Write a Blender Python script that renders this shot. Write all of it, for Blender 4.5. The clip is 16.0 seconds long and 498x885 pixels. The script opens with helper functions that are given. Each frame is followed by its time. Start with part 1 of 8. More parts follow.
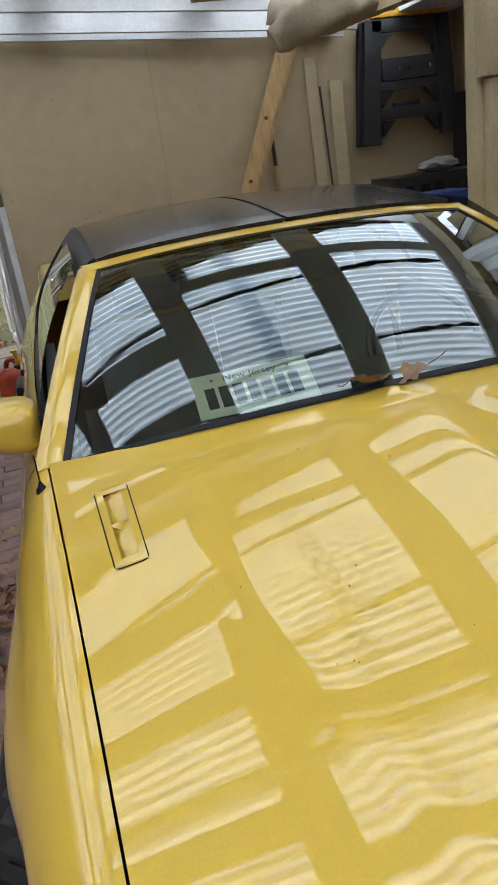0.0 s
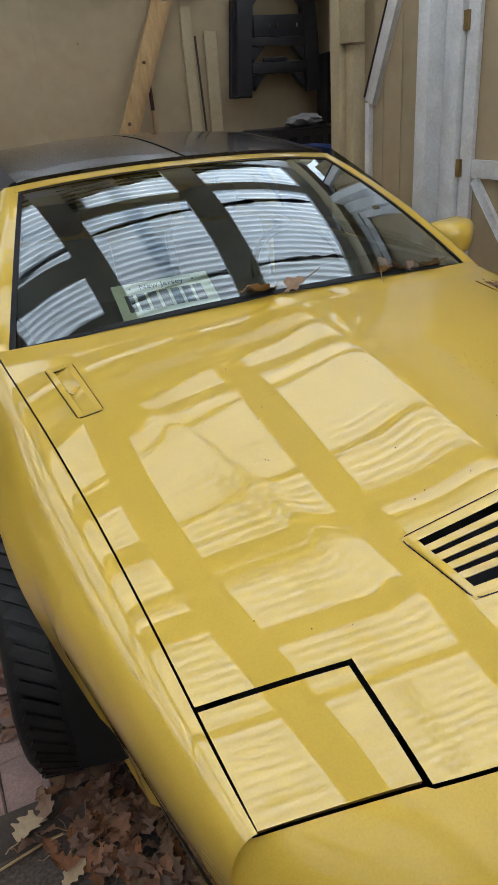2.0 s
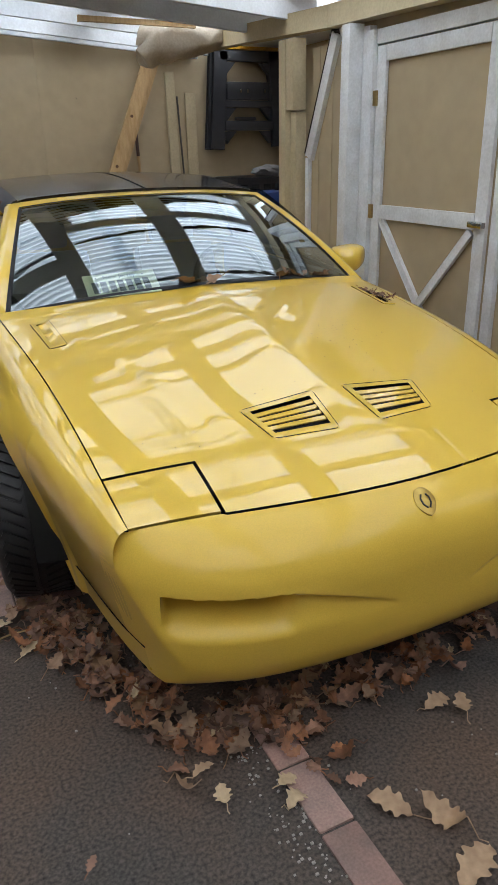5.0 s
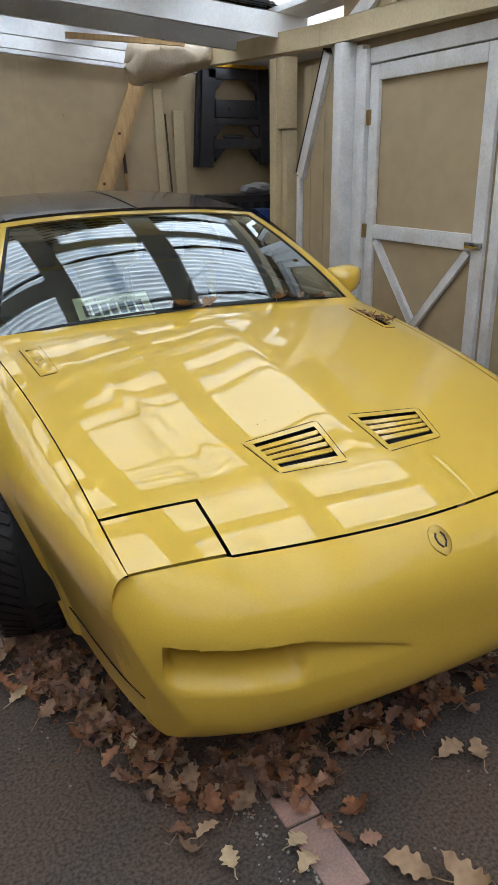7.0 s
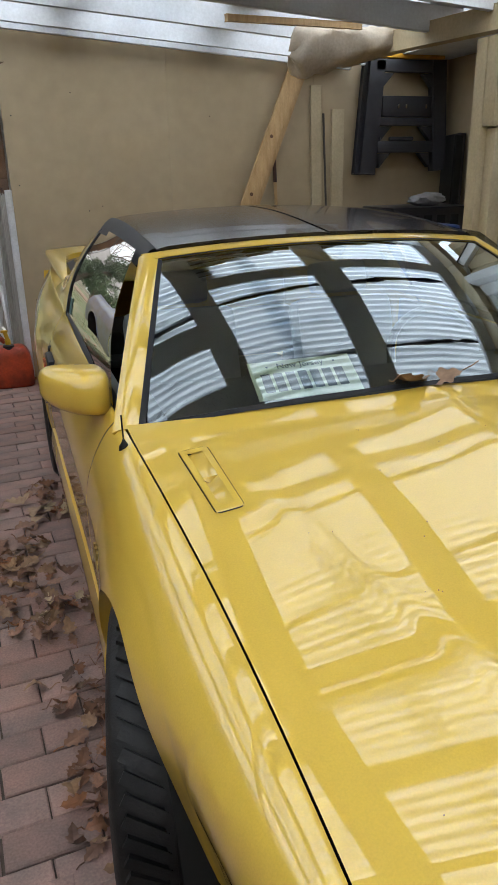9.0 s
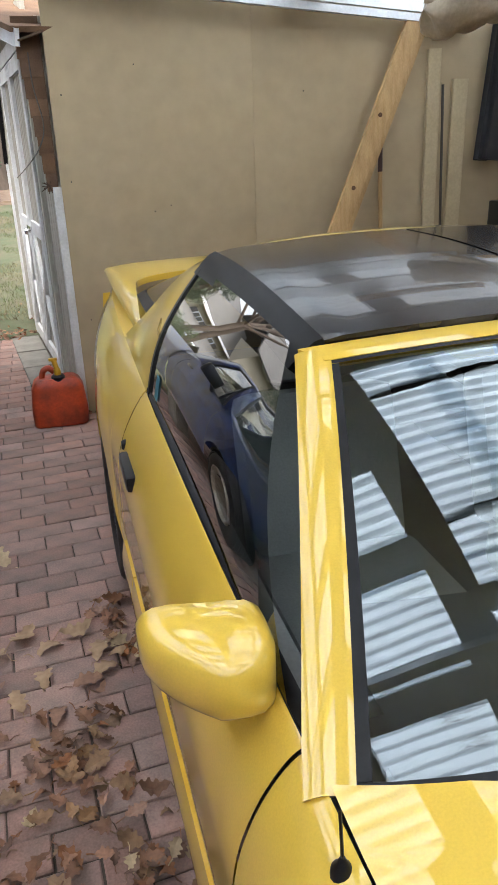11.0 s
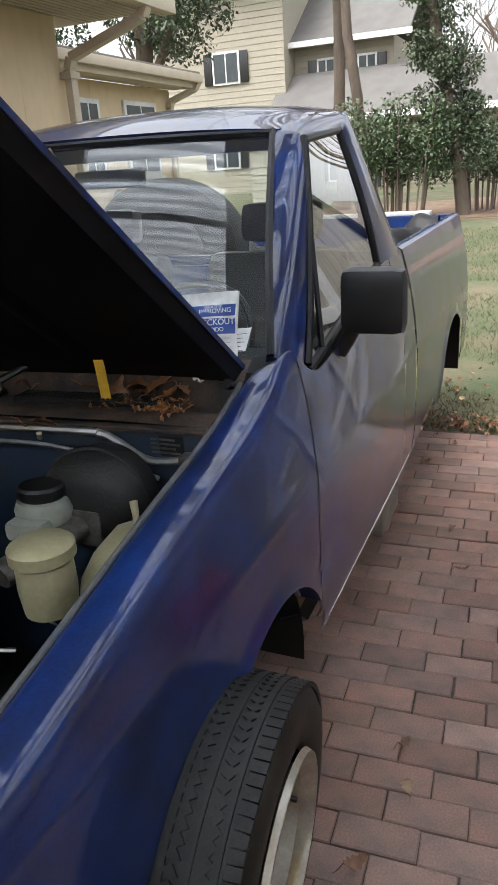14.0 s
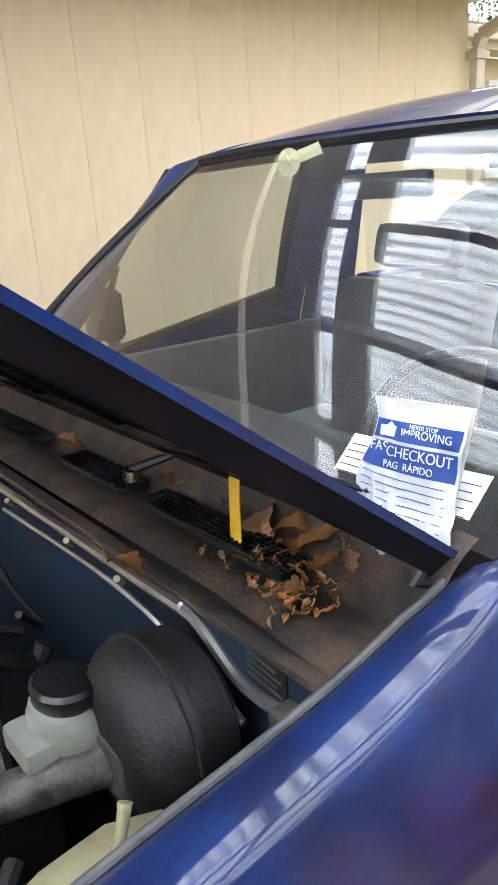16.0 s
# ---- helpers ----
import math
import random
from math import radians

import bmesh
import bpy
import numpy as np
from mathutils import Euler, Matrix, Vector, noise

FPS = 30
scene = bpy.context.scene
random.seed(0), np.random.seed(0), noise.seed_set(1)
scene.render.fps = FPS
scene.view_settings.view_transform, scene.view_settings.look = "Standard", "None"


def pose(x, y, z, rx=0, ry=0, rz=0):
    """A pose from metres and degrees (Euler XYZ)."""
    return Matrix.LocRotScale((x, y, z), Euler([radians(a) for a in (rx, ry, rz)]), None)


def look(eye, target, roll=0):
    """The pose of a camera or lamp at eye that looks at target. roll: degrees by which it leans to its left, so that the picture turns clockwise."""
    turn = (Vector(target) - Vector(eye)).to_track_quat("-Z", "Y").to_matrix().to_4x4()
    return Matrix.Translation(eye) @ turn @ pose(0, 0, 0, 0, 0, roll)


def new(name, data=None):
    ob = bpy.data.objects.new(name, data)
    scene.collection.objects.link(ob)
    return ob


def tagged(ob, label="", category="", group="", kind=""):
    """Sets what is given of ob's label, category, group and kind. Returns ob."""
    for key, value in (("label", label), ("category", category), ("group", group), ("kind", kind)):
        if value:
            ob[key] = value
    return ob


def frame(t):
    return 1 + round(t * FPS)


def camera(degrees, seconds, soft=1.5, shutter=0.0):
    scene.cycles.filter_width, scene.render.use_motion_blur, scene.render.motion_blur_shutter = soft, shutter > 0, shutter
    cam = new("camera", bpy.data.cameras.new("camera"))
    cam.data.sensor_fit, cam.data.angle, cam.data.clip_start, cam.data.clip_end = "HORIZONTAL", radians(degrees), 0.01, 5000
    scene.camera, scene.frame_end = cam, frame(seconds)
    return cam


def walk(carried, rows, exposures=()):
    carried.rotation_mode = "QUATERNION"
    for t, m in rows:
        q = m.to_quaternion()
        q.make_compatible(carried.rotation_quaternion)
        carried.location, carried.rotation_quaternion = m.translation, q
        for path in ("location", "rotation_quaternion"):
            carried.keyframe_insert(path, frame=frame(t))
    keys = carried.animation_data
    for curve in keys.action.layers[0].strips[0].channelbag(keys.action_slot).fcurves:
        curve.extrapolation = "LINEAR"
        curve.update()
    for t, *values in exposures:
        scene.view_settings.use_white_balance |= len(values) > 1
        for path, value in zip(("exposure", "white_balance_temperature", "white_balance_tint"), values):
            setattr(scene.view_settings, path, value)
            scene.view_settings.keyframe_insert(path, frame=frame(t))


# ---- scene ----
cam = camera(38.4, 16.0)
PATH = [
    (0, (-0.670, 0.080, 1.475), (-0.256, 1.897, 0.751), -8.3),
    (0.5, (-0.684, 0.306, 1.424), (-0.35, 2.092, 0.589), -10.1),
    (1, (-0.756, 0.153, 1.479), (-0.257, 1.901, 0.646), -5.2),
    (1.5, (-0.902, -0.115, 1.457), (-0.194, 1.532, 0.571), -4.1),
    (2, (-0.944, -0.306, 1.483), (-0.203, 1.334, 0.61), -4.1),
    (2.5, (-0.99, -0.596, 1.498), (-0.227, 1.055, 0.664), -2.1),
    (3, (-1.054, -0.737, 1.493), (-0.308, 0.925, 0.668), -2.2),
    (3.5, (-1.17, -0.86, 1.471), (-0.416, 0.812, 0.673), -0.4),
    (4, (-1.135, -0.986, 1.494), (-0.642, 0.803, 0.746), 0.8),
    (4.5, (-1.055, -1.083, 1.496), (-0.431, 0.663, 0.747), -1.7),
    (5, (-1.099, -1.204, 1.468), (-0.298, 0.463, 0.707), -1.2),
    (5.2, (-1.119, -1.255, 1.476), (-0.268, 0.392, 0.725), -0.8),
    (7.3, (-1.082, -1.017, 1.486), (-0.24, 0.65, 0.77), -1.0),
    (7.5, (-1.07, -0.959, 1.497), (-0.261, 0.728, 0.79), -0.7),
    (8, (-1.063, -0.694, 1.478), (-0.349, 1.032, 0.765), 0.7),
    (8.5, (-1.072, -0.414, 1.517), (-0.395, 1.325, 0.799), 0.1),
    (9, (-1.019, -0.057, 1.495), (-0.435, 1.721, 0.789), -1.2),
    (9.2, (-0.963, 0.119, 1.488), (-0.47, 1.922, 0.777), -3.1),
    (11.3, (-1.054, 1.311, 1.62), (-0.583, 3.095, 0.847), -1.9),
    (11.5, (-1.094, 1.49, 1.615), (-0.61, 3.276, 0.858), -2.2),
    (12, (-1.189, 1.868, 1.634), (-0.799, 3.666, 0.85), -3.1),
    (12.5, (-1.154, 2.313, 1.648), (-1.077, 4.15, 0.863), -5.6),
    (13, (-1.182, 2.631, 1.663), (-1.267, 4.472, 0.885), -4.6),
    (13.5, (-1.274, 3.056, 1.703), (-1.649, 4.875, 0.96), -3.3),
    (14, (-1.332, 3.339, 1.737), (-2.094, 5.044, 1.021), -3.9),
    (14.5, (-1.345, 3.771, 1.759), (-2.295, 5.387, 1.061), -5.5),
    (15, (-1.446, 4.003, 1.753), (-2.476, 5.572, 1.061), -4.1),
    (15.5, (-1.554, 4.134, 1.758), (-2.806, 5.532, 1.066), -3.7),
    (16, (-1.499, 4.249, 1.745), (-3.057, 5.309, 1.076), -3.9),
]
walk(cam, [(t, look(e, g, r)) for t, e, g, r in PATH],
     [(0, 0.1), (1.0, 0.0), (2.5, 0.02), (4, 0.25), (5, 0.3), (7.5, 0.25), (9.2, 0.2), (11.5, 0.95), (12.0, 1.15), (12.5, 1.14), (13, 1.0), (13.5, 0.64), (14, 0.52), (14.5, 0.92), (15, 1.42), (15.5, 1.65), (16, 1.8)])

# ---- light ----
world = bpy.data.worlds.new("sky")
scene.world = world
world.use_nodes = True
wn, wl = world.node_tree.nodes, world.node_tree.links
sky = wn.new("ShaderNodeTexSky")
sky.sky_type = "NISHITA"
sky.sun_disc = False
sky.sun_elevation = radians(66)
sky.sun_rotation = radians(205)
sky.air_density = 1.0
sky.dust_density = 6.0
soft_sky = wn.new("ShaderNodeHueSaturation")
soft_sky.inputs["Saturation"].default_value = 0.22
soft_sky.inputs["Value"].default_value = 2.4
wl.new(sky.outputs[0], soft_sky.inputs["Color"])
wl.new(soft_sky.outputs[0], wn["Background"].inputs[0])
wn["Background"].inputs[1].default_value = 0.15
sun_data = bpy.data.lights.new("sun", "SUN")
sun_data.energy = 1.0
sun_data.angle = radians(35)
sun_data.color = (1.0, 0.97, 0.93)
sun = new("sun", sun_data)
sun.matrix_world = look((0, 0, 0), (0.25, 0.35, -1.0))


# ---- materials ----
def mat(name, col, rough=0.6, metal=0.0, col2=None, scale=6.0, amount=0.5, fine=90.0, bump=0.0, bscale=120.0, coat=0.0, coat_ior=1.7, coat_rough=0.004, grit=0.35,
        stretch=(1, 1, 1), rand=0.0, spec=0.5, island=False):
    """Principled paint with broad stains, fine grain, relief and a share of piece-by-piece variation."""
    m = bpy.data.materials.new(name)
    m.use_nodes = True
    n, l = m.node_tree.nodes, m.node_tree.links
    b = n["Principled BSDF"]
    b.inputs["Roughness"].default_value = rough
    b.inputs["Metallic"].default_value = metal
    b.inputs["Specular IOR Level"].default_value = spec
    if coat:
        b.inputs["Coat Weight"].default_value = coat
        b.inputs["Coat Roughness"].default_value = coat_rough
        b.inputs["Coat IOR"].default_value = coat_ior
    tc = n.new("ShaderNodeTexCoord")
    mp = n.new("ShaderNodeMapping")
    mp.inputs["Scale"].default_value = stretch
    l.new(tc.outputs["Object"], mp.inputs[0])
    if col2 is None:
        col2 = tuple(c * 0.72 for c in col)
    big = n.new("ShaderNodeTexNoise")
    big.inputs["Scale"].default_value = scale
    big.inputs["Detail"].default_value = 6
    l.new(mp.outputs[0], big.inputs["Vector"])
    ramp = n.new("ShaderNodeMapRange")
    ramp.inputs["From Min"].default_value = 0.35
    ramp.inputs["From Max"].default_value = 0.7
    ramp.inputs["To Max"].default_value = amount
    l.new(big.outputs[0], ramp.inputs[0])
    mix = n.new("ShaderNodeMix")
    mix.data_type = "RGBA"
    mix.inputs[6].default_value = (*col, 1)
    mix.inputs[7].default_value = (*col2, 1)
    l.new(ramp.outputs[0], mix.inputs[0])
    grain = n.new("ShaderNodeTexNoise")
    grain.inputs["Scale"].default_value = fine
    grain.inputs["Detail"].default_value = 3
    l.new(mp.outputs[0], grain.inputs["Vector"])
    g2 = n.new("ShaderNodeMapRange")
    g2.inputs["To Min"].default_value = 1 - grit * amount
    g2.inputs["To Max"].default_value = 1 + grit * amount
    l.new(grain.outputs[0], g2.inputs[0])
    hs = n.new("ShaderNodeHueSaturation")
    l.new(mix.outputs[2], hs.inputs["Color"])
    l.new(g2.outputs[0], hs.inputs["Value"])
    last = hs.outputs[0]
    if rand:
        if island:
            src = n.new("ShaderNodeNewGeometry").outputs["Random Per Island"]
        else:
            src = n.new("ShaderNodeObjectInfo").outputs["Random"]
        r = n.new("ShaderNodeMapRange")
        r.inputs["To Min"].default_value = 1 - rand
        r.inputs["To Max"].default_value = 1 + rand
        l.new(src, r.inputs[0])
        h2 = n.new("ShaderNodeHueSaturation")
        l.new(last, h2.inputs["Color"])
        l.new(r.outputs[0], h2.inputs["Value"])
        r2 = n.new("ShaderNodeMath")
        r2.operation = "MULTIPLY_ADD"
        fr = n.new("ShaderNodeMath")
        fr.operation = "FRACT"
        m7 = n.new("ShaderNodeMath")
        m7.operation = "MULTIPLY"
        m7.inputs[1].default_value = 7.31
        l.new(src, m7.inputs[0])
        l.new(m7.outputs[0], fr.inputs[0])
        l.new(fr.outputs[0], r2.inputs[0])
        r2.inputs[1].default_value = rand * 0.9
        r2.inputs[2].default_value = 1 - rand * 0.45
        l.new(r2.outputs[0], h2.inputs["Saturation"])
        last = h2.outputs[0]
    l.new(last, b.inputs["Base Color"])
    if bump:
        bn = n.new("ShaderNodeTexNoise")
        bn.inputs["Scale"].default_value = bscale
        bn.inputs["Detail"].default_value = 5
        l.new(mp.outputs[0], bn.inputs["Vector"])
        bp = n.new("ShaderNodeBump")
        bp.inputs["Strength"].default_value = bump
        bp.inputs["Distance"].default_value = 0.004
        l.new(bn.outputs[0], bp.inputs["Height"])
        l.new(bp.outputs[0], b.inputs["Normal"])
    return m


def glass(name, tint=(0.8, 0.85, 0.83), clear=0.75, gain_=1.55, base=0.03, dirt=0.0, sheen=(1, 1, 1)):
    """Thin pane: mirror by Fresnel over tinted see-through."""
    m = bpy.data.materials.new(name)
    m.use_nodes = True
    n, l = m.node_tree.nodes, m.node_tree.links
    n.remove(n["Principled BSDF"])
    lw = n.new("ShaderNodeLayerWeight")
    lw.inputs["Blend"].default_value = 0.5
    pw = n.new("ShaderNodeMath")
    pw.operation = "POWER"
    pw.inputs[1].default_value = 4.0
    l.new(lw.outputs["Facing"], pw.inputs[0])
    fr = n.new("ShaderNodeMath")
    fr.operation = "MULTIPLY_ADD"
    fr.inputs[1].default_value = 0.95
    fr.inputs[2].default_value = 0.045
    l.new(pw.outputs[0], fr.inputs[0])
    gl = n.new("ShaderNodeBsdfGlossy")
    gl.inputs["Roughness"].default_value = 0.0
    gl.inputs["Color"].default_value = (*sheen, 1)
    tr = n.new("ShaderNodeBsdfTransparent")
    tr.inputs["Color"].default_value = tuple(c * clear for c in tint) + (1,)
    gain = n.new("ShaderNodeMath")
    gain.operation = "MULTIPLY_ADD"
    gain.use_clamp = True
    gain.inputs[1].default_value = gain_
    gain.inputs[2].default_value = base
    l.new(fr.outputs[0], gain.inputs[0])
    mx = n.new("ShaderNodeMixShader")
    l.new(gain.outputs[0], mx.inputs[0])
    l.new(tr.outputs[0], mx.inputs[1])
    l.new(gl.outputs[0], mx.inputs[2])
    last = mx.outputs[0]
    if dirt:
        # dried dust with wiped streaks
        tc = n.new("ShaderNodeTexCoord")
        mp = n.new("ShaderNodeMapping")
        mp.inputs["Rotation"].default_value = (0, 0, 0.9)
        mp.inputs["Scale"].default_value = (2.0, 15, 15)
        l.new(tc.outputs["Object"], mp.inputs[0])
        st = n.new("ShaderNodeTexNoise")
        st.inputs["Scale"].default_value = 1.6
        st.inputs["Detail"].default_value = 7
        st.inputs["Roughness"].default_value = 0.7
        l.new(mp.outputs[0], st.inputs["Vector"])
        pat = n.new("ShaderNodeTexNoise")
        pat.inputs["Scale"].default_value = 3.5
        pat.inputs["Detail"].default_value = 4
        l.new(tc.outputs["Object"], pat.inputs["Vector"])
        r1 = n.new("ShaderNodeMapRange")
        r1.inputs["From Min"].default_value = 0.56
        r1.inputs["From Max"].default_value = 0.80
        r1.inputs["To Max"].default_value = dirt
        l.new(st.outputs[0], r1.inputs[0])
        r2 = n.new("ShaderNodeMapRange")
        r2.inputs["From Min"].default_value = 0.42
        r2.inputs["From Max"].default_value = 0.62
        l.new(pat.outputs[0], r2.inputs[0])
        mu = n.new("ShaderNodeMath")
        mu.operation = "MULTIPLY_ADD"
        mu.inputs[2].default_value = 0.02
        l.new(r1.outputs[0], mu.inputs[0])
        l.new(r2.outputs[0], mu.inputs[1])
        dd = n.new("ShaderNodeBsdfDiffuse")
        dd.inputs["Color"].default_value = (0.55, 0.54, 0.5, 1)
        m2 = n.new("ShaderNodeMixShader")
        l.new(mu.outputs[0], m2.inputs[0])
        l.new(last, m2.inputs[1])
        l.new(dd.outputs[0], m2.inputs[2])
        last = m2.outputs[0]
    l.new(last, n["Material Output"].inputs[0])
    return m


YELLOW = mat("yellow_car_paint", (0.75, 0.50, 0.070), 0.28, 0.0, (0.70, 0.455, 0.05), 3.0, 0.3, 300, coat=1.0, coat_ior=1.82, spec=0.2)
YELLOW_BUMPER = mat("yellow_bumper_paint", (0.71, 0.47, 0.066), 0.38, 0.0, (0.65, 0.42, 0.05), 3.0, 0.35, 300, coat=0.45, coat_ior=1.55, spec=0.2, coat_rough=0.09)
BLACK_GLOSS = mat("black_vinyl_roof", (0.010, 0.008, 0.009), 0.20, 0.0, (0.036, 0.027, 0.025), 5.0, 0.8, 120, coat=0.35, spec=0.3)
BLACK_TRIM = mat("black_rubber_trim", (0.008, 0.008, 0.010), 0.42, 0.0, (0.02, 0.02, 0.021), 20, 0.5, 200, spec=0.25)
BLACK_GAP = mat("black_gap", (0.004, 0.004, 0.004), 0.9)
TYRE = mat("tyre_rubber", (0.007, 0.007, 0.0075), 0.6, 0.0, (0.024, 0.022, 0.02), 12, 0.6, 150, bump=0.3, bscale=200)
SILVER = mat("silver_wheel", (0.62, 0.62, 0.63), 0.25, 0.9, (0.4, 0.39, 0.37), 14, 0.5, 120)
CHROME = mat("bright_metal", (0.7, 0.7, 0.7), 0.15, 1.0)
BEIGE = mat("beige_wall_paint", (0.435, 0.343, 0.212), 0.72, 0.0, (0.375, 0.29, 0.172), 1.1, 0.35, 9, bump=0.02, bscale=25)
BEIGE_TRIM = mat("beige_trim_paint", (0.52, 0.43, 0.27), 0.6, 0.0, (0.40, 0.32, 0.19), 5, 0.5, 60, bump=0.2, bscale=40)
WHITE = mat("white_wood_paint", (0.74, 0.75, 0.76), 0.5, 0.0, (0.5, 0.48, 0.45), 7, 0.55, 70, bump=0.25, bscale=50)
WHITE_RAFTER = mat("white_rafter_paint", (0.72, 0.75, 0.78), 0.55, 0.0, (0.5, 0.5, 0.5), 5, 0.45, 60, bump=0.2, bscale=45)
PINE = mat("pine_lumber", (0.50, 0.33, 0.15), 0.6, 0.0, (0.36, 0.21, 0.08), 4, 0.8, 40, stretch=(9, 9, 0.7), bump=0.2)
GREYSIDING = mat("weathered_grey_siding", (0.46, 0.43, 0.37), 0.75, 0.0, (0.30, 0.29, 0.25), 3, 0.8, 50, stretch=(6, 6, 0.6), bump=0.3)
SHINGLE = mat("brown_shingle", (0.20, 0.115, 0.065), 0.9, 0.0, (0.11, 0.065, 0.04), 9, 0.7, 180, bump=0.6, rand=0.2)
BRICK = mat("paving_brick", (0.352, 0.208, 0.170), 0.75, 0.0, (0.215, 0.156, 0.135), 9, 0.95, 150, bump=0.35, bscale=60, rand=0.22, grit=0.4)
BRICKS = mat("paving_brick_rest", (0.352, 0.208, 0.170), 0.75, 0.0, (0.215, 0.156, 0.135), 9, 0.95, 150, bump=0.35, bscale=60, rand=0.22, grit=0.4, island=True)
SAND = mat("joint_sand", (0.10, 0.072, 0.056), 0.95, 0.0, (0.05, 0.042, 0.031), 30, 0.8, 300, bump=0.5)
ASPHALT = mat("asphalt", (0.056, 0.051, 0.047), 0.85, 0.0, (0.105, 0.066, 0.044), 1.7, 1.0, 110, bump=0.5, bscale=130, grit=1.4)
CONCRETE = mat("concrete", (0.36, 0.335, 0.30), 0.85, 0.0, (0.22, 0.20, 0.175), 6, 0.8, 150, bump=0.4)
BLUE = mat("blue_truck_paint", (0.009, 0.030, 0.140), 0.30, 0.0, (0.012, 0.014, 0.040), 6, 0.85, 170, bump=0.05, bscale=26, coat=0.85, coat_ior=1.55, coat_rough=0.02, spec=0.12, grit=0.5)
DARK_PLASTIC = mat("dark_plastic", (0.010, 0.010, 0.011), 0.3, 0.0, (0.022, 0.021, 0.02), 9, 0.6, 150, bump=0.15)
GLASS_WS = glass("windscreen_glass", (0.76, 0.84, 0.82), 0.76, 2.7, 0.05, sheen=(0.83, 0.94, 1.0))
GLASS_DARK = glass("tinted_glass", (0.78, 0.86, 0.85), 0.66, 2.3, 0.05)
GLASS_HATCH = glass("dark_hatch_glass", (0.78, 0.84, 0.80), 0.22, 1.2, 0.02)
GLASS_CLEAR = glass("clear_glass", (0.92, 0.95, 0.94), 0.97, 1.0, 0.0)
GLASS_SIDE = glass("cab_side_glass", (0.80, 0.86, 0.84), 0.80, 1.4, 0.02)
GLASS_TRUCK = glass("dusty_screen_glass", (0.93, 0.97, 0.95), 0.95, 1.2, 0.02, dirt=0.20)


# ---- builders ----
def thing(name, at=(0, 0, 0), label="", category="", group="", kind="", turn=0.0):
    ob = new(name)
    ob.empty_display_size = 0.1
    ob.matrix_world = pose(*at, 0, 0, turn)
    return tagged(ob, label, category, group, kind)


def world_of(ob):
    m = ob.matrix_basis.copy()
    while ob.parent:
        ob = ob.parent
        m = ob.matrix_basis @ m
    return m


def smooth(me, angle=40):
    me.polygons.foreach_set("use_smooth", [True] * len(me.polygons))
    bm = bmesh.new()
    bm.from_mesh(me)
    lim = radians(angle)
    for e in bm.edges:
        if len(e.link_faces) == 2 and e.calc_face_angle(0) > lim:
            e.smooth = False
    bm.to_mesh(me)
    bm.free()


def part(name, bm, material, parent=None, label="", flat=False, angle=40, **k):
    """Links a bmesh, drawn in world places, as one mesh object under a thing or a part."""
    if parent is not None:
        bm.transform(world_of(parent).inverted())
    bmesh.ops.recalc_face_normals(bm, faces=bm.faces)
    me = bpy.data.meshes.new(name)
    bm.to_mesh(me)
    bm.free()
    me.materials.append(material)
    if not flat:
        smooth(me, angle)
    ob = new(name, me)
    ob.parent = parent
    return tagged(ob, label=label, **k)


def addbox(bm, lo, hi, bevel=0.0, m=None):
    r = bmesh.ops.create_cube(bm, size=1)
    vs = r["verts"]
    for v in vs:
        v.co = Vector([lo[i] + (v.co[i] + 0.5) * (hi[i] - lo[i]) for i in range(3)])
        if m is not None:
            v.co = m @ v.co
    if bevel:
        es = list({e for v in vs for e in v.link_edges})
        bmesh.ops.bevel(bm, geom=es, offset=bevel, segments=2, affect="EDGES", profile=0.6)
    return bm


def boxbm(lo, hi, bevel=0.0, m=None):
    return addbox(bmesh.new(), lo, hi, bevel, m)


def box(name, lo, hi, material, bevel=0.004, parent=None, m=None, **k):
    return part(name, boxbm(lo, hi, bevel, m), material, parent, **k)


def board(a, b, w, t, up=(0, 0, 1), bevel=0.003, bm=None):
    """A board from a to b, w wide along up and t thick across."""
    a, b = Vector(a), Vector(b)
    d = (b - a)
    ln = d.length
    d.normalize()
    u = Vector(up)
    u = (u - d * u.dot(d)).normalized()
    s = d.cross(u)
    m = Matrix(((d.x, s.x, u.x, a.x), (d.y, s.y, u.y, a.y), (d.z, s.z, u.z, a.z), (0, 0, 0, 1)))
    return addbox(bm or bmesh.new(), (0, -t / 2, -w / 2), (ln, t / 2, w / 2), bevel, m)


def grid(fn, us, vs, bm=None, skip=None):
    """A sheet of quads: fn(u, v) gives the place; skip(u, v) leaves a quad out by its middle."""
    bm = bm or bmesh.new()
    rows = [[bm.verts.new(fn(u, v)) for v in vs] for u in us]
    for i in range(len(us) - 1):
        for j in range(len(vs) - 1):
            if skip and skip((us[i] + us[i + 1]) / 2, (vs[j] + vs[j + 1]) / 2):
                continue
            q = [rows[i][j], rows[i + 1][j], rows[i + 1][j + 1], rows[i][j + 1]]
            try:
                bm.faces.new(q)
            except ValueError:
                pass
    return bm


def thicken(bm, t):
    """Gives a sheet a thickness t against its normals."""
    bmesh.ops.remove_doubles(bm, verts=bm.verts, dist=1e-5)
    bmesh.ops.recalc_face_normals(bm, faces=bm.faces)
    bmesh.ops.solidify(bm, geom=list(bm.faces), thickness=t)
    return bm


def lin(a, b, n):
    return [a + (b - a) * i / (n - 1) for i in range(n)]


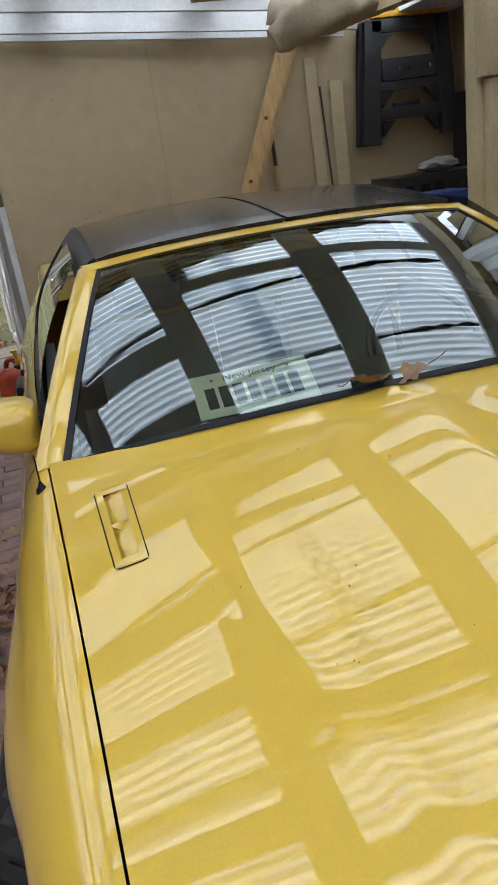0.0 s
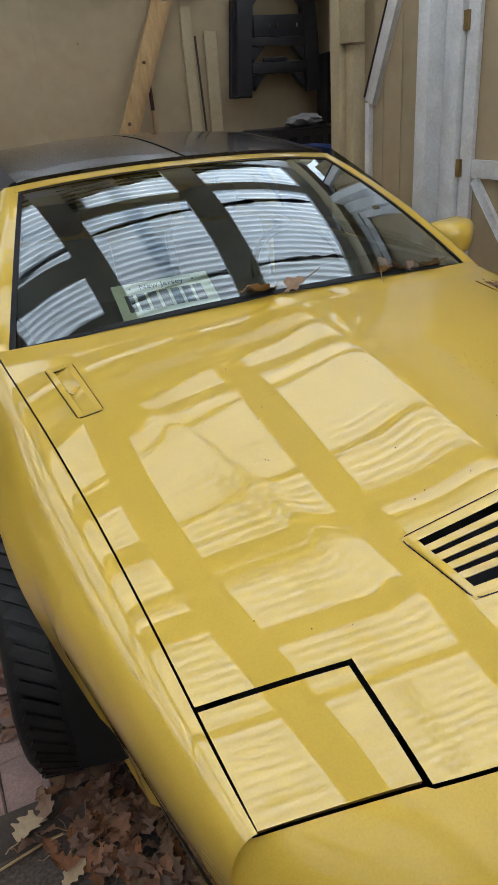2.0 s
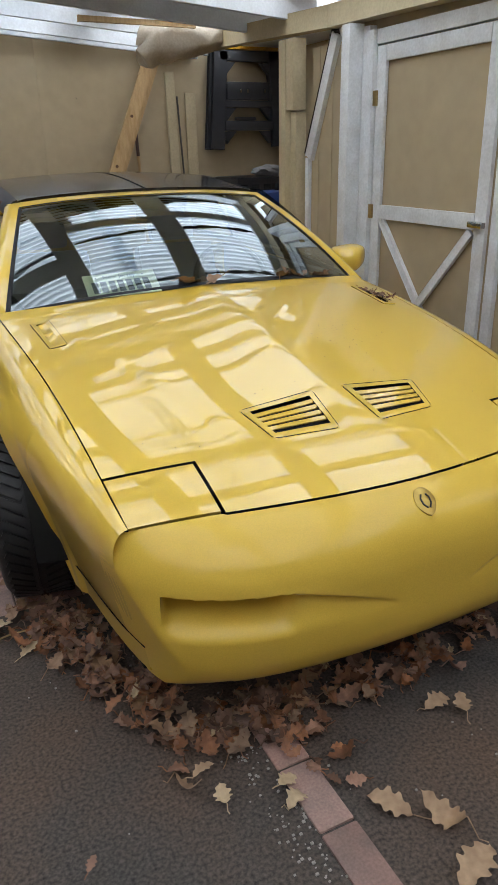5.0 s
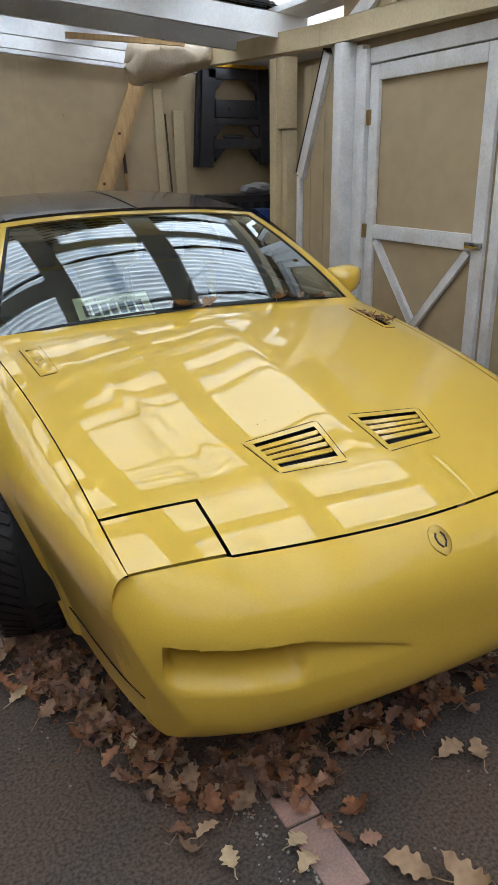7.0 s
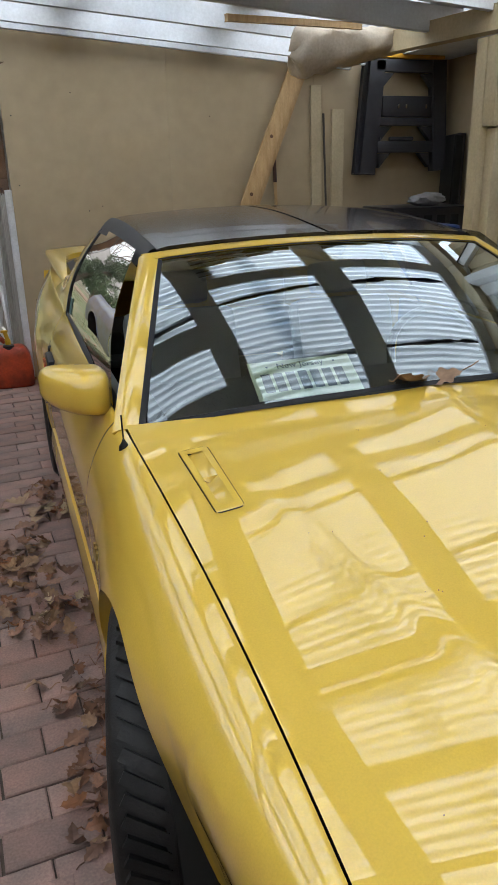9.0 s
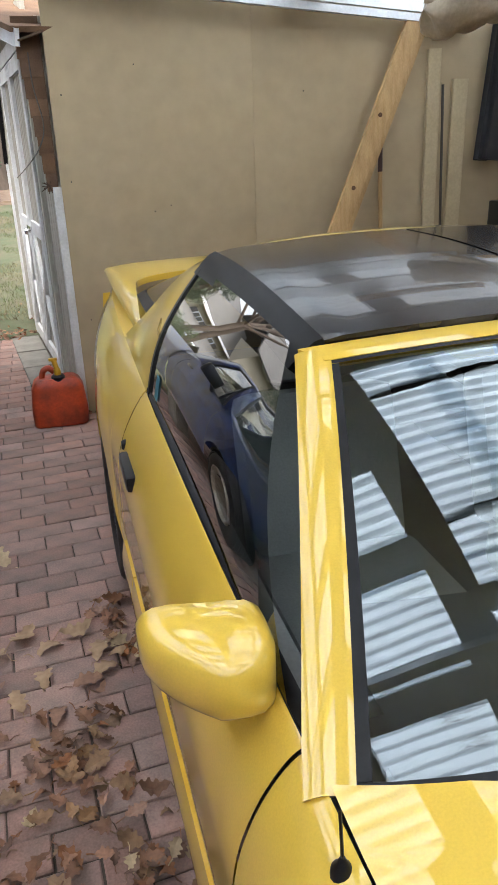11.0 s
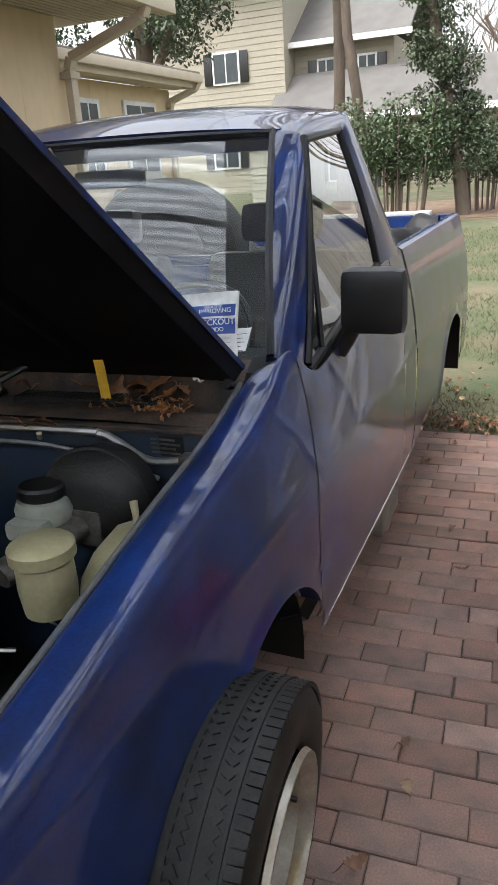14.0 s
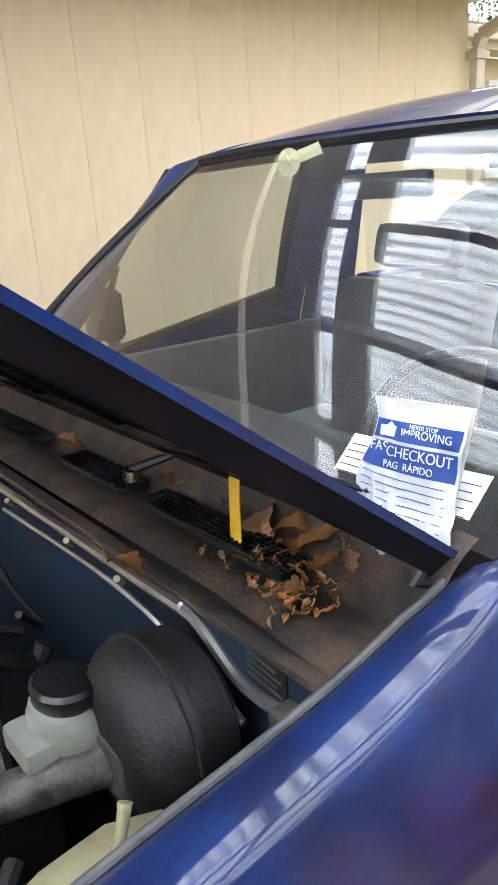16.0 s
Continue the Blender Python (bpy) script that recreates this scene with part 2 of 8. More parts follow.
def curve(xs, ys):
    """A smooth curve through a few stations."""
    xs, ys = np.array(xs, float), np.array(ys, float)
    d = np.diff(ys) / np.diff(xs)
    m = np.zeros(len(xs))
    m[1:-1] = np.where(d[1:] * d[:-1] > 0, 2 * d[1:] * d[:-1] / (d[1:] + d[:-1] + 1e-12), 0)
    m[0], m[-1] = d[0], d[-1]

    def f(x):
        i = int(min(max(np.searchsorted(xs, x) - 1, 0), len(xs) - 2))
        h = xs[i + 1] - xs[i]
        s = min(max((x - xs[i]) / h, 0), 1)
        a, b, c, e = 2 * s**3 - 3 * s**2 + 1, s**3 - 2 * s**2 + s, -2 * s**3 + 3 * s**2, s**3 - s**2
        return float(a * ys[i] + b * h * m[i] + c * ys[i + 1] + e * h * m[i + 1])
    return f


def tube(pts, r, n=10, bm=None, cap=True, close=False):
    """A round bar through the points."""
    bm = bm or bmesh.new()
    pts = [Vector(p) for p in pts]
    rings = []
    side = None
    for i, p in enumerate(pts):
        d = (pts[min(i + 1, len(pts) - 1)] - pts[max(i - 1, 0)]).normalized()
        if side is None:
            side = d.orthogonal().normalized()
        side = (side - d * side.dot(d)).normalized()
        up = d.cross(side)
        rr = r[i] if isinstance(r, (list, tuple)) else r
        rings.append([bm.verts.new(p + rr * (math.cos(2 * math.pi * k / n) * side + math.sin(2 * math.pi * k / n) * up)) for k in range(n)])
    for a, b in zip(rings, rings[1:]):
        for k in range(n):
            bm.faces.new((a[k], a[(k + 1) % n], b[(k + 1) % n], b[k]))
    if cap:
        bm.faces.new(rings[0][::-1])
        bm.faces.new(rings[-1])
    return bm


def lathe(profile, centre, axis="z", n=32, bm=None, cap=False):
    """Turns (radius, height) round an axis through centre."""
    bm = bm or bmesh.new()
    c = Vector(centre)
    rings = []
    for r, h in profile:
        ring = []
        for k in range(n):
            a = 2 * math.pi * k / n
            p = (r * math.cos(a), r * math.sin(a), h)
            p = {"z": p, "x": (p[2], p[0], p[1]), "y": (p[0], p[2], p[1])}[axis]
            ring.append(bm.verts.new(c + Vector(p)))
        rings.append(ring)
    for a, b in zip(rings, rings[1:]):
        for k in range(n):
            bm.faces.new((a[k], a[(k + 1) % n], b[(k + 1) % n], b[k]))
    if cap:
        bm.faces.new(rings[0])
        bm.faces.new(rings[-1][::-1])
    return bm


def sweep_smooth(pts, steps=6):
    """Rounds a polyline into a flowing one."""
    pts = [Vector(p) for p in pts]
    out = []
    for i in range(len(pts) - 1):
        p0, p1, p2, p3 = pts[max(i - 1, 0)], pts[i], pts[i + 1], pts[min(i + 2, len(pts) - 1)]
        for k in range(steps):
            t = k / steps
            out.append(0.5 * (2 * p1 + (p2 - p0) * t + (2 * p0 - 5 * p1 + 4 * p2 - p3) * t * t + (3 * p1 - p0 - 3 * p2 + p3) * t**3))
    out.append(pts[-1])
    return out


def lettering(text, size, m, material, parent, name="lettering"):
    """Raised words from the built-in font, as a mesh."""
    cu = bpy.data.curves.new(name, "FONT")
    cu.body = text
    cu.size = size
    cu.align_x = "CENTER"
    cu.align_y = "CENTER"
    cu.extrude = 0.0004
    tmp = new(name + "_curve", cu)
    bpy.context.view_layer.update()
    me = bpy.data.meshes.new_from_object(tmp.evaluated_get(bpy.context.evaluated_depsgraph_get()))
    bpy.data.objects.remove(tmp)
    bpy.data.curves.remove(cu)
    me.materials.clear()
    me.materials.append(material)
    me.transform(world_of(parent).inverted() @ m if parent else m)
    ob = new(name, me)
    ob.parent = parent
    return ob

# ---- structure: ground ----
def rise(y):
    return 0.0 if y < 8 else 0.8 * min((y - 8) / 20.0, 1.0)


GRASS = mat("winter_lawn", (0.055, 0.078, 0.034), 0.95, 0.0, (0.13, 0.105, 0.068), 1.6, 1.0, 30, bump=1.0, bscale=60)
bm = grid(lambda x, y: (x, y, rise(y) - 0.035), [-400, -60, -30, -15, -8, -4, 0, 4, 8, 15, 30, 60, 400], [-400, -40, 0, 7.9, 9, 12, 16, 20, 24, 28, 60, 400])
part("ground", bm, GRASS, kind="structure", label="patchy green and straw winter lawn", category="lawn")
box("driveway", (-9, -14, -0.12), (7, 0.9, 0.0), ASPHALT, 0, label="dark worn asphalt driveway", kind="structure")
box("paving_bed", (-4.9, 0.9, -0.12), (7, 8.02, -0.010), SAND, 0, label="sand bed between the paving bricks", kind="structure")

# ---- structure: walls of the carport ----
WALL_Y = 5.66
bm = bmesh.new()
addbox(bm, (-0.90, WALL_Y, 0.0), (0.28, WALL_Y + 0.1, 2.44), 0.002)
addbox(bm, (0.2805, WALL_Y, 0.0), (1.45, WALL_Y + 0.1, 2.40), 0.002)
addbox(bm, (1.4505, WALL_Y, 0.0), (2.66, WALL_Y + 0.1, 2.36), 0.002)
wall_north = part("wall_north", bm, BEIGE, kind="structure", label="beige painted plywood back wall")
box("wall_alcove", (2.66, 3.30, 0), (2.76, WALL_Y + 0.1, 2.4), BEIGE, 0.002, kind="structure", label="beige painted alcove side wall")
NAIL = mat("nail_head", (0.03, 0.025, 0.02), 0.6)
bm = bmesh.new()
for x, z in ((-0.84, 1.44), (-0.26, 1.28), (-0.36, 1.25), (-0.84, 1.9), (-0.82, 0.62), (-0.80, 0.12), (-0.42, 2.05), (0.6, 1.9)):
    lathe([(0.0045, 0), (0.004, -0.002), (0.0005, -0.003)], (x, WALL_Y, z), "y", 8, bm)
part("nail_heads", bm, NAIL, wall_north, kind="stuff")

# beam, posts and shed front along the right side
bm = board((1.55, -0.9, 2.12), (1.55, 3.0, 2.19), 0.12, 0.09)
part("beam", bm, BEIGE_TRIM, kind="structure", label="beige painted eave beam")
bm = board((1.55, 3.005, 2.19), (1.55, 5.64, 2.31), 0.12, 0.09)
part("beam", bm, BEIGE_TRIM, kind="structure", label="beige painted eave beam")
post = thing("timber_post", (1.56, 3.55, 0), "beige painted timber post with a notched upper half", "post")
box("shaft", (1.48, 3.49, 0.0), (1.58, 3.58, 2.125), BEIGE_TRIM, 0.004, post)
box("upper_block", (1.485, 3.39, 1.70), (1.585, 3.486, 2.125), BEIGE_TRIM, 0.004, post)
box("lower_block", (1.52, 3.41, 0.0), (1.60, 3.486, 1.69), BEIGE_TRIM, 0.004, post)
post = thing("timber_post", (1.56, 2.84, 0), "white painted square timber post", "post")
box("shaft", (1.475, 2.715, 0.0), (1.575, 2.80, 2.115), WHITE, 0.005, post)

# shed wall with grooved boards beside the post, and its gable over the door
shed_wall = tagged(new("wall_shed"), kind="structure", label="beige grooved plywood shed wall")
for i, (a, b) in enumerate(((2.80, 2.935), (2.94, 3.075), (3.08, 3.235), (3.24, 3.33))):
    box("panel", (1.60, a, 0), (1.66, b, 2.06), BEIGE, 0.003, shed_wall)
box("panel", (1.60, -0.6, 0), (1.66, 1.52, 2.06), BEIGE, 0.003, shed_wall)
box("panel", (1.62, 1.53, 1.98), (1.66, 2.93, 2.6), BEIGE, 0.003, shed_wall)
box("corner_trim", (1.575, 3.335, 0.0), (1.62, 3.375, 1.40), WHITE, 0.003, shed_wall)
part("rake_board", board((1.585, 3.33, 1.40), (1.585, 3.02, 2.10), 0.075, 0.03, (0, 1, 0)), WHITE, shed_wall)
part("rake_board", board((1.60, 3.00, 2.12), (1.60, 2.2, 2.55), 0.09, 0.03, (0, 0, 1)), WHITE, shed_wall)
part("rake_board", board((1.60, 2.2, 2.55), (1.60, 1.3, 2.16), 0.09, 0.03, (0, 0, 1)), WHITE, shed_wall)
box("batten", (1.585, 2.4, 2.20), (1.60, 2.43, 2.44), BEIGE_TRIM, 0.002, shed_wall)
box("batten", (1.585, 2.0, 2.20), (1.60, 2.03, 2.44), BEIGE_TRIM, 0.002, shed_wall)
part("roof_edge", board((1.605, 3.37, 1.42), (1.605, 3.05, 2.13), 0.05, 0.05, (0, 1, 0)), mat("dark_roof_edge", (0.03, 0.02, 0.016), 0.9), shed_wall)

for x0, x1 in ((1.625, 4.2),):
    for (ya, za), (yb, zb) in (((3.40, 1.36), (3.06, 2.13)), ((3.06, 2.13), (2.2, 2.58)), ((2.2, 2.58), (1.25, 2.16))):
        part("roof_slope", thicken(grid(lambda x, t: (x, ya + (yb - ya) * t, za + (zb - za) * t + 0.03), lin(x0, x1, 3), [0, 1]), 0.03), SHINGLE, shed_wall)

# plank door of the shed
door = tagged(new("door_1"), kind="structure", label="beige plywood shed door framed in white boards, closed")
box("jamb", (1.57, 2.655, 0), (1.63, 2.715, 2.10), WHITE, 0.003, door)
box("jamb", (1.55, 2.585, 0), (1.62, 2.65, 2.07), WHITE, 0.003, door)
box("jamb", (1.57, 1.50, 0), (1.63, 1.56, 2.06), WHITE, 0.003, door)
box("lintel", (1.57, 1.565, 1.995), (1.63, 2.58, 2.07), WHITE, 0.003, door)
box("leaf", (1.60, 1.60, 0.05), (1.63, 2.575, 1.985), BEIGE, 0.003, door)
box("stile", (1.575, 2.495, 0.05), (1.598, 2.575, 1.985), WHITE, 0.003, door)
box("stile", (1.575, 1.60, 0.05), (1.598, 1.68, 1.985), WHITE, 0.003, door)
box("rail", (1.575, 1.684, 1.905), (1.598, 2.491, 1.985), WHITE, 0.003, door)
box("rail", (1.575, 1.684, 1.06), (1.598, 2.491, 1.14), WHITE, 0.003, door)
box("rail", (1.575, 1.684, 0.05), (1.598, 2.491, 0.14), WHITE, 0.003, door)
part("brace", board((1.585, 2.475, 1.05), (1.585, 1.70, 0.16), 0.045, 0.018), WHITE, door)
part("brace", board((1.578, 1.70, 1.05), (1.578, 2.475, 0.16), 0.045, 0.018), WHITE, door)
for z in (1.72, 1.10, 0.4):
    box("hinge", (1.560, 2.555, z - 0.04), (1.576, 2.60, z + 0.04), mat("brass_hinge", (0.35, 0.24, 0.1), 0.4, 0.8), 0.003, door)
box("latch", (1.545, 1.60, 1.075), (1.574, 1.70, 1.105), CHROME, 0.004, door)

# ---- structure: roof ----
def zr(x):
    return 2.36 - 0.077 * x


# roof bays below y = 0 are unseen, added to cut light from the front
RAFTERS = [5.33, 4.74, 4.12, 3.52, 1.37, 0.50, -0.40, -1.3, -2.2, -3.1]
for y in RAFTERS + [5.58]:
    bm = board((-4.05, y, zr(-4.05) + 0.07), (1.72, y, zr(1.72) + 0.07), 0.14, 0.038)
    part("rafter", bm, WHITE_RAFTER, label="white painted roof rafter", kind="structure")
PURLINS = [1.61, 0.58, -0.45, -1.48, -2.51, -3.54]
for x in PURLINS:
    bm = board((x, -3.3, zr(x) + 0.160), (x, 5.95, zr(x) + 0.160), 0.23, 0.038, (1, 0, -0.077))
    part("purlin", bm, WHITE_RAFTER, label="flat white roof purlin", kind="structure")
# made-up wide board, keeps bright sky out of the truck windscreen's reflection
part("edge_board", board((-4.1, -3.3, zr(-4.1) + 0.160), (-4.1, 5.95, zr(-4.1) + 0.160), 0.62, 0.038, (1, 0, -0.077)), WHITE_RAFTER, label="wide unseen white board added at the roof edge to hide sky", kind="structure")
for y, w in ((2.43, 0.24), (1.85, 0.17), (1.2, 0.17)):
    part("blocking", board((-1.46, y, zr(-1.46) + 0.158), (-0.47, y, zr(-0.47) + 0.158), w, 0.036, (0, 1, 0)), WHITE_RAFTER, label="white cross board between the purlins", kind="structure")

PANEL = bpy.data.materials.new("translucent_corrugated_sheet")
PANEL.use_nodes = True
n, l = PANEL.node_tree.nodes, PANEL.node_tree.links
n.remove(n["Principled BSDF"])
tc = n.new("ShaderNodeTexCoord")
mp = n.new("ShaderNodeMapping")
mp.inputs["Scale"].default_value = (1.2, 9.0, 1)
l.new(tc.outputs["Object"], mp.inputs[0])
dirt = n.new("ShaderNodeTexNoise")
dirt.inputs["Scale"].default_value = 1.6
dirt.inputs["Detail"].default_value = 8
dirt.inputs["Roughness"].default_value = 0.7
l.new(mp.outputs[0], dirt.inputs["Vector"])
rmp = n.new("ShaderNodeValToRGB")
rmp.color_ramp.elements[0].position = 0.30
rmp.color_ramp.elements[0].color = (0.10, 0.11, 0.10, 1)
rmp.color_ramp.elements[1].position = 0.43
rmp.color_ramp.elements[1].color = (0.86, 0.93, 1.0, 1)
l.new(dirt.outputs[0], rmp.inputs[0])
tl = n.new("ShaderNodeBsdfTranslucent")
df = n.new("ShaderNodeBsdfDiffuse")
# dark stripes along each rib, in patches: valley grime and painted slope shading
sep = n.new("ShaderNodeSeparateXYZ")
l.new(tc.outputs["Object"], sep.inputs[0])
ang = n.new("ShaderNodeMath")
ang.operation = "MULTIPLY"
ang.inputs[1].default_value = 2 * math.pi / 0.066
wob = n.new("ShaderNodeTexNoise")
wob.inputs["Scale"].default_value = 5.0
wob.inputs["Detail"].default_value = 4
l.new(tc.outputs["Object"], wob.inputs["Vector"])
wsum = n.new("ShaderNodeMath")
wsum.operation = "MULTIPLY_ADD"
wsum.inputs[1].default_value = 0.03
l.new(wob.outputs[0], wsum.inputs[0])
l.new(sep.outputs["Y"], wsum.inputs[2])
l.new(wsum.outputs[0], ang.inputs[0])
wav = n.new("ShaderNodeMath")
wav.operation = "SINE"
l.new(ang.outputs[0], wav.inputs[0])
wr = n.new("ShaderNodeMapRange")
wr.inputs["From Min"].default_value = -1.0
wr.inputs["From Max"].default_value = 0.2
wr.inputs["To Min"].default_value = 1.0
wr.inputs["To Max"].default_value = 0.0
l.new(wav.outputs[0], wr.inputs[0])
pat = n.new("ShaderNodeTexNoise")
pat.inputs["Scale"].default_value = 2.1
pat.inputs["Detail"].default_value = 5
l.new(tc.outputs["Object"], pat.inputs["Vector"])
pr = n.new("ShaderNodeMapRange")
pr.inputs["From Min"].default_value = 0.3
pr.inputs["From Max"].default_value = 0.68
pr.inputs["To Min"].default_value = 0.12
pr.inputs["To Max"].default_value = 0.60
l.new(pat.outputs[0], pr.inputs[0])
amt = n.new("ShaderNodeMath")
amt.operation = "MULTIPLY"
l.new(wr.outputs[0], amt.inputs[0])
l.new(pr.outputs[0], amt.inputs[1])
rib = n.new("ShaderNodeMix")
rib.data_type = "RGBA"
rib.inputs[7].default_value = (0.19, 0.215, 0.23, 1)
l.new(amt.outputs[0], rib.inputs[0])
l.new(rmp.outputs[0], rib.inputs[6])
l.new(rib.outputs[2], tl.inputs[0])
l.new(rib.outputs[2], df.inputs[0])
mx = n.new("ShaderNodeMixShader")
mx.inputs[0].default_value = 0.88
l.new(df.outputs[0], mx.inputs[1])
l.new(tl.outputs[0], mx.inputs[2])
l.new(mx.outputs[0], n["Material Output"].inputs[0])
roof_sheet = tagged(new("roof_sheeting"), kind="structure", label="translucent corrugated plastic roof sheeting with grimy laps")
y0, k = -3.3, 0
while y0 < 5.9:
    y1 = y0 + 0.66
    for xa, xb, dz in ((-4.05, -2.0, 0.012), (-2.15, 0.12, 0.0), (-0.02, 1.8, 0.012)):
        ys = lin(y0, y1, 61)
        bm = grid(lambda x, y: (x, y, zr(x) + 0.195 + dz + (0.006 if k % 2 else 0) + 0.013 * math.sin(2 * math.pi * y / 0.066)), [xa, xb], ys)
        part("sheet", bm, PANEL, roof_sheet)
    # short extra sheets, out of view, added to let some light into the alcove
    if y0 > 2.4:
        bm = grid(lambda x, y: (x, y, zr(x) + 0.189 + (0.006 if k % 2 else 0) + 0.013 * math.sin(2 * math.pi * y / 0.066)), [1.70, 2.15], lin(y0, y1, 61))
        part("sheet", bm, PANEL, roof_sheet)
    y0, k = y1 - 0.03, k + 1

# further unseen boards, placed to split up the roof's reflection in the hood
for xa, xb, ys_ in ((-0.43, 0.56, (2.95, 1.55, 0.95)), (0.60, 1.59, (3.05, 1.62, 1.0))):
    for y in ys_:
        part("blocking", board((xa, y, zr(xa) + 0.158), (xb, y, zr(xb) + 0.158), 0.13, 0.036, (0, 1, 0)), WHITE_RAFTER, label="white cross board between the purlins", kind="structure")
# opaque lid, out of view, added to dim the alcove
box("alcove_ceiling", (2.12, 3.0, 2.33), (2.9, 5.9, 2.355), WHITE_RAFTER, 0.002, kind="structure", label="unseen lid added over the alcove to hold back light")
# opaque covers added over the back sheets to darken reflections, plus lap grime strips
bm = bmesh.new()
for a, b, c, d in ((-1.44, -0.40, 3.16, 4.1), (-0.395, -0.22, 3.02, 4.1), (-0.215, 0.56, 3.22, 4.1), (0.565, 1.60, 3.34, 4.1)):
    grid(lambda x, t: (x, c + 0.22 * (x - a) + (d - c - 0.22 * (x - a)) * t + 0.02 * noise.noise(Vector((x * 9, t, 1))) * (1 - t), zr(x) + 0.232 + 0.012 * noise.noise(Vector((x * 6, t * 5, 0)))), lin(a, b, 24), lin(0, 1, 12), bm)
for y0 in (2.74, 1.98):
    grid(lambda x, t: (x, y0 + 0.10 * x + (t - 0.5) * (0.035 + 0.05 * noise.noise(Vector((x * 3, y0, 4)))) + 0.015 * noise.noise(Vector((x * 11, y0, t))), zr(x) + 0.229), lin(-1.9, 1.6, 140), [0, 0.5, 1], bm)
part("roof_leaf_mat", thicken(bm, 0.03), mat("dark_cover_brown", (0.05, 0.034, 0.022), 0.95, 0.0, (0.025, 0.018, 0.013), 12, 0.9, 90), kind="stuff", label="dark cover added on the roof sheets to darken reflections, with lap grime strips", category="leaf litter")
# plain unseen wall, added behind the camera's way to block low front light
box("wall_street", (-16, -6.1, 0), (12, -5.6, 5.5), mat("blocker_wall_brown", (0.17, 0.12, 0.10), 0.9, 0.0, (0.12, 0.085, 0.07), 2, 0.7, 40), 0.01, kind="structure", label="unseen plain wall added to block low front light")
# unseen wall beyond the shed, added only to enclose the right side
box("wall_drive", (7.0, -5.55, 0), (7.4, 6.0, 4.0), mat("closing_wall_brown", (0.2, 0.16, 0.12), 0.9), 0.01, kind="structure", label="unseen plain wall added to close the right side")

# ---- the yellow car ----
car = thing("sports_car", (0, 2.4, 0), "yellow two-door sports coupe with black roof panels on brick paving", "car")

def poly(f, y0, y1, deg):
    """One even sweep through a curve's stations, with no change of bend at them."""
    ys = np.linspace(y0, y1, 240)
    m = (y0 + y1) / 2
    c = np.polyfit(ys - m, [f(y) for y in ys], deg)
    return lambda y: float(np.polyval(c, min(max(y, y0), y1) - m))


hood_zc = curve([0.10, 0.20, 0.37, 0.55, 0.8, 1.1, 1.54, 1.7], [0.662, 0.700, 0.750, 0.785, 0.835, 0.885, 0.938, 0.945])
hood_ze = curve([0.0, 0.245, 0.42, 0.67, 1.05, 1.56, 1.75, 2.4, 3.1, 3.7, 4.3, 4.9], [0.55, 0.645, 0.708, 0.775, 0.832, 0.882, 0.898, 0.935, 0.95, 0.965, 0.975, 0.965])
hood_xe = curve([0.0, 0.245, 0.42, 0.67, 1.05, 1.56, 1.75, 2.4, 3.1, 3.7, 4.3, 4.9], [0.70, 0.728, 0.732, 0.742, 0.756, 0.780, 0.785, 0.805, 0.80, 0.79, 0.775, 0.72])
hood_zc = poly(hood_zc, 0.10, 1.70, 5)
hood_ze = poly(hood_ze, 0.0, 4.9, 8)
hood_xe = poly(hood_xe, 0.0, 4.9, 8)
side_x = curve([0.2, 0.5, 0.75, 1.05, 1.4, 1.75, 2.6, 3.2, 3.6, 4.1, 4.6, 4.9], [0.80, 0.855, 0.89, 0.905, 0.90, 0.893, 0.90, 0.905, 0.915, 0.90, 0.86, 0.80])
tuck_x = curve([0.0, 0.08, 0.16, 0.285, 0.46, 0.7, 0.85, 1.0, 1.15], [0.56, 0.62, 0.675, 0.716, 0.744, 0.770, 0.80, 0.855, 0.905])
FRONT_Y, REAR_Y, WHEEL_R = 1.12, 3.68, 0.325


def cowl_y(x):
    return 1.53 + 0.10 * (abs(x) / 0.77) ** 2 + 0.03 * (abs(x) / 0.77) ** 6


def seam_y(x):
    return 0.118 + 0.26 * x * x


def hood_z(x, y):
    a = abs(x)
    e = hood_xe(y)
    zc, ze = hood_zc(y), hood_ze(y)
    z = ze + (zc - ze) * (1 - min(a / e, 1.0) ** 2.3)
    b = 0.335 + 0.29 * (y - 0.35)
    t = min(max((b + 0.03 - a) / 0.06, 0), 1)
    fade = min(max((y - 0.30) / 0.3, 0), 1)
    fade *= fade * (3 - 2 * fade)
    q = min(max((1.40 - y) / 0.35, 0), 1)
    z += 0.0020 * fade * q * q * (3 - 2 * q) * t * t * (3 - 2 * t)
    z += 0.008 * fade * math.exp(-((a / 0.10) ** 1.5))
    return z


def arch(y, c, r):
    d = r * r - (y - c) ** 2
    return WHEEL_R + math.sqrt(d) if d > 0 else -1


def bottom_z(y):
    base = 0.23
    return max(base, arch(y, FRONT_Y, 0.385), arch(y, REAR_Y, 0.375))


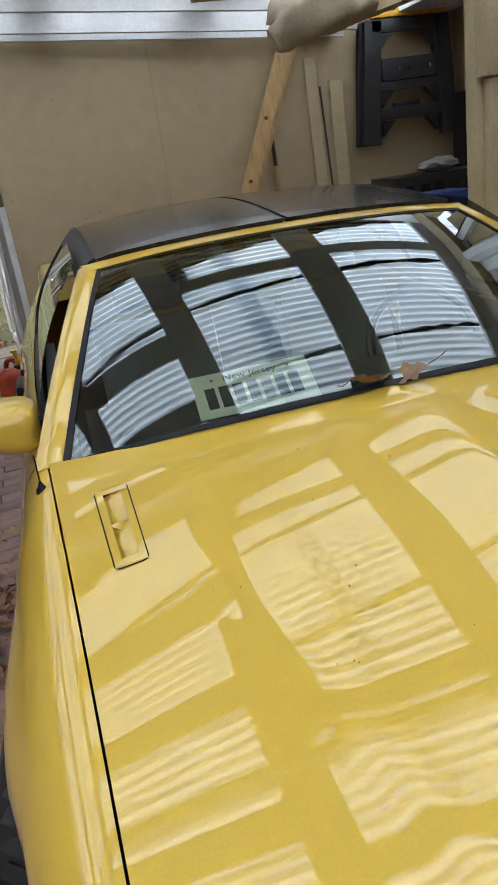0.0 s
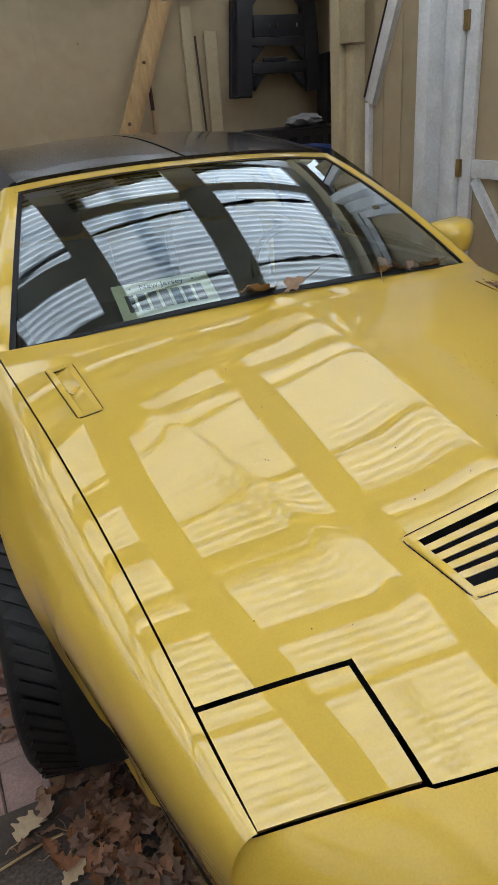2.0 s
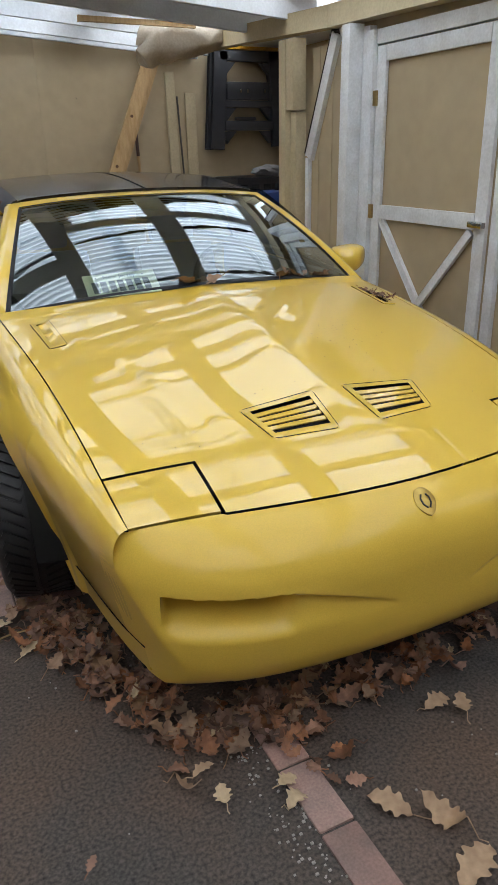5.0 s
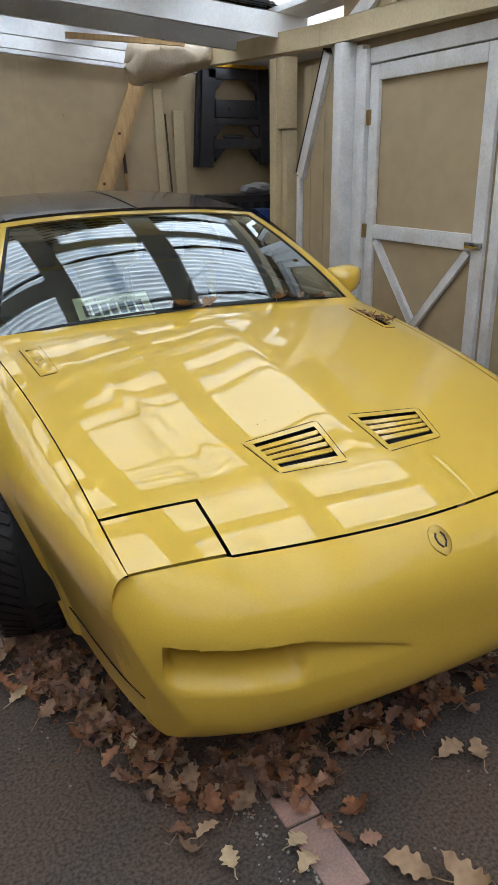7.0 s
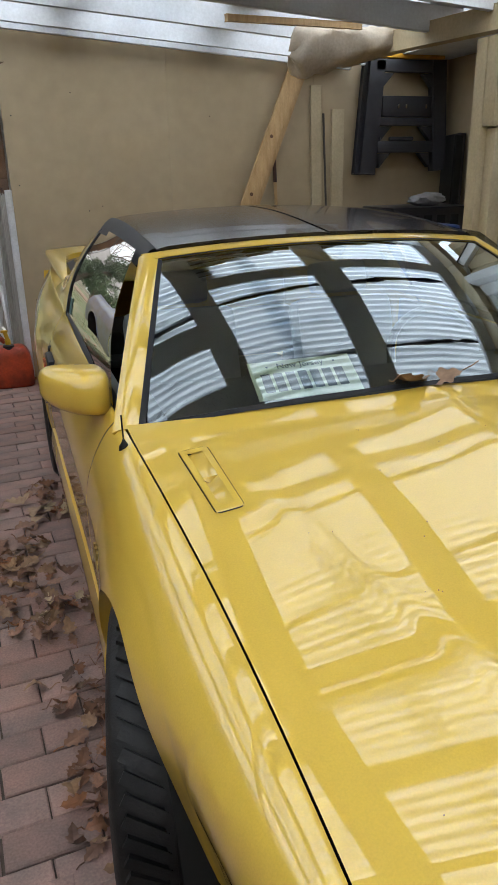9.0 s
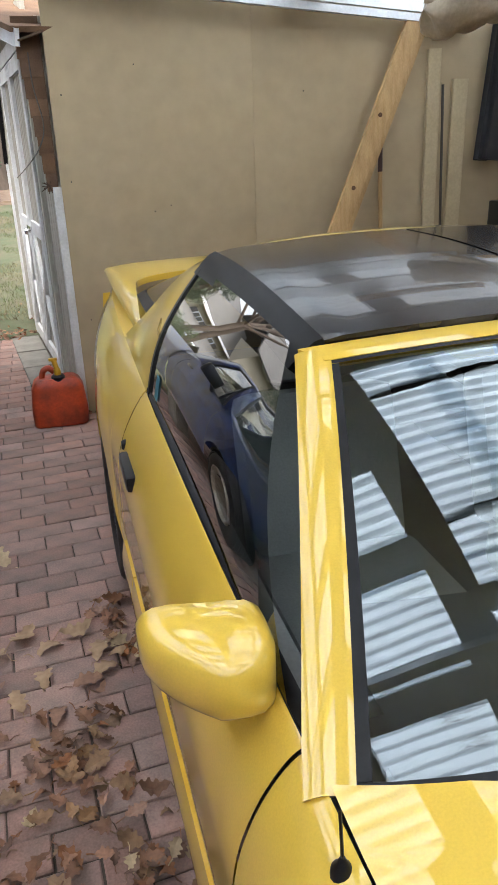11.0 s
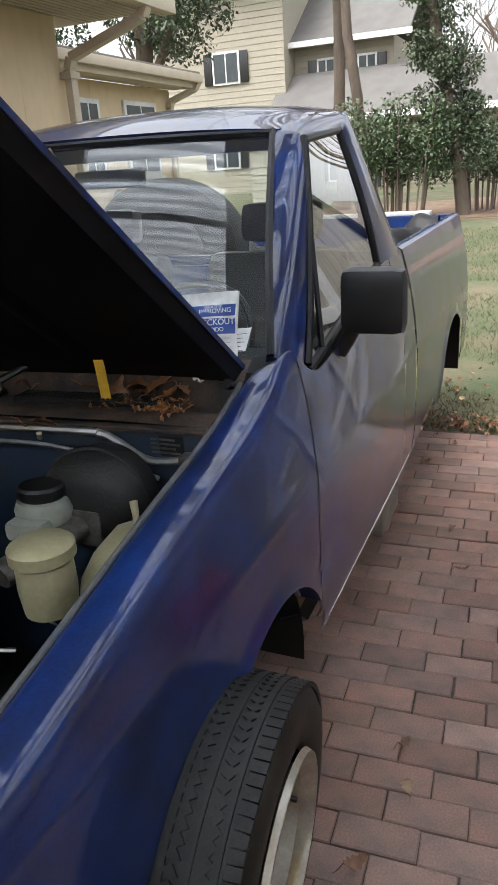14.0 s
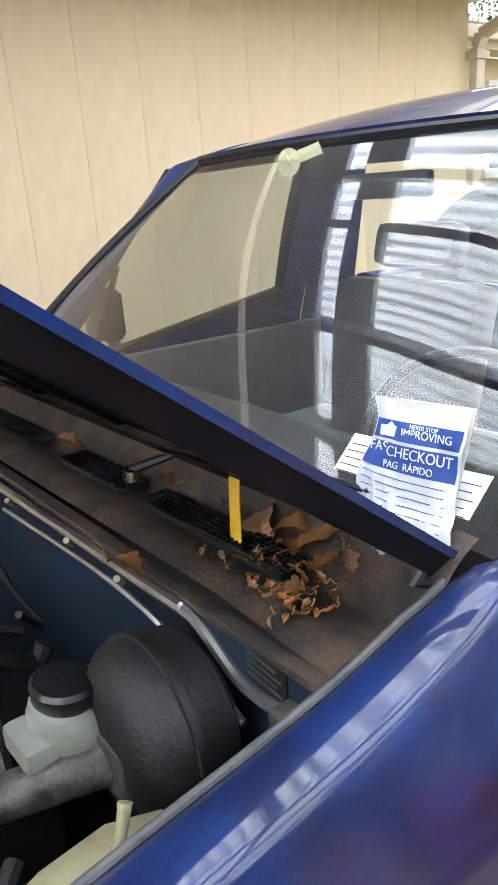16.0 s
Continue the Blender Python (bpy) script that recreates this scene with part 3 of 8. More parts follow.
def side_point(s, y, sx):
    """Down the flank: s = 0 at the shoulder seam, 1 at the sill or arch."""
    xe, ze, xs = hood_xe(y), hood_ze(y), side_x(y)
    zb = bottom_z(y)
    h = ze - 0.23
    z_full = ze - s * (ze - zb)
    q = (ze - z_full) / h
    roll = min(q / 0.36, 1.0)
    aft = min(max((y - 1.45) / 0.5, 0), 1)
    x = xe + (xs - xe) * ((1 - aft) * math.sqrt(max(2 * roll - roll * roll, 0)) ** 1.05 + aft * math.sin(roll * math.pi / 2) ** 0.85)
    x -= 0.035 * max(q - 0.62, 0) ** 1.5 / 0.23
    if y < 1.15:
        # ahead of the wheel the flank tucks in towards the chin
        k = min(max((0.71 - z_full) / 0.41, 0), 1.3)
        x = x + (min(tuck_x(y), x) - x) * k ** 0.9
    z = z_full
    if arch(y, FRONT_Y, 0.45) > 0 and s > 0.5:
        x += 0.012 * (s - 0.5) * 2
    if arch(y, REAR_Y, 0.44) > 0 and s > 0.5:
        x += 0.012 * (s - 0.5) * 2
    return (sx * x, y, z)


def flank_x(y, z):
    """Half-width of the flank at a height, closing in towards the chin."""
    xe, ze, xs = hood_xe(y), hood_ze(y), side_x(max(y, 0.2))
    q = max(ze - z, 0) / (ze - 0.23)
    r = min(q / 0.36, 1.0)
    x = xe + (xs - xe) * math.sqrt(max(2 * r - r * r, 0)) ** 1.05
    k = min(max((0.71 - z) / 0.41, 0), 1.3)
    return x + (min(tuck_x(y), x) - x) * k ** 0.9


def flank(name, y0, y1, sx, n, label=""):
    ss = [i / 34 for i in range(35)]

    def f(y, s):
        if s > 1:
            p = side_point(1.0, y, sx)
            return (p[0] - sx * 0.05 * (s - 1) / 0.2, p[1], p[2] + 0.004)
        return side_point(s ** 2.0, y, sx)
    bm = grid(f, lin(y0, y1, n), ss + [1.06, 1.2])
    return part(name, bm, YELLOW, car, label)


for sx in (-1, 1):
    flank("front_fender", 0.246, 1.735, sx, 90)
    dr = flank("door", 1.742, 3.098, sx, 50)
    flank("quarter_panel", 3.105, 4.86, sx, 100)
    bm = grid(lambda y, t: (sx * (hood_xe(y) - 0.006 - 0.02 * t), y, hood_ze(y) - 0.004 - 0.03 * t), lin(0.26, 4.8, 80), [0, 1])
    part("seam_channel", bm, BLACK_GAP, car)
    # shut lines
    for yy in (1.738, 3.101):
        bm = grid(lambda s, w: Vector(side_point(s, yy + w, sx)) - Vector((sx * 0.006, 0, 0.002)), lin(0, 1, 20), [-0.008, 0.008])
        part("shut_line", bm, BLACK_GAP, car)

# hood skin, left open for the lamp lids, nostrils and louvres
VENT = ((0.053, 0.548), (0.298, 0.527), (0.265, 0.374), (0.070, 0.356))
LOUV = ((0.645, 1.450), (0.684, 1.453), (0.675, 1.200), (0.640, 1.200))


def inside(poly, x, y, grow=0.0):
    cx = sum(p[0] for p in poly) / len(poly)
    cy = sum(p[1] for p in poly) / len(poly)
    q = [(cx + (p[0] - cx) * (1 + grow), cy + (p[1] - cy) * (1 + grow)) for p in poly]
    s = None
    for i in range(len(q)):
        a, b = q[i], q[(i + 1) % len(q)]
        c = (b[0] - a[0]) * (y - a[1]) - (b[1] - a[1]) * (x - a[0])
        if s is None:
            s = c > 0
        elif (c > 0) != s:
            return False
    return True


def rim_line(f, a0, a1, b0, b1, ra, rb_):
    """A fine dark joint round a four-sided frame with rounded corners."""
    pts = []
    for ca_, cb_, q in ((a1 - ra, b1 - rb_, 0), (a0 + ra, b1 - rb_, 1), (a0 + ra, b0 + rb_, 2), (a1 - ra, b0 + rb_, 3)):
        for k in range(6):
            w = (q + k / 5) * math.pi / 2
            pts.append(f(ca_ + ra * math.cos(w), cb_ + rb_ * math.sin(w)))
    return tube(pts + pts[:1], 0.0013, 5, cap=False)


def lid_back(x):
    return 0.372 + 0.046 * (abs(x) - 0.5) / 0.235


def open_here(x, y):
    return inside(VENT, abs(x), y, -0.02) or inside(LOUV, abs(x), y, -0.02)


bm = bmesh.new()


def hood_back(u, v):
    # u across -1..1, v 0 at the lamp lids, 1 at the cowl
    xa = u * (hood_xe(0.42) - 0.005)
    ya = lid_back(max(abs(xa), 0.5)) + 0.004
    yb = cowl_y(u * 0.775) + 0.012
    y = ya + (yb - ya) * v
    x = u * (hood_xe(y) - 0.004)
    return (x, y, hood_z(x, y) + 0.008 * max(v - 0.93, 0) / 0.07)


grid(hood_back, lin(-1, 1, 141), lin(0, 1, 101), bm, lambda u, v: open_here(*hood_back(u, v)[:2]))


def hood_front(u, v):
    x = u * 0.4955
    ya, yb = seam_y(x) + 0.0045, lid_back(0.5) + 0.004
    return (x, ya + (yb - ya) * v, hood_z(x, ya + (yb - ya) * v))


grid(hood_front, lin(-1, 1, 99), lin(0, 1, 24), bm, lambda u, v: open_here(*hood_front(u, v)[:2]))
bmesh.ops.remove_doubles(bm, verts=bm.verts, dist=0.0004)
part("hood", bm, YELLOW, car, "long yellow hood with a raised centre ridge", angle=50)
bm = grid(lambda x, y: (x, y, hood_z(x, y) - 0.030), lin(-0.67, 0.67, 50), lin(0.27, 1.50, 50))
part("hood_underside", bm, BLACK_GAP, car)

for sx in (-1, 1):
    def lid_f(u, v):
        x = 0.5045 + u * (0.728 - 0.5045)
        ya = 0.196 + 0.052 * u
        yb = lid_back(x) - 0.004
        x2 = 0.5045 + u * (hood_xe(ya + (yb - ya) * v) - 0.005 - 0.5045)
        y = ya + (yb - ya) * v
        return (sx * x2, y, hood_z(x2, y) - 0.001)
    part("headlamp_lid", thicken(grid(lid_f, lin(0, 1, 24), lin(0, 1, 20)), 0.012), YELLOW, car)
    # hood nostril with slats
    rim = [Vector((sx * p[0], p[1], hood_z(p[0], p[1]))) for p in VENT]

    def vent_pt(a, b, dz, pts=rim):
        p = pts[0].lerp(pts[1], a).lerp(pts[3].lerp(pts[2], a), b)
        return Vector((p.x, p.y, hood_z(p.x, p.y) + dz))
    bm = bmesh.new()
    for a0, a1, b0, b1 in ((-0.01, 1.01, -0.02, 0.12), (-0.01, 1.01, 0.88, 1.02), (-0.01, 0.08, 0.12, 0.88), (0.92, 1.01, 0.12, 0.88)):
        grid(lambda a, b: vent_pt(a, b, 0.003 if 0 < a < 1 and 0 < b < 1 else 0.0), sorted(lin(a0, a1, 12) + ([0.004] if a0 < 0 else []) + ([0.996] if a1 > 1 else [])), lin(b0, b1, 6), bm)
    vent = part("hood_vent", bm, YELLOW, car, "slatted yellow hood vent")
    part("vent_shadow_box", grid(lambda a, b: vent_pt(a, b, -0.034), lin(0, 1, 6), lin(0, 1, 6)), BLACK_GAP, vent)
    for k in range(4):
        b = 0.205 + 0.152 * k
        bm = grid(lambda a, t: vent_pt(a, b + 0.066 * t, 0.001 - 0.004 * t), lin(0.075, 0.925, 10), lin(0, 1, 3))
        part("slat", thicken(bm, 0.005), YELLOW, vent)
    part("vent_outline", rim_line(lambda a, b: vent_pt(a, b, 0.0012), -0.008, 1.008, -0.012, 1.012, 0.07, 0.10), BLACK_GAP, vent)
    # deep louvre by the cowl
    rim2 = [Vector((sx * p[0], p[1], 0)) for p in LOUV]
    bm = bmesh.new()
    for a0, a1, b0, b1 in ((-0.33, 1.33, -0.06, 0.03), (-0.33, 1.33, 0.97, 1.06), (-0.33, 0.06, 0.03, 0.97), (0.94, 1.33, 0.03, 0.97)):
        grid(lambda a, b: vent_pt(a, b, 0.0035 if -0.31 < a < 1.31 and -0.055 < b < 1.055 else -0.001, rim2), sorted(lin(a0, a1, 8) + ([-0.30] if a0 < -0.3 else []) + ([1.30] if a1 > 1.3 else [])), lin(b0, b1, 10), bm)
    lv = part("cowl_louvre", bm, YELLOW, car)
    part("louvre_outline", rim_line(lambda a, b: vent_pt(a, b, 0.0012, rim2), -0.34, 1.34, -0.062, 1.062, 0.35, 0.045), BLACK_GAP, lv)
    bm = grid(lambda a, b: vent_pt(a, b, 0.002 - 0.034 * (0.25 + 0.75 * b % 0.5) * a, rim2), lin(0, 1, 6), lin(0, 1, 10))
    part("louvre_floor", bm, YELLOW, lv)
    bm = grid(lambda a, t: vent_pt(a, 0.5 + 0.02 * t, 0.002 - 0.028 * t * (1 - a), rim2), lin(0, 1, 5), [0, 1])
    part("louvre_divider", thicken(bm, 0.003), YELLOW, lv)

# soft nose
NA, NB, NN = 0.845, 0.74, 3.3
nose_rows = [(0.0, 0.0), (0.10, 0.004), (0.28, 0.016), (0.50, 0.036), (0.70, 0.062), (0.86, 0.095), (0.96, 0.135), (1.0, 0.18),
             (1.0, 0.23), (1.0, 0.29), (0.97, 0.34), (0.86, 0.385), (0.66, 0.42), (0.35, 0.445)]
nose_w = curve([r[1] for r in nose_rows], [r[0] for r in nose_rows])


def nose(u, h):
    """u from -1 to 1 round the nose, h metres down from the seam."""
    a = abs(u)
    x = (NA - 0.035) * (a * 1.06 - 0.06 * a ** 3)
    x = min(x, 0.808)
    by = 0.735 - NB * max(1 - (x / NA) ** NN, 0) ** (1 / NN)
    tx = min(x * 0.907, 0.734)
    ty = seam_y(tx) + 0.001 if tx < 0.5 else 0.189 + 0.25 * (tx - 0.5)
    tz = hood_z(tx, ty) - 0.004
    w = nose_w(h)
    y = ty + (by - ty) * w
    xx = tx + (x - tx) * w
    drop = 0.665 - tz
    z = tz - h * (1 - drop * 0.9)
    # scooped intake: deep at its outer half, running out to a point near the middle
    if 0.10 < xx < 0.69:
        q = min(max((xx - 0.11) / 0.30, 0), 1)
        lip = 0.402 + 0.106 * q ** 0.75 if xx < 0.41 else 0.508 + 0.006 * (xx - 0.41) / 0.27
        low_ = 0.396 - 0.008 * q
        top = min(max((lip - z) / 0.006, 0), 1)
        slope = min(max((z - low_) / max(lip - low_, 0.004), 0), 1)
        slope *= slope * (3 - 2 * slope)
        well = min(max((xx - 0.385) / 0.035, 0), 1)
        edge_ = min(max((0.688 - xx) / 0.03, 0), 1)
        deep = 0.030 * q + 0.13 * well * well * (3 - 2 * well)
        y += deep * top * slope * edge_
    lim = flank_x(max(y, 0.02), z)
    if xx > lim:
        xx = lim
    return (math.copysign(xx, u), y, z)


us = sorted(set([round(v, 4) for v in lin(-1, 1, 161)]))
hs_ = [0, 0.004, 0.01, 0.018, 0.028, 0.04, 0.055, 0.07, 0.085, 0.1] + [0.1 + 0.0031 * i for i in range(1, 112)]
bm = grid(nose, us, hs_)
part("front_bumper", bm, YELLOW_BUMPER, car, "body-coloured soft nose with scooped intakes", angle=60)
for sx in (-1, 1):
    # black strip laid just under the lip, painting in the deep intake's shade
    def slot(u, t):
        h0, h1 = 0.05, 0.40
        for _ in range(24):
            hm = (h0 + h1) / 2
            if nose(u, hm)[2] > 0.505 - 0.020 * t:
                h0 = hm
            else:
                h1 = hm
        p = nose(u, h1)
        return (sx * p[0], p[1] - 0.007, p[2])
    part("intake_slot", grid(slot, lin(0.56, 0.79, 24), [0, 0.5, 1]), BLACK_GAP, car)
    # side of the nose under the lamp, back to the arch
    bm = grid(lambda y, s: (sx * (tuck_x(y) - 0.012 - 0.03 * s), y, 0.31 - 0.10 * s), lin(0.20, 0.62, 14), lin(0, 1, 5))
    part("air_dam", thicken(bm, 0.008), YELLOW_BUMPER, car)
    part("cracked_seam", tube(sweep_smooth([(sx * (flank_x(y, z) + 0.001), y, z) for y, z in ((0.74, 0.335), (0.60, 0.325), (0.46, 0.322), (0.34, 0.315), (0.24, 0.312))]), 0.002, 6), BLACK_GAP, car)
    # inner guards hide the engine and underbody
    for c in (FRONT_Y, REAR_Y):
        bm = lathe([(0.372, sx * 0.875), (0.395, sx * 0.80), (0.395, sx * 0.50), (0.02, sx * 0.50)], (0, c, WHEEL_R), "x", 40)
        bmesh.ops.delete(bm, geom=[v for v in bm.verts if v.co.z < WHEEL_R - 0.02], context="VERTS")
        part("wheel_liner", bm, BLACK_GAP, car)
box("underbody", (-0.70, 0.3, 0.19), (0.70, 4.75, 0.26), BLACK_GAP, 0.01, car)

# emblem on the nose
bm = bmesh.new()
ring = []
for k in range(24):
    a = 2 * math.pi * k / 24
    rx, ry = 0.030 * math.cos(a), 0.040 * math.sin(a)
    if ry < 0:
        rx *= 1 - 0.35 * (ry / 0.040) ** 2
    ring.append((rx, ry))
nz = [nose(0.0, 0.012), nose(0.0, 0.060)]
sl = Vector(nz[1]) - Vector(nz[0])
sl.normalize()
nrm = Vector((1, 0, 0)).cross(sl)
nrm = nrm if nrm.z > 0 else -nrm
c0 = (Vector(nz[0]) + Vector(nz[1])) / 2
emb = [[bm.verts.new(c0 + Vector((r[0] * q, 0, 0)) - sl * r[1] * q + nrm * h) for r in ring] for q, h in ((1.0, -0.004), (1.0, 0.005), (0.84, 0.007))]
for a, b in zip(emb, emb[1:]):
    for k in range(24):
        bm.faces.new((a[k], a[(k + 1) % 24], b[(k + 1) % 24], b[k]))
bm.faces.new(emb[-1])
badge = part("emblem", bm, mat("pale_gold_emblem", (0.55, 0.38, 0.09), 0.35, 0.6), car, "pale oval nose emblem")
bm = bmesh.new()
for sx in (-1, 1):
    tube([c0 + nrm * 0.008 + Vector((sx * p, 0, 0)) - sl * q for p, q in ((0.003, -0.02), (0.012, -0.008), (0.013, 0.008), (0.007, 0.018))], 0.0025, 6, bm)
part("emblem_bars", bm, DARK_PLASTIC, badge)

# windscreen, pillars and header
WS_BASE = 0.012


def ws(u, v, out=0.0):
    """u -1..1 across, v 0 at the cowl, 1 at the header."""
    a = abs(u)
    xb, xt = 0.752, 0.562
    yb, yt = cowl_y(0.752 * u) + WS_BASE, 2.205 + 0.06 * a ** 2.2
    zb, zt = 0.958 - 0.066 * a ** 2.3, 1.276 - 0.034 * a ** 2.3
    x = u * (xb + (xt - xb) * v)
    bow = 4 * v * (1 - v)
    return (x, yb + (yt - yb) * v - 0.012 * bow, zb + (zt - zb) * v + 0.020 * bow + out)


bm = grid(lambda u, v: ws(u, v), lin(-0.985, 0.985, 41), lin(0.01, 0.985, 25))
pane = part("windscreen", bm, GLASS_WS, car, "raked windscreen reflecting the roof")
pane.visible_shadow = False
bm = bmesh.new()
for u0, u1, v0, v1, nu, nv in ((-1, 1, -0.012, 0.008, 41, 3), (-1, 1, 0.982, 0.996, 41, 3), (-1, -0.978, 0.01, 0.98, 3, 25), (0.978, 1, 0.01, 0.98, 3, 25)):
    grid(lambda u, v: ws(u, v, 0.003), lin(u0, u1, nu), lin(v0, v1, nv), bm)
part("windscreen_gasket", bm, BLACK_TRIM, car)


def pillar(sx):
    def f(v, w):
        a = Vector(ws(sx, v))
        if w <= 0:
            return a + Vector((0, 0, 0.004))
        off = Vector((sx * (0.060 - 0.006 * v) * w, 0.02 * w + 0.02 * v * w, 0.016 * math.sin(w * math.pi * 0.6) - 0.018 * w * w))
        return a + off
    bm = grid(f, lin(-0.015, 1.02, 26), [0, 0.15, 0.35, 0.6, 0.85, 1.0])
    return part("windscreen_pillar", thicken(bm, 0.02), YELLOW, car)


for sx in (-1, 1):
    pillar(sx)


def header(u, w):
    a = Vector(ws(u, 0.995))
    return a + Vector((u * 0.03 * w, 0.058 * w, 0.005 + 0.016 * w - 0.006 * w * w))


part("windscreen_header", thicken(grid(header, lin(-1.02, 1.02, 41), lin(0, 1, 5)), 0.02), YELLOW, car)


def roof(u, v):
    """Roof skin from the header to the rear hoop."""
    a = abs(u)
    p0 = header(u, 1.0)
    y0, y1 = p0.y + 0.004, 3.16 + 0.02 * a * a
    y = y0 + (y1 - y0) * v
    zc = 1.298 + 0.058 * math.sin(min(v * 1.15, 1) * math.pi / 2)
    x = u * (0.598 + 0.006 * v)
    return Vector((x, y, zc - 0.034 * a ** 2.2 - 0.018 * max(a - 0.9, 0) / 0.1 + 0.004 * (1 - v)))


for sx in (-1, 1):
    us = [sx * t for t in lin(0.012, 0.93, 16)]
    part("roof_panel", thicken(grid(roof, us, lin(0, 1, 20)), 0.015), BLACK_GLOSS, car, "dusty black removable roof panel")
    us = [sx * t for t in lin(0.935, 1.04, 5)]
    part("roof_rail", thicken(grid(lambda u, v: roof(u, v) + Vector((0, 0, 0.006 - 0.03 * max(abs(u) - 0.97, 0) / 0.07)), us, lin(0, 1, 20)), 0.022), BLACK_TRIM, car)
part("roof_centre_strip", grid(lambda u, v: roof(u, v) - Vector((0, 0, 0.004)), lin(-0.02, 0.02, 3), lin(0, 1, 20)), BLACK_GAP, car)

# rear hoop and sail panels
hatch_side = curve([3.16, 3.3, 3.5, 3.72, 4.05, 4.3, 4.45], [0.56, 0.60, 0.66, 0.705, 0.70, 0.52, 0.0])
hatch_z = curve([3.16, 3.3, 3.6, 4.0, 4.45], [1.330, 1.322, 1.285, 1.195, 1.072])


def sail(sx):
    """Half of the hoop over the cabin's end, running down into the sail panel."""
    fr = sweep_smooth([(0.0, 3.162, 1.357), (0.28, 3.166, 1.350), (0.50, 3.172, 1.322), (0.595, 3.172, 1.290), (0.665, 3.142, 1.170), (0.738, 3.116, 1.055), (0.800, 3.096, 0.953)])
    re_ = sweep_smooth([(0.0, 3.290, 1.346), (0.28, 3.291, 1.339), (0.50, 3.294, 1.312), (0.598, 3.320, 1.272), (0.648, 3.44, 1.202), (0.686, 3.58, 1.118), (0.712, 3.725, 1.044)])
    k_ = len(fr)

    def f(i, t):
        p = fr[int(i)].lerp(re_[int(i)], t)
        q = min(max((i / (k_ - 1) - 0.45) / 0.3, 0), 1)
        return Vector((sx * (p.x + 0.016 * q * math.sin(math.pi * t)), p.y, p.z + (0.004 + 0.004 * q) * math.sin(math.pi * t)))
    bm = grid(f, list(range(k_)), lin(0, 1, 16))

    def g(s, t):
        y = 3.095 + 0.65 * t
        hi = f(k_ - 1, t)
        p = Vector((abs(hi.x), hi.y, hi.z)).lerp(Vector((hood_xe(y), y, hood_ze(y))), s)
        return Vector((sx * p.x, p.y, p.z))
    grid(g, lin(0, 1, 6), lin(0, 1, 16), bm)
    bmesh.ops.remove_doubles(bm, verts=bm.verts, dist=0.002)
    inner = [v for v in bm.verts if not v.is_boundary]
    for _ in range(14):
        bmesh.ops.smooth_vert(bm, verts=inner, factor=0.5, use_axis_x=True, use_axis_y=True, use_axis_z=True)
    return part("sail_panel", bm, YELLOW, car, angle=60)


for sx in (-1, 1):
    sp = sail(sx)
    c = Vector((sx * 0.738, 3.26, 1.085))
    bm = bmesh.new()
    for k in range(3):
        tube([c + Vector((0, -0.012 * k, -0.028)), c + Vector((sx * -0.01, -0.02 * k + 0.012, 0.0)), c + Vector((sx * -0.022, 0.022 - 0.012 * k, 0.036 - 0.01 * k))], [0.004, 0.005, 0.002], 6, bm)
    part("bird_badge", bm, mat("gold_badge", (0.30, 0.20, 0.05), 0.35, 0.5), sp)


def hatch(u, v):
    y = 3.285 + 1.17 * v
    w = max(hatch_side(y) - 0.004, 0.02)
    a = abs(u)
    edge = 1.278 - 0.242 * min(max((y - 3.29) / 0.43, 0), 1) ** 1.05 if y < 3.72 else 1.036 + 0.03 * (y - 3.72)
    z = hatch_z(y) - (hatch_z(y) - edge) * a ** 3
    return (u * w, y, max(z, edge))


for sx in (-1, 1):
    part("hatch_gasket", grid(lambda v, w: Vector(hatch(sx * (0.955 + 0.05 * w), v)) + Vector((0, 0, 0.003)), lin(0, 0.8, 30), [0, 1]), BLACK_TRIM, car)
pane = part("hatch_glass", grid(hatch, lin(-1, 1, 31), lin(0, 1, 31)), GLASS_HATCH, car, "large dark rear hatch glass")
pane.visible_shadow = False

# rear deck and wrap-round spoiler
bm = grid(lambda u, y: (u * (hood_xe(y) + 0.002), y, hood_ze(y) + 0.006 + 0.02 * (1 - u * u)), lin(-1, 1, 25), lin(3.7, 4.86, 20))
part("rear_deck", bm, YELLOW, car)


def spoiler(u, w):
    """u -1..1 from one arm to the other, w 0 at the inner edge, 1 at the trailing edge."""
    a = abs(u)
    s = math.copysign(1, u)
    if a > 0.62:
        q = (a - 0.62) / 0.38
        inner = Vector((0.695 + 0.035 * q, 4.13 - 0.40 * q, 1.075 - 0.030 * q - 0.066 * q ** 3))
        outer = Vector((0.765 + 0.010 * q - 0.033 * q ** 3, 4.83 - 0.62 * q - 0.47 * q * q, 1.058 - 0.018 * q - 0.060 * q ** 3))
    else:
        q = a / 0.62
        inner = Vector((0.69 * math.sin(q * math.pi / 2) ** 0.85, 4.43 - 0.30 * q ** 3, 1.088 - 0.013 * q))
        outer = Vector((0.765 * math.sin(q * math.pi / 2) ** 0.9, 4.86 - 0.03 * q ** 4, 1.085 - 0.027 * q ** 2))
    p = inner.lerp(outer, w)
    p.z += 0.010 * math.sin(w * math.pi) - 0.012 * (w > 0.98)
    return Vector((s * p.x, p.y, p.z))


def foot_z(y):
    q = min(max((y - 3.76) / 0.5, 0), 1)
    return hood_ze(y) + 0.004 + (1.032 - hood_ze(y)) * q * (2 - q)


part("spoiler", thicken(grid(spoiler, lin(-1, 1, 101), lin(0, 1, 10)), 0.028), YELLOW, car, "yellow wrap-round rear spoiler", angle=50)
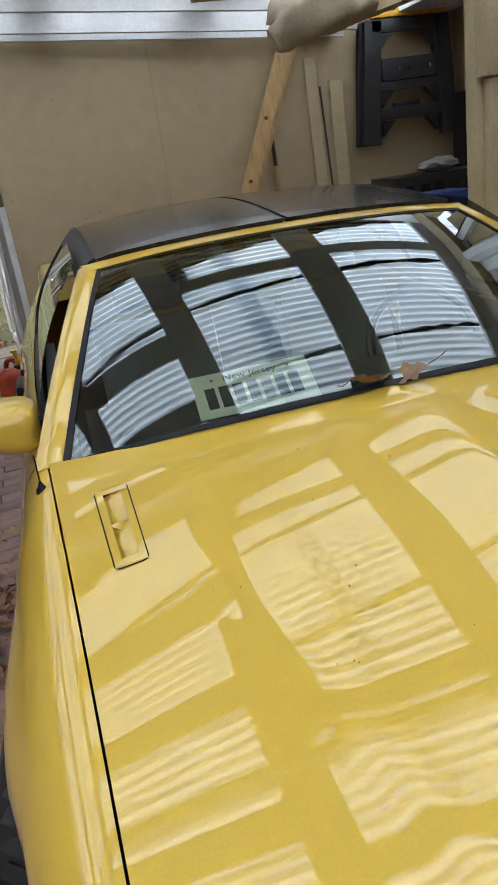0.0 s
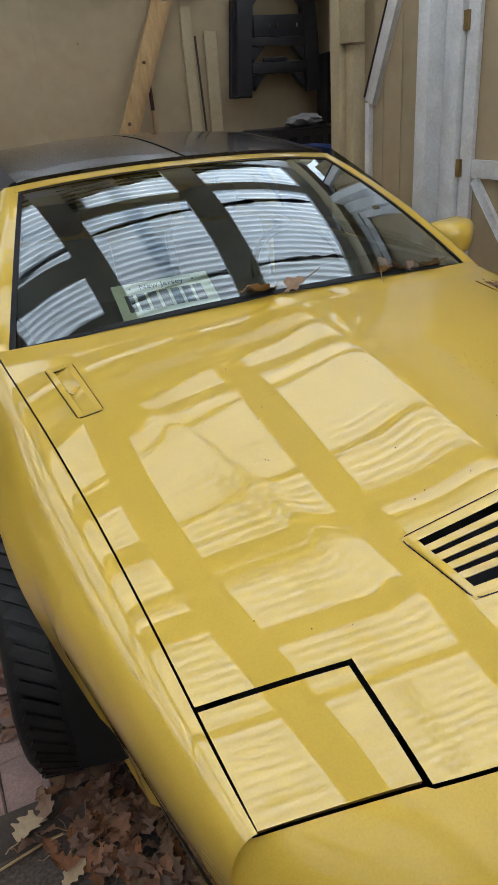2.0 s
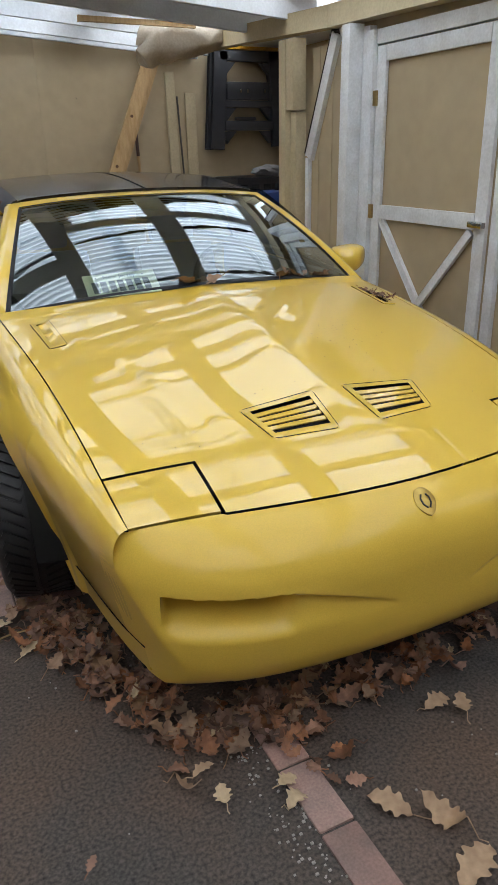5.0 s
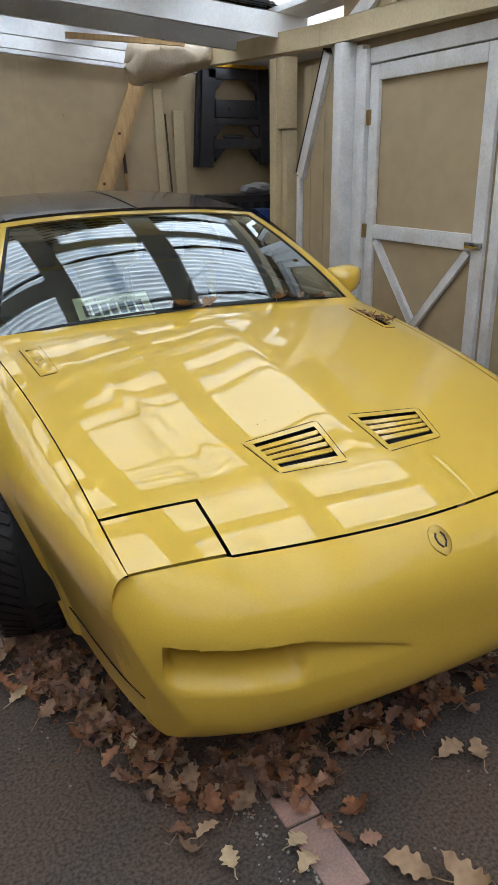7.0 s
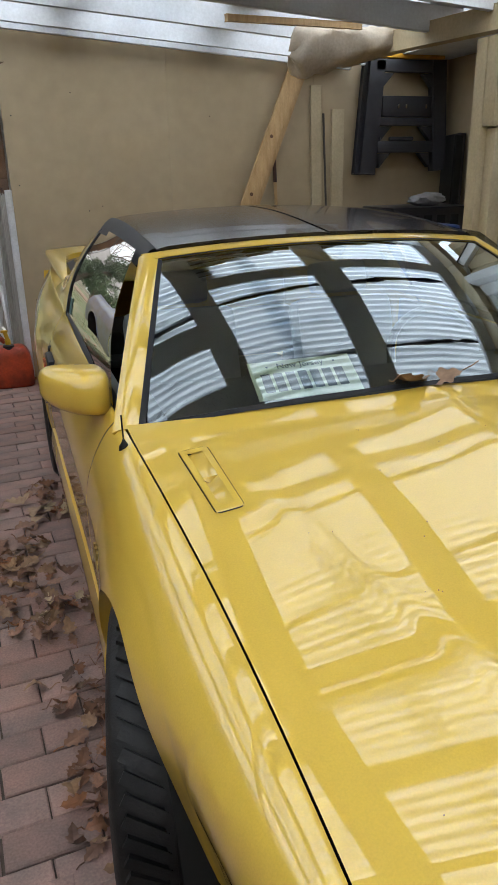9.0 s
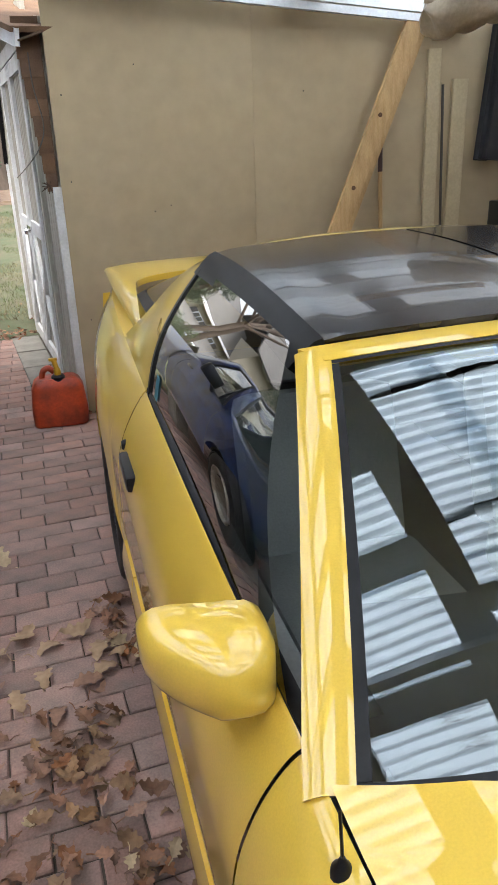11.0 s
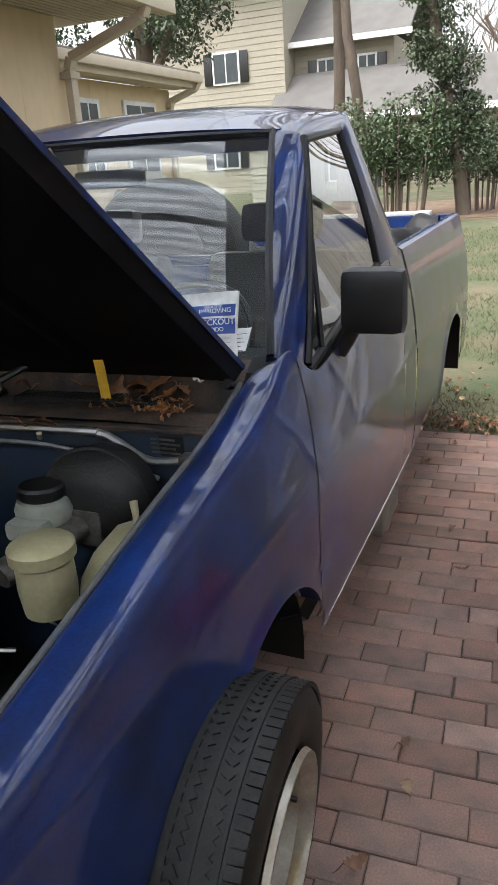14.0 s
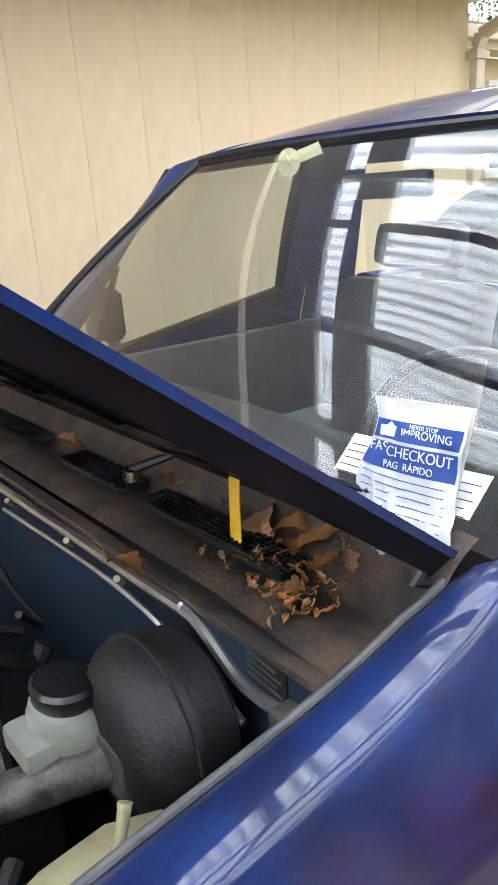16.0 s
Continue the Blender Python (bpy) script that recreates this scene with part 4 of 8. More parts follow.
for sx in (-1, 1):
    bm = grid(lambda y, t: (sx * (0.722 + (hood_xe(y) - 0.722) * t ** 2.2), y, foot_z(y) + (hood_ze(y) - foot_z(y)) * (1 - (1 - t) ** 2.2)), lin(3.70, 4.84, 24), lin(0, 1, 12))
    part("spoiler_foot", bm, YELLOW, car)
# tail
bm = grid(lambda u, z: (u * side_x(4.86 if z > 0.3 else 4.8) * (1.0 - 0.1 * max(0, z - 0.6)), 4.862 + 0.06 * (1 - u * u) - 0.05 * abs(z - 0.55), z), lin(-1, 1, 21), lin(0.26, 0.93, 14))
part("rear_bumper", bm, YELLOW_BUMPER, car)

# side glass, belt trim, mirrors, handles, skirts
for sx in (-1, 1):
    def sg(u, v):
        # u 0 front to 1 rear, v 0 belt to 1 roof rail
        fb, ft = Vector((0.792, 1.80, 0.915)), Vector((0.620, 2.32, 1.270))
        rb, rt = Vector((0.792, 3.075, 0.950)), Vector((0.610, 3.150, 1.285))
        b = fb.lerp(rb, u)
        t = ft.lerp(rt, u)
        p = b.lerp(t, v)
        p.x += 0.034 * math.sin(math.pi * v)
        p.z += 0.006 * math.sin(math.pi * u) * v
        return Vector((sx * p.x, p.y, p.z))
    pane = part("door_glass", grid(sg, lin(0, 1, 20), lin(0, 1, 12)), GLASS_DARK, car)
    pane.visible_shadow = False
    if sx < 0:
        st_ = part("window_sticker", grid(lambda u, v: sg(u, v) + Vector((-0.003, 0, 0)), lin(0.885, 0.925, 3), lin(0.06, 0.24, 4)), mat("blue_sticker", (0.03, 0.17, 0.22), 0.5), car, "small blue rectangular window sticker")
    bm = grid(lambda y, w: (sx * (0.782 + 0.020 * w + (hood_xe(y) - 0.805)), y, hood_ze(y) + 0.012 - 0.014 * w * w), lin(1.76, 3.09, 30), lin(0, 1, 4))
    part("belt_moulding", thicken(bm, 0.01), BLACK_TRIM, car)
    bm = bmesh.new()
    grid(lambda v, w: sg(1.0, v) + Vector((sx * 0.006, 0.018 * w, 0)), lin(-0.02, 1.0, 14), lin(-0.6, 0.6, 3), bm)
    part("window_seal", thicken(bm, 0.008), BLACK_TRIM, car)
    # mirror
    mir = part("door_mirror", bmesh.new(), YELLOW, car)
    bm = bmesh.new()
    bmesh.ops.create_uvsphere(bm, u_segments=28, v_segments=18, radius=1)
    for v in bm.verts:
        x, y, z = v.co
        k = (abs(x) ** 4.2 + abs(y) ** 2.6 + abs(z) ** 4.2) ** (-1 / 3.6)
        x, y, z = x * k, y * k, z * k
        o = sx * x
        yy = y if y < 0 else min(y, 0.30)
        lift = 0.012 * o
        hgt = 0.062 - 0.012 * max(o, 0) ** 2
        v.co = Vector((sx * 0.880 + 0.092 * x, 1.900 + (0.105 - 0.035 * max(o, 0)) * yy + 0.03 * max(o, 0), 0.948 + lift * 0.6 + hgt * z - (0.012 * o if z < 0 else 0.0) * -1))
    old = mir.data
    bm.transform(world_of(mir).inverted())
    bm.to_mesh(old)
    bm.free()
    smooth(old, 60)
    part("mirror_glass", boxbm((sx * 0.882 - 0.078, 1.930, 0.905), (sx * 0.882 + 0.078, 1.933, 0.988), 0.001), CHROME, mir)
    part("mirror_foot", boxbm((sx * 0.82 - 0.04, 1.875, 0.895), (sx * 0.82 + 0.04, 1.945, 0.945), 0.012), BLACK_TRIM, mir)
    # lock, handle
    xs = side_x(3.09)
    bm = lathe([(0.002, 0.012), (0.012, 0.012), (0.016, 0.006), (0.018, -0.03)] if sx > 0 else [(0.002, -0.012), (0.012, -0.012), (0.016, -0.006), (0.018, 0.03)], (sx * 0.878, 3.055, 0.808), "x", 16)
    part("door_lock", bm, BLACK_TRIM, car)
    bm = boxbm((sx * 0.888 - 0.018, 2.81, 0.766), (sx * 0.888 + 0.018, 3.005, 0.812), 0.013)
    hd = part("door_handle", bm, BLACK_TRIM, car)
    part("handle_recess", boxbm((sx * 0.868 - 0.01, 2.80, 0.764), (sx * 0.868 + 0.01, 3.015, 0.816), 0.006), BLACK_GAP, hd)
    # side skirt in two lengths
    for ya, yb in ((1.50, 2.975), (2.985, 3.22)):
        bm = grid(lambda y, q: (sx * (side_x(y) + 0.012 * math.sin(q * math.pi)), y, 0.40 - 0.17 * q), lin(ya, yb, 24), lin(0, 1, 8))
        part("side_skirt", thicken(bm, 0.025), YELLOW, car)
    bm = grid(lambda y, q: (sx * (side_x(y) - 0.04), y, 0.40 - 0.16 * q), lin(4.03, 4.25, 8), lin(0, 1, 5))
    part("rear_skirt", thicken(bm, 0.02), YELLOW, car)
    bm = bmesh.new()
    for k in range(3):
        tube([(sx * 0.9, 1.50 - 0.02 * k, 0.61), (sx * 0.902, 1.52 - 0.02 * k, 0.64), (sx * 0.9, 1.51 - 0.025 * k, 0.67)], 0.004, 6, bm)
    part("fender_badge", bm, mat("gold_badge", (0.30, 0.20, 0.05), 0.35, 0.5), car)


def wheel(name, centre, sx, parent, turn=0.0):
    """Road wheel: treaded tyre and silver rim with a dark centre."""
    root = part(name, bmesh.new(), TYRE, parent)
    m = Matrix.Translation(centre) @ Matrix.Rotation(radians(turn), 4, "Z")
    w = 0.122
    prof = [(0.215, -w * 0.86), (0.235, -w * 0.96), (0.27, -w), (0.300, -w * 0.97), (0.318, -w * 0.86), (0.322, -w * 0.62), (0.321, 0), (0.322, w * 0.62), (0.318, w * 0.86), (0.300, w * 0.97), (0.27, w), (0.235, w * 0.96), (0.215, w * 0.86)]
    bm = lathe(prof, (0, 0, 0), "x", 64)
    me = root.data
    bm.transform(world_of(root).inverted() @ m)
    bm.to_mesh(me)
    bm.free()
    smooth(me, 50)
    bm = bmesh.new()
    for k in range(56):
        a = 2 * math.pi * k / 56
        for s in (-1, 1):
            q = Matrix.Rotation(a, 4, "X") @ Matrix.Translation((s * 0.055, 0.010 * s, 0.328)) @ Matrix.Rotation(s * 0.5, 4, "Z")
            addbox(bm, (-0.042, -0.0115, -0.006), (0.042, 0.0115, 0.005), 0, q)
    for off in (-0.012, 0.012):
        lathe([(0.32, off - 0.008), (0.332, off - 0.008), (0.332, off + 0.008), (0.32, off + 0.008)], (0, 0, 0), "x", 64, bm)
    bm.transform(m)
    part("tread", bm, TYRE, root, flat=True)
    o = sx
    bm = lathe([(0.222, o * 0.100), (0.208, o * 0.108), (0.200, o * 0.098), (0.192, o * 0.05), (0.185, o * 0.02)], (0, 0, 0), "x", 48)
    bm.transform(m)
    part("rim", bm, SILVER, root)
    for k in range(5):
        bm = bmesh.new()
        addbox(bm, (o * 0.055 - 0.012, -0.045, 0.03), (o * 0.055 + 0.012, 0.045, 0.19), 0.006, Matrix.Rotation(2 * math.pi * k / 5, 4, "X"))
        bm.transform(m)
        part("spoke", bm, SILVER, root)
    bm = lathe([(0.19, o * 0.02), (0.07, o * 0.03), (0.05, o * 0.075), (0.001, o * 0.08)], (0, 0, 0), "x", 40)
    bm.transform(m)
    part("hub", bm, DARK_PLASTIC, root)
    return root


for sx in (-1, 1):
    wheel("front_wheel", (sx * 0.80, FRONT_Y + 0.06, WHEEL_R + 0.006), sx, car, -11)
    wheel("rear_wheel", (sx * 0.795, REAR_Y, WHEEL_R), sx, car)

# aerial stub
bm = lathe([(0.014, 0), (0.013, 0.012), (0.006, 0.022), (0.003, 0.03)], (-0.800, 1.585, 0.866), "z", 14, cap=True)
an = part("aerial_base", bm, BLACK_TRIM, car)
part("aerial_mast", tube([(-0.800, 1.585, 0.895), (-0.800, 1.595, 0.955)], 0.002, 6), BLACK_TRIM, an)

# cabin: dash, seats, wheel
DASH = mat("charcoal_dash", (0.02, 0.02, 0.021), 0.7, 0.0, (0.035, 0.033, 0.03), 20, 0.5, 200)
SEAT = mat("grey_cloth_seat", (0.26, 0.27, 0.265), 0.9, 0.0, (0.33, 0.33, 0.32), 8, 0.5, 160, bump=0.3)
bm = grid(lambda x, t: (x, 1.60 + 0.40 * t + 0.06 * (abs(x) / 0.7) ** 2, 0.905 + 0.01 * math.sin(t * 3) - (0.25 * max(t - 0.85, 0) / 0.15)), lin(-0.68, 0.68, 20), lin(0, 1, 14))
part("dashboard", bm, DASH, car)
box("cabin_floor", (-0.72, 1.7, 0.28), (0.72, 4.3, 0.34), DASH, 0.01, car)
INNER = mat("grey_door_card", (0.16, 0.165, 0.165), 0.7, 0.0, (0.22, 0.22, 0.21), 6, 0.5, 120)
box("inner_door", (-0.775, 1.8, 0.3), (-0.735, 3.1, 0.90), INNER, 0.01, car)
box("inner_door", (0.735, 1.8, 0.3), (0.775, 3.1, 0.90), INNER, 0.01, car)
box("firewall", (-0.7, 1.66, 0.3), (0.7, 1.70, 0.88), DASH, 0.01, car)
box("cargo_floor", (-0.68, 3.35, 0.62), (0.68, 4.5, 0.66), DASH, 0.01, car)
for sx in (-1, 1):
    bm = boxbm((sx * 0.36 - 0.24, 2.25, 0.36), (sx * 0.36 + 0.24, 2.78, 0.54), 0.05)
    seat = part("bucket_seat", bm, SEAT, car)
    q = Matrix.Translation((sx * 0.36, 2.80, 0.48)) @ Matrix.Rotation(radians(-18), 4, "X")
    part("seat_back", boxbm((-0.23, -0.06, 0), (0.23, 0.07, 0.50), 0.05, q), SEAT, seat)
    part("headrest", boxbm((-0.13, -0.045, 0.52), (0.13, 0.045, 0.66), 0.035, q), SEAT, seat)
bm = bmesh.new()
c = Vector((0.36, 2.12, 0.86))
ring = [c + Matrix.Rotation(radians(62), 3, "X") @ Vector((0.18 * math.cos(a), 0.18 * math.sin(a), 0)) for a in lin(0, 2 * math.pi, 33)]
tube(ring, 0.014, 8, bm, cap=False)
part("steering_wheel", bm, DARK_PLASTIC, car)

# the body sits a little off the line of its nose: ease the cabin and far flank over
for ob in car.children_recursive:
    if ob.type == "MESH":
        for v in ob.data.vertices:
            y = v.co.y + 2.4
            sh = 0.042 * min(max((y - 0.35) / 1.3, 0), 1)
            v.co.x += sh * max(v.co.x + 0.8, 0) / 0.8

# plate lying against the screen on the dash
PLATE = mat("cream_number_plate", (0.82, 0.84, 0.60), 0.4, 0.0, (0.78, 0.82, 0.50), 8, 0.5, 120)
INK = mat("dark_plate_ink", (0.03, 0.04, 0.035), 0.5)
pa, pb, pc = Vector((-0.412, 1.690, 0.917)), Vector((-0.112, 1.668, 0.925)), Vector((-0.395, 1.815, 0.985))
ex = (pb - pa).normalized()
ey = (pc - pa)
ey = (ey - ex * ey.dot(ex)).normalized()
ez_ = ex.cross(ey)
pm = Matrix(((ex.x, ey.x, ez_.x, pa.x), (ex.y, ey.y, ez_.y, pa.y), (ex.z, ey.z, ez_.z, pa.z), (0, 0, 0, 1))) @ Matrix.Translation((0, 0, -0.004))
plate = thing("number_plate", tuple(pa), "cream and green embossed licence plate lying on the dashboard", "licence plate")
part("plate_sheet", boxbm((0, 0, -0.001), (0.305, 0.152, 0.001), 0.0008, pm), PLATE, plate)
bm = bmesh.new()
x = 0.028
for k in range(7):
    addbox(bm, (x, 0.028, 0.001), (x + 0.026, 0.100, 0.0022), 0, pm)
    x += 0.036
part("plate_characters", bm, INK, plate)
lettering("New Jersey", 0.030, pm @ Matrix.Translation((0.152, 0.128, 0.0012)), INK, plate, "plate_heading")
for x in (0.05, 0.25):
    part("plate_bolt", boxbm((x, 0.125, 0.001), (x + 0.006, 0.131, 0.002), 0, pm), INK, plate)

# ---- the blue pickup, hood propped open, standing on a block ----
truck = thing("pickup_truck", (-2.78, 6.0, 0), "dark blue compact pickup with its hood open, raised on blocks", "pickup truck")
TX = -2.78
NAVY_UNDER = mat("black_hood_underside", (0.004, 0.004, 0.007), 0.5, 0.0, (0.009, 0.009, 0.012), 6, 0.6, 120, spec=0.15)
GRIME = mat("engine_grime", (0.0055, 0.0055, 0.006), 0.6, 0.0, (0.014, 0.012, 0.011), 14, 0.8, 150, bump=0.5)
COWL = mat("dusty_cowl_steel", (0.020, 0.017, 0.015), 0.7, 0.0, (0.085, 0.052, 0.034), 14, 1.0, 140, bump=0.5, grit=0.7)
ALLOY = mat("corroded_alloy", (0.14, 0.135, 0.12), 0.6, 0.6, (0.04, 0.035, 0.03), 25, 1.0, 150, bump=0.6)
POLY = mat("yellowed_poly_tank", (0.31, 0.285, 0.17), 0.45, 0.0, (0.21, 0.18, 0.10), 9, 0.6, 90)
STEELPIPE = mat("steel_pipe", (0.45, 0.45, 0.44), 0.35, 0.9, (0.25, 0.23, 0.2), 20, 0.5, 90)

tr_top = curve([3.5, 4.05, 4.4, 4.7, 4.85, 5.05, 5.12, 5.20, 6.12, 6.64], [0.955, 1.065, 1.132, 1.182, 1.22, 1.288, 1.225, 1.196, 1.352, 1.372])
TF_Y, TF_Z, TF_R = 4.70, 0.33, 0.40
TR_Y = 7.72


def tr_bottom(y, sill=0.36):
    b = sill + 0.035 * max(y - 5.1, 0)
    for c, zc, r in ((TF_Y, TF_Z, TF_R), (TR_Y, 0.42, 0.42)):
        d = r * r - (y - c) ** 2
        if d > 0:
            b = max(b, zc + math.sqrt(d))
    return b


def tr_half(z):
    """Half-width of the flank at a height."""
    return 0.878 - 0.294 * max(z - 0.85, 0) ** 2 - 0.20 * max(0.6 - z, 0) ** 1.4 + 0.004 * math.exp(-((z - 0.93) / 0.012) ** 2)


def tr_side(y, s, sx=1, top=None):
    """Flank: s 0 at the belt, 1 at the sill."""
    zt = top(y) if top else tr_top(y)
    zb = tr_bottom(y)
    z = zt + (zb - zt) * s
    x = tr_half(z)
    flare = max(0, 1 - abs(math.hypot(y - TF_Y, z - TF_Z) - TF_R) / 0.05) if abs(y - TF_Y) < 0.6 else 0
    flare2 = max(0, 1 - abs(math.hypot(y - TR_Y, z - 0.42) - 0.42) / 0.06) if abs(y - TR_Y) < 0.6 else 0
    taper = 0.05 * max(4.1 - y, 0) ** 2
    d = (zt - z) / 0.045
    if d < 1 and y < 5.1:
        x -= 0.026 * (1 - math.sqrt(max(1 - (1 - d) ** 2, 0))) * min(1, (5.1 - y) / 0.15)
    return Vector((TX + sx * (x + 0.010 * flare + 0.012 * flare2 - taper), y, z))


BED_TOP, BED_END = 1.362, 8.42


for sx in (-1, 1):
    ss = [q ** 1.6 for q in lin(0, 1, 40)]
    bm = grid(lambda y, s: tr_side(y, s, sx), lin(3.55, 5.062, 60), ss)
    # rolled top edge of the fender towards the bay
    def crown(y, t):
        w = 0.072 * min(1, (5.06 - y) / 0.10)
        return tr_side(y, 0, sx) + Vector((-sx * w * t, 0, 0.007 * math.sin(t * math.pi * 0.8) - 0.010 * t ** 6 - 0.22 * max(y - 4.84, 0) * t))
    grid(crown, lin(3.55, 5.055, 50), lin(0, 1, 10), bm)
    grid(lambda y, t: crown(y, 1) + Vector((-sx * 0.012 * t, 0, -0.05 * t ** 2)), lin(3.55, 4.98, 40), lin(0, 1, 4), bm)
    grid(lambda y, t: tr_side(y, 1, sx) + Vector((-sx * 0.06 * t, 0, 0.004)), lin(4.16, 5.04, 30), [0, 1], bm)
    bmesh.ops.remove_doubles(bm, verts=bm.verts, dist=0.0008)
    fen = part("front_fender", bm, BLUE, truck, "scratched oxidised blue fender", angle=60)
    part("bay_weatherstrip", tube([crown(y, 1) + Vector((-sx * 0.006, 0, 0.002)) for y in lin(3.6, 4.93, 30)], 0.0065, 8), mat("grey_weatherstrip", (0.06, 0.068, 0.08), 0.6, 0.0, (0.12, 0.11, 0.10), 20, 0.8, 120), fen)
    bm = grid(lambda y, s: tr_side(y, s, sx), lin(5.070, 6.285, 40), ss)
    dr = part("door", bm, BLUE, truck)
    bm = grid(lambda y, s: tr_side(y, s, sx), lin(6.292, 6.535, 12), ss)
    part("cab_corner", bm, BLUE, truck)
    bm = grid(lambda y, s: tr_side(y, s, sx, lambda q: BED_TOP), lin(6.57, BED_END, 70), ss)
    grid(lambda y, t: tr_side(y, 0, sx, lambda q: BED_TOP) + Vector((-sx * 0.07 * t, 0, 0.012 * math.sin(t * math.pi))), lin(6.57, BED_END, 20), lin(0, 1, 5), bm)
    grid(lambda y, t: tr_side(y, 0, sx, lambda q: BED_TOP) + Vector((-sx * 0.07, 0, -0.45 * t)), lin(6.57, BED_END, 20), [0, 1], bm)
    bmesh.ops.remove_doubles(bm, verts=bm.verts, dist=0.0008)
    part("bed_side", bm, BLUE, truck)
    for yy in (5.066, 6.289):
        bm = grid(lambda s, w: tr_side(yy + w, s, sx) - Vector((sx * 0.008, 0, 0)), lin(0, 1, 24), [-0.01, 0.01])
        part("shut_line", bm, BLACK_GAP, truck)
    bm = grid(lambda y, t: Vector((TX + sx * (0.79 - 0.06 * t), y, tr_bottom(y) - 0.03 * t - 0.002)), lin(5.08, 6.62, 16), lin(0, 1, 3))
    part("sill", bm, BLUE, truck)
    bm = tube([tr_side(y, 1.0, sx) + Vector((0, 0, 0.012)) for y in lin(5.2, 6.5, 12)], 0.006, 6)
    part("sill_strip", bm, CHROME, truck)
    # pillar, door frame, glass
    off = Vector((TX, 0, 0))
    outer = sweep_smooth([(sx * x, y, z) for x, y, z in ((0.772, 5.015, 1.275), (0.692, 5.28, 1.52), (0.607, 5.56, 1.785), (0.590, 5.665, 1.850), (0.594, 5.85, 1.888), (0.600, 6.15, 1.912), (0.604, 6.32, 1.916), (0.632, 6.405, 1.860), (0.800, 6.53, 1.345))])
    inner = sweep_smooth([(sx * x, y, z) for x, y, z in ((0.820, 5.150, 1.215), (0.768, 5.37, 1.50), (0.708, 5.57, 1.770), (0.695, 5.63, 1.806), (0.680, 5.85, 1.822), (0.662, 6.07, 1.836), (0.657, 6.12, 1.832), (0.670, 6.130, 1.775), (0.797, 6.130, 1.355))])
    n_ = len(outer)

    def frame_pt(i, w):
        p = outer[int(i)].lerp(inner[int(i)], w)
        return off + p + Vector((sx * 0.016, -0.004, 0.012)) * math.sin(math.pi * w)
    part("cab_frame", thicken(grid(frame_pt, list(range(n_)), lin(0, 1, 9)), 0.022), BLUE, truck, "blue door frame with its pillars and roof rail", angle=60)

    def win(u, v):
        fb, ft = Vector((0.822, 5.165, 1.190)), Vector((0.694, 5.590, 1.795))
        rb, rt = Vector((0.793, 6.130, 1.358)), Vector((0.652, 6.125, 1.836))
        p = fb.lerp(rb, u).lerp(ft.lerp(rt, u), v)
        return off + Vector((sx * (p.x + 0.012 * math.sin(math.pi * v)), p.y, p.z))
    pane = part("door_glass", grid(win, lin(0, 1, 16), lin(0, 1, 12)), GLASS_SIDE, truck)
    pane.visible_shadow = False
    bm = bmesh.new()
    for pts in ([win(0, v) for v in lin(0.04, 1.03, 8)], [win(u, 1.02) for u in lin(0, 1, 8)], [win(1, v) for v in lin(1.03, -0.03, 8)], [win(u, 0.0) for u in lin(0.02, 1, 8)]):
        tube(pts, 0.014, 8, bm)
    part("window_rubber", bm, BLACK_TRIM, truck, kind="stuff")
    part("vent_window_bar", tube([win(0.165, 0.01), win(0.03, 0.55)], 0.011, 6), BLACK_TRIM, truck)
    # mirror on its stalk
    mx_ = TX + sx * 0.945
    bm = boxbm((mx_ - 0.100, 5.40, 1.246), (mx_ + 0.100, 5.485, 1.444), 0.036)
    mir = part("door_mirror", bm, DARK_PLASTIC, truck, "black plastic door mirror")
    part("mirror_glass", boxbm((mx_ - 0.082, 5.486, 1.27), (mx_ + 0.082, 5.489, 1.42), 0.001), CHROME, mir)
    part("mirror_stalk", tube([(mx_ - sx * 0.06, 5.44, 1.265), (mx_ - sx * 0.085, 5.44, 1.220), (TX + sx * 0.838, 5.44, 1.185)], 0.024, 10), DARK_PLASTIC, mir)
    bm = boxbm((TX + sx * 0.845 - 0.012, 6.02, 1.105), (TX + sx * 0.845 + 0.012, 6.18, 1.165), 0.008)
    hd = part("door_handle", bm, DARK_PLASTIC, truck)
    # mud flap, and a black panel added along the bed's inner side
    box("bed_liner", (TX + sx * 0.715 - 0.012, 6.62, 0.83), (TX + sx * 0.715 + 0.012, BED_END - 0.04, BED_TOP - 0.012), BLACK_TRIM, 0.006, truck)
    bm = boxbm((TX + sx * 0.72 - 0.14, 8.22, 0.37), (TX + sx * 0.72 + 0.14, 8.235, 0.82), 0.004)
    part("mud_flap", bm, TYRE, truck)
    bm = lathe([(TF_R + 0.01, sx * 0.80), (TF_R + 0.01, sx * 0.50), (0.02, sx * 0.50)], (TX, TF_Y, TF_Z), "x", 40)
    bmesh.ops.delete(bm, geom=[v for v in bm.verts if v.co.z < 0.22], context="VERTS")
    part("wheel_liner", bm, BLACK_GAP, truck)

# roof, back of cab
bm = grid(lambda u, v: Vector((TX + u * 0.600, 5.605 + 0.775 * v + 0.035 * u * u * (1 - v), 1.845 + 0.055 * (1 - abs(u) ** 2.6) * math.sin(min(0.25 + v, 1) * math.pi / 2) + 0.078 * math.sin(v * math.pi / 2))), lin(-1, 1, 31), lin(0, 1, 16))
part("roof_panel", thicken(bm, 0.025), BLUE, truck, "blue roof with faded lacquer")
bm = bmesh.new()
addbox(bm, (TX - 0.78, 6.495, 0.5), (TX + 0.78, 6.53, 1.32), 0.01)
addbox(bm, (TX - 0.62, 6.365, 1.80), (TX + 0.62, 6.40, 1.90), 0.01)
part("cab_back", bm, BLUE, truck)
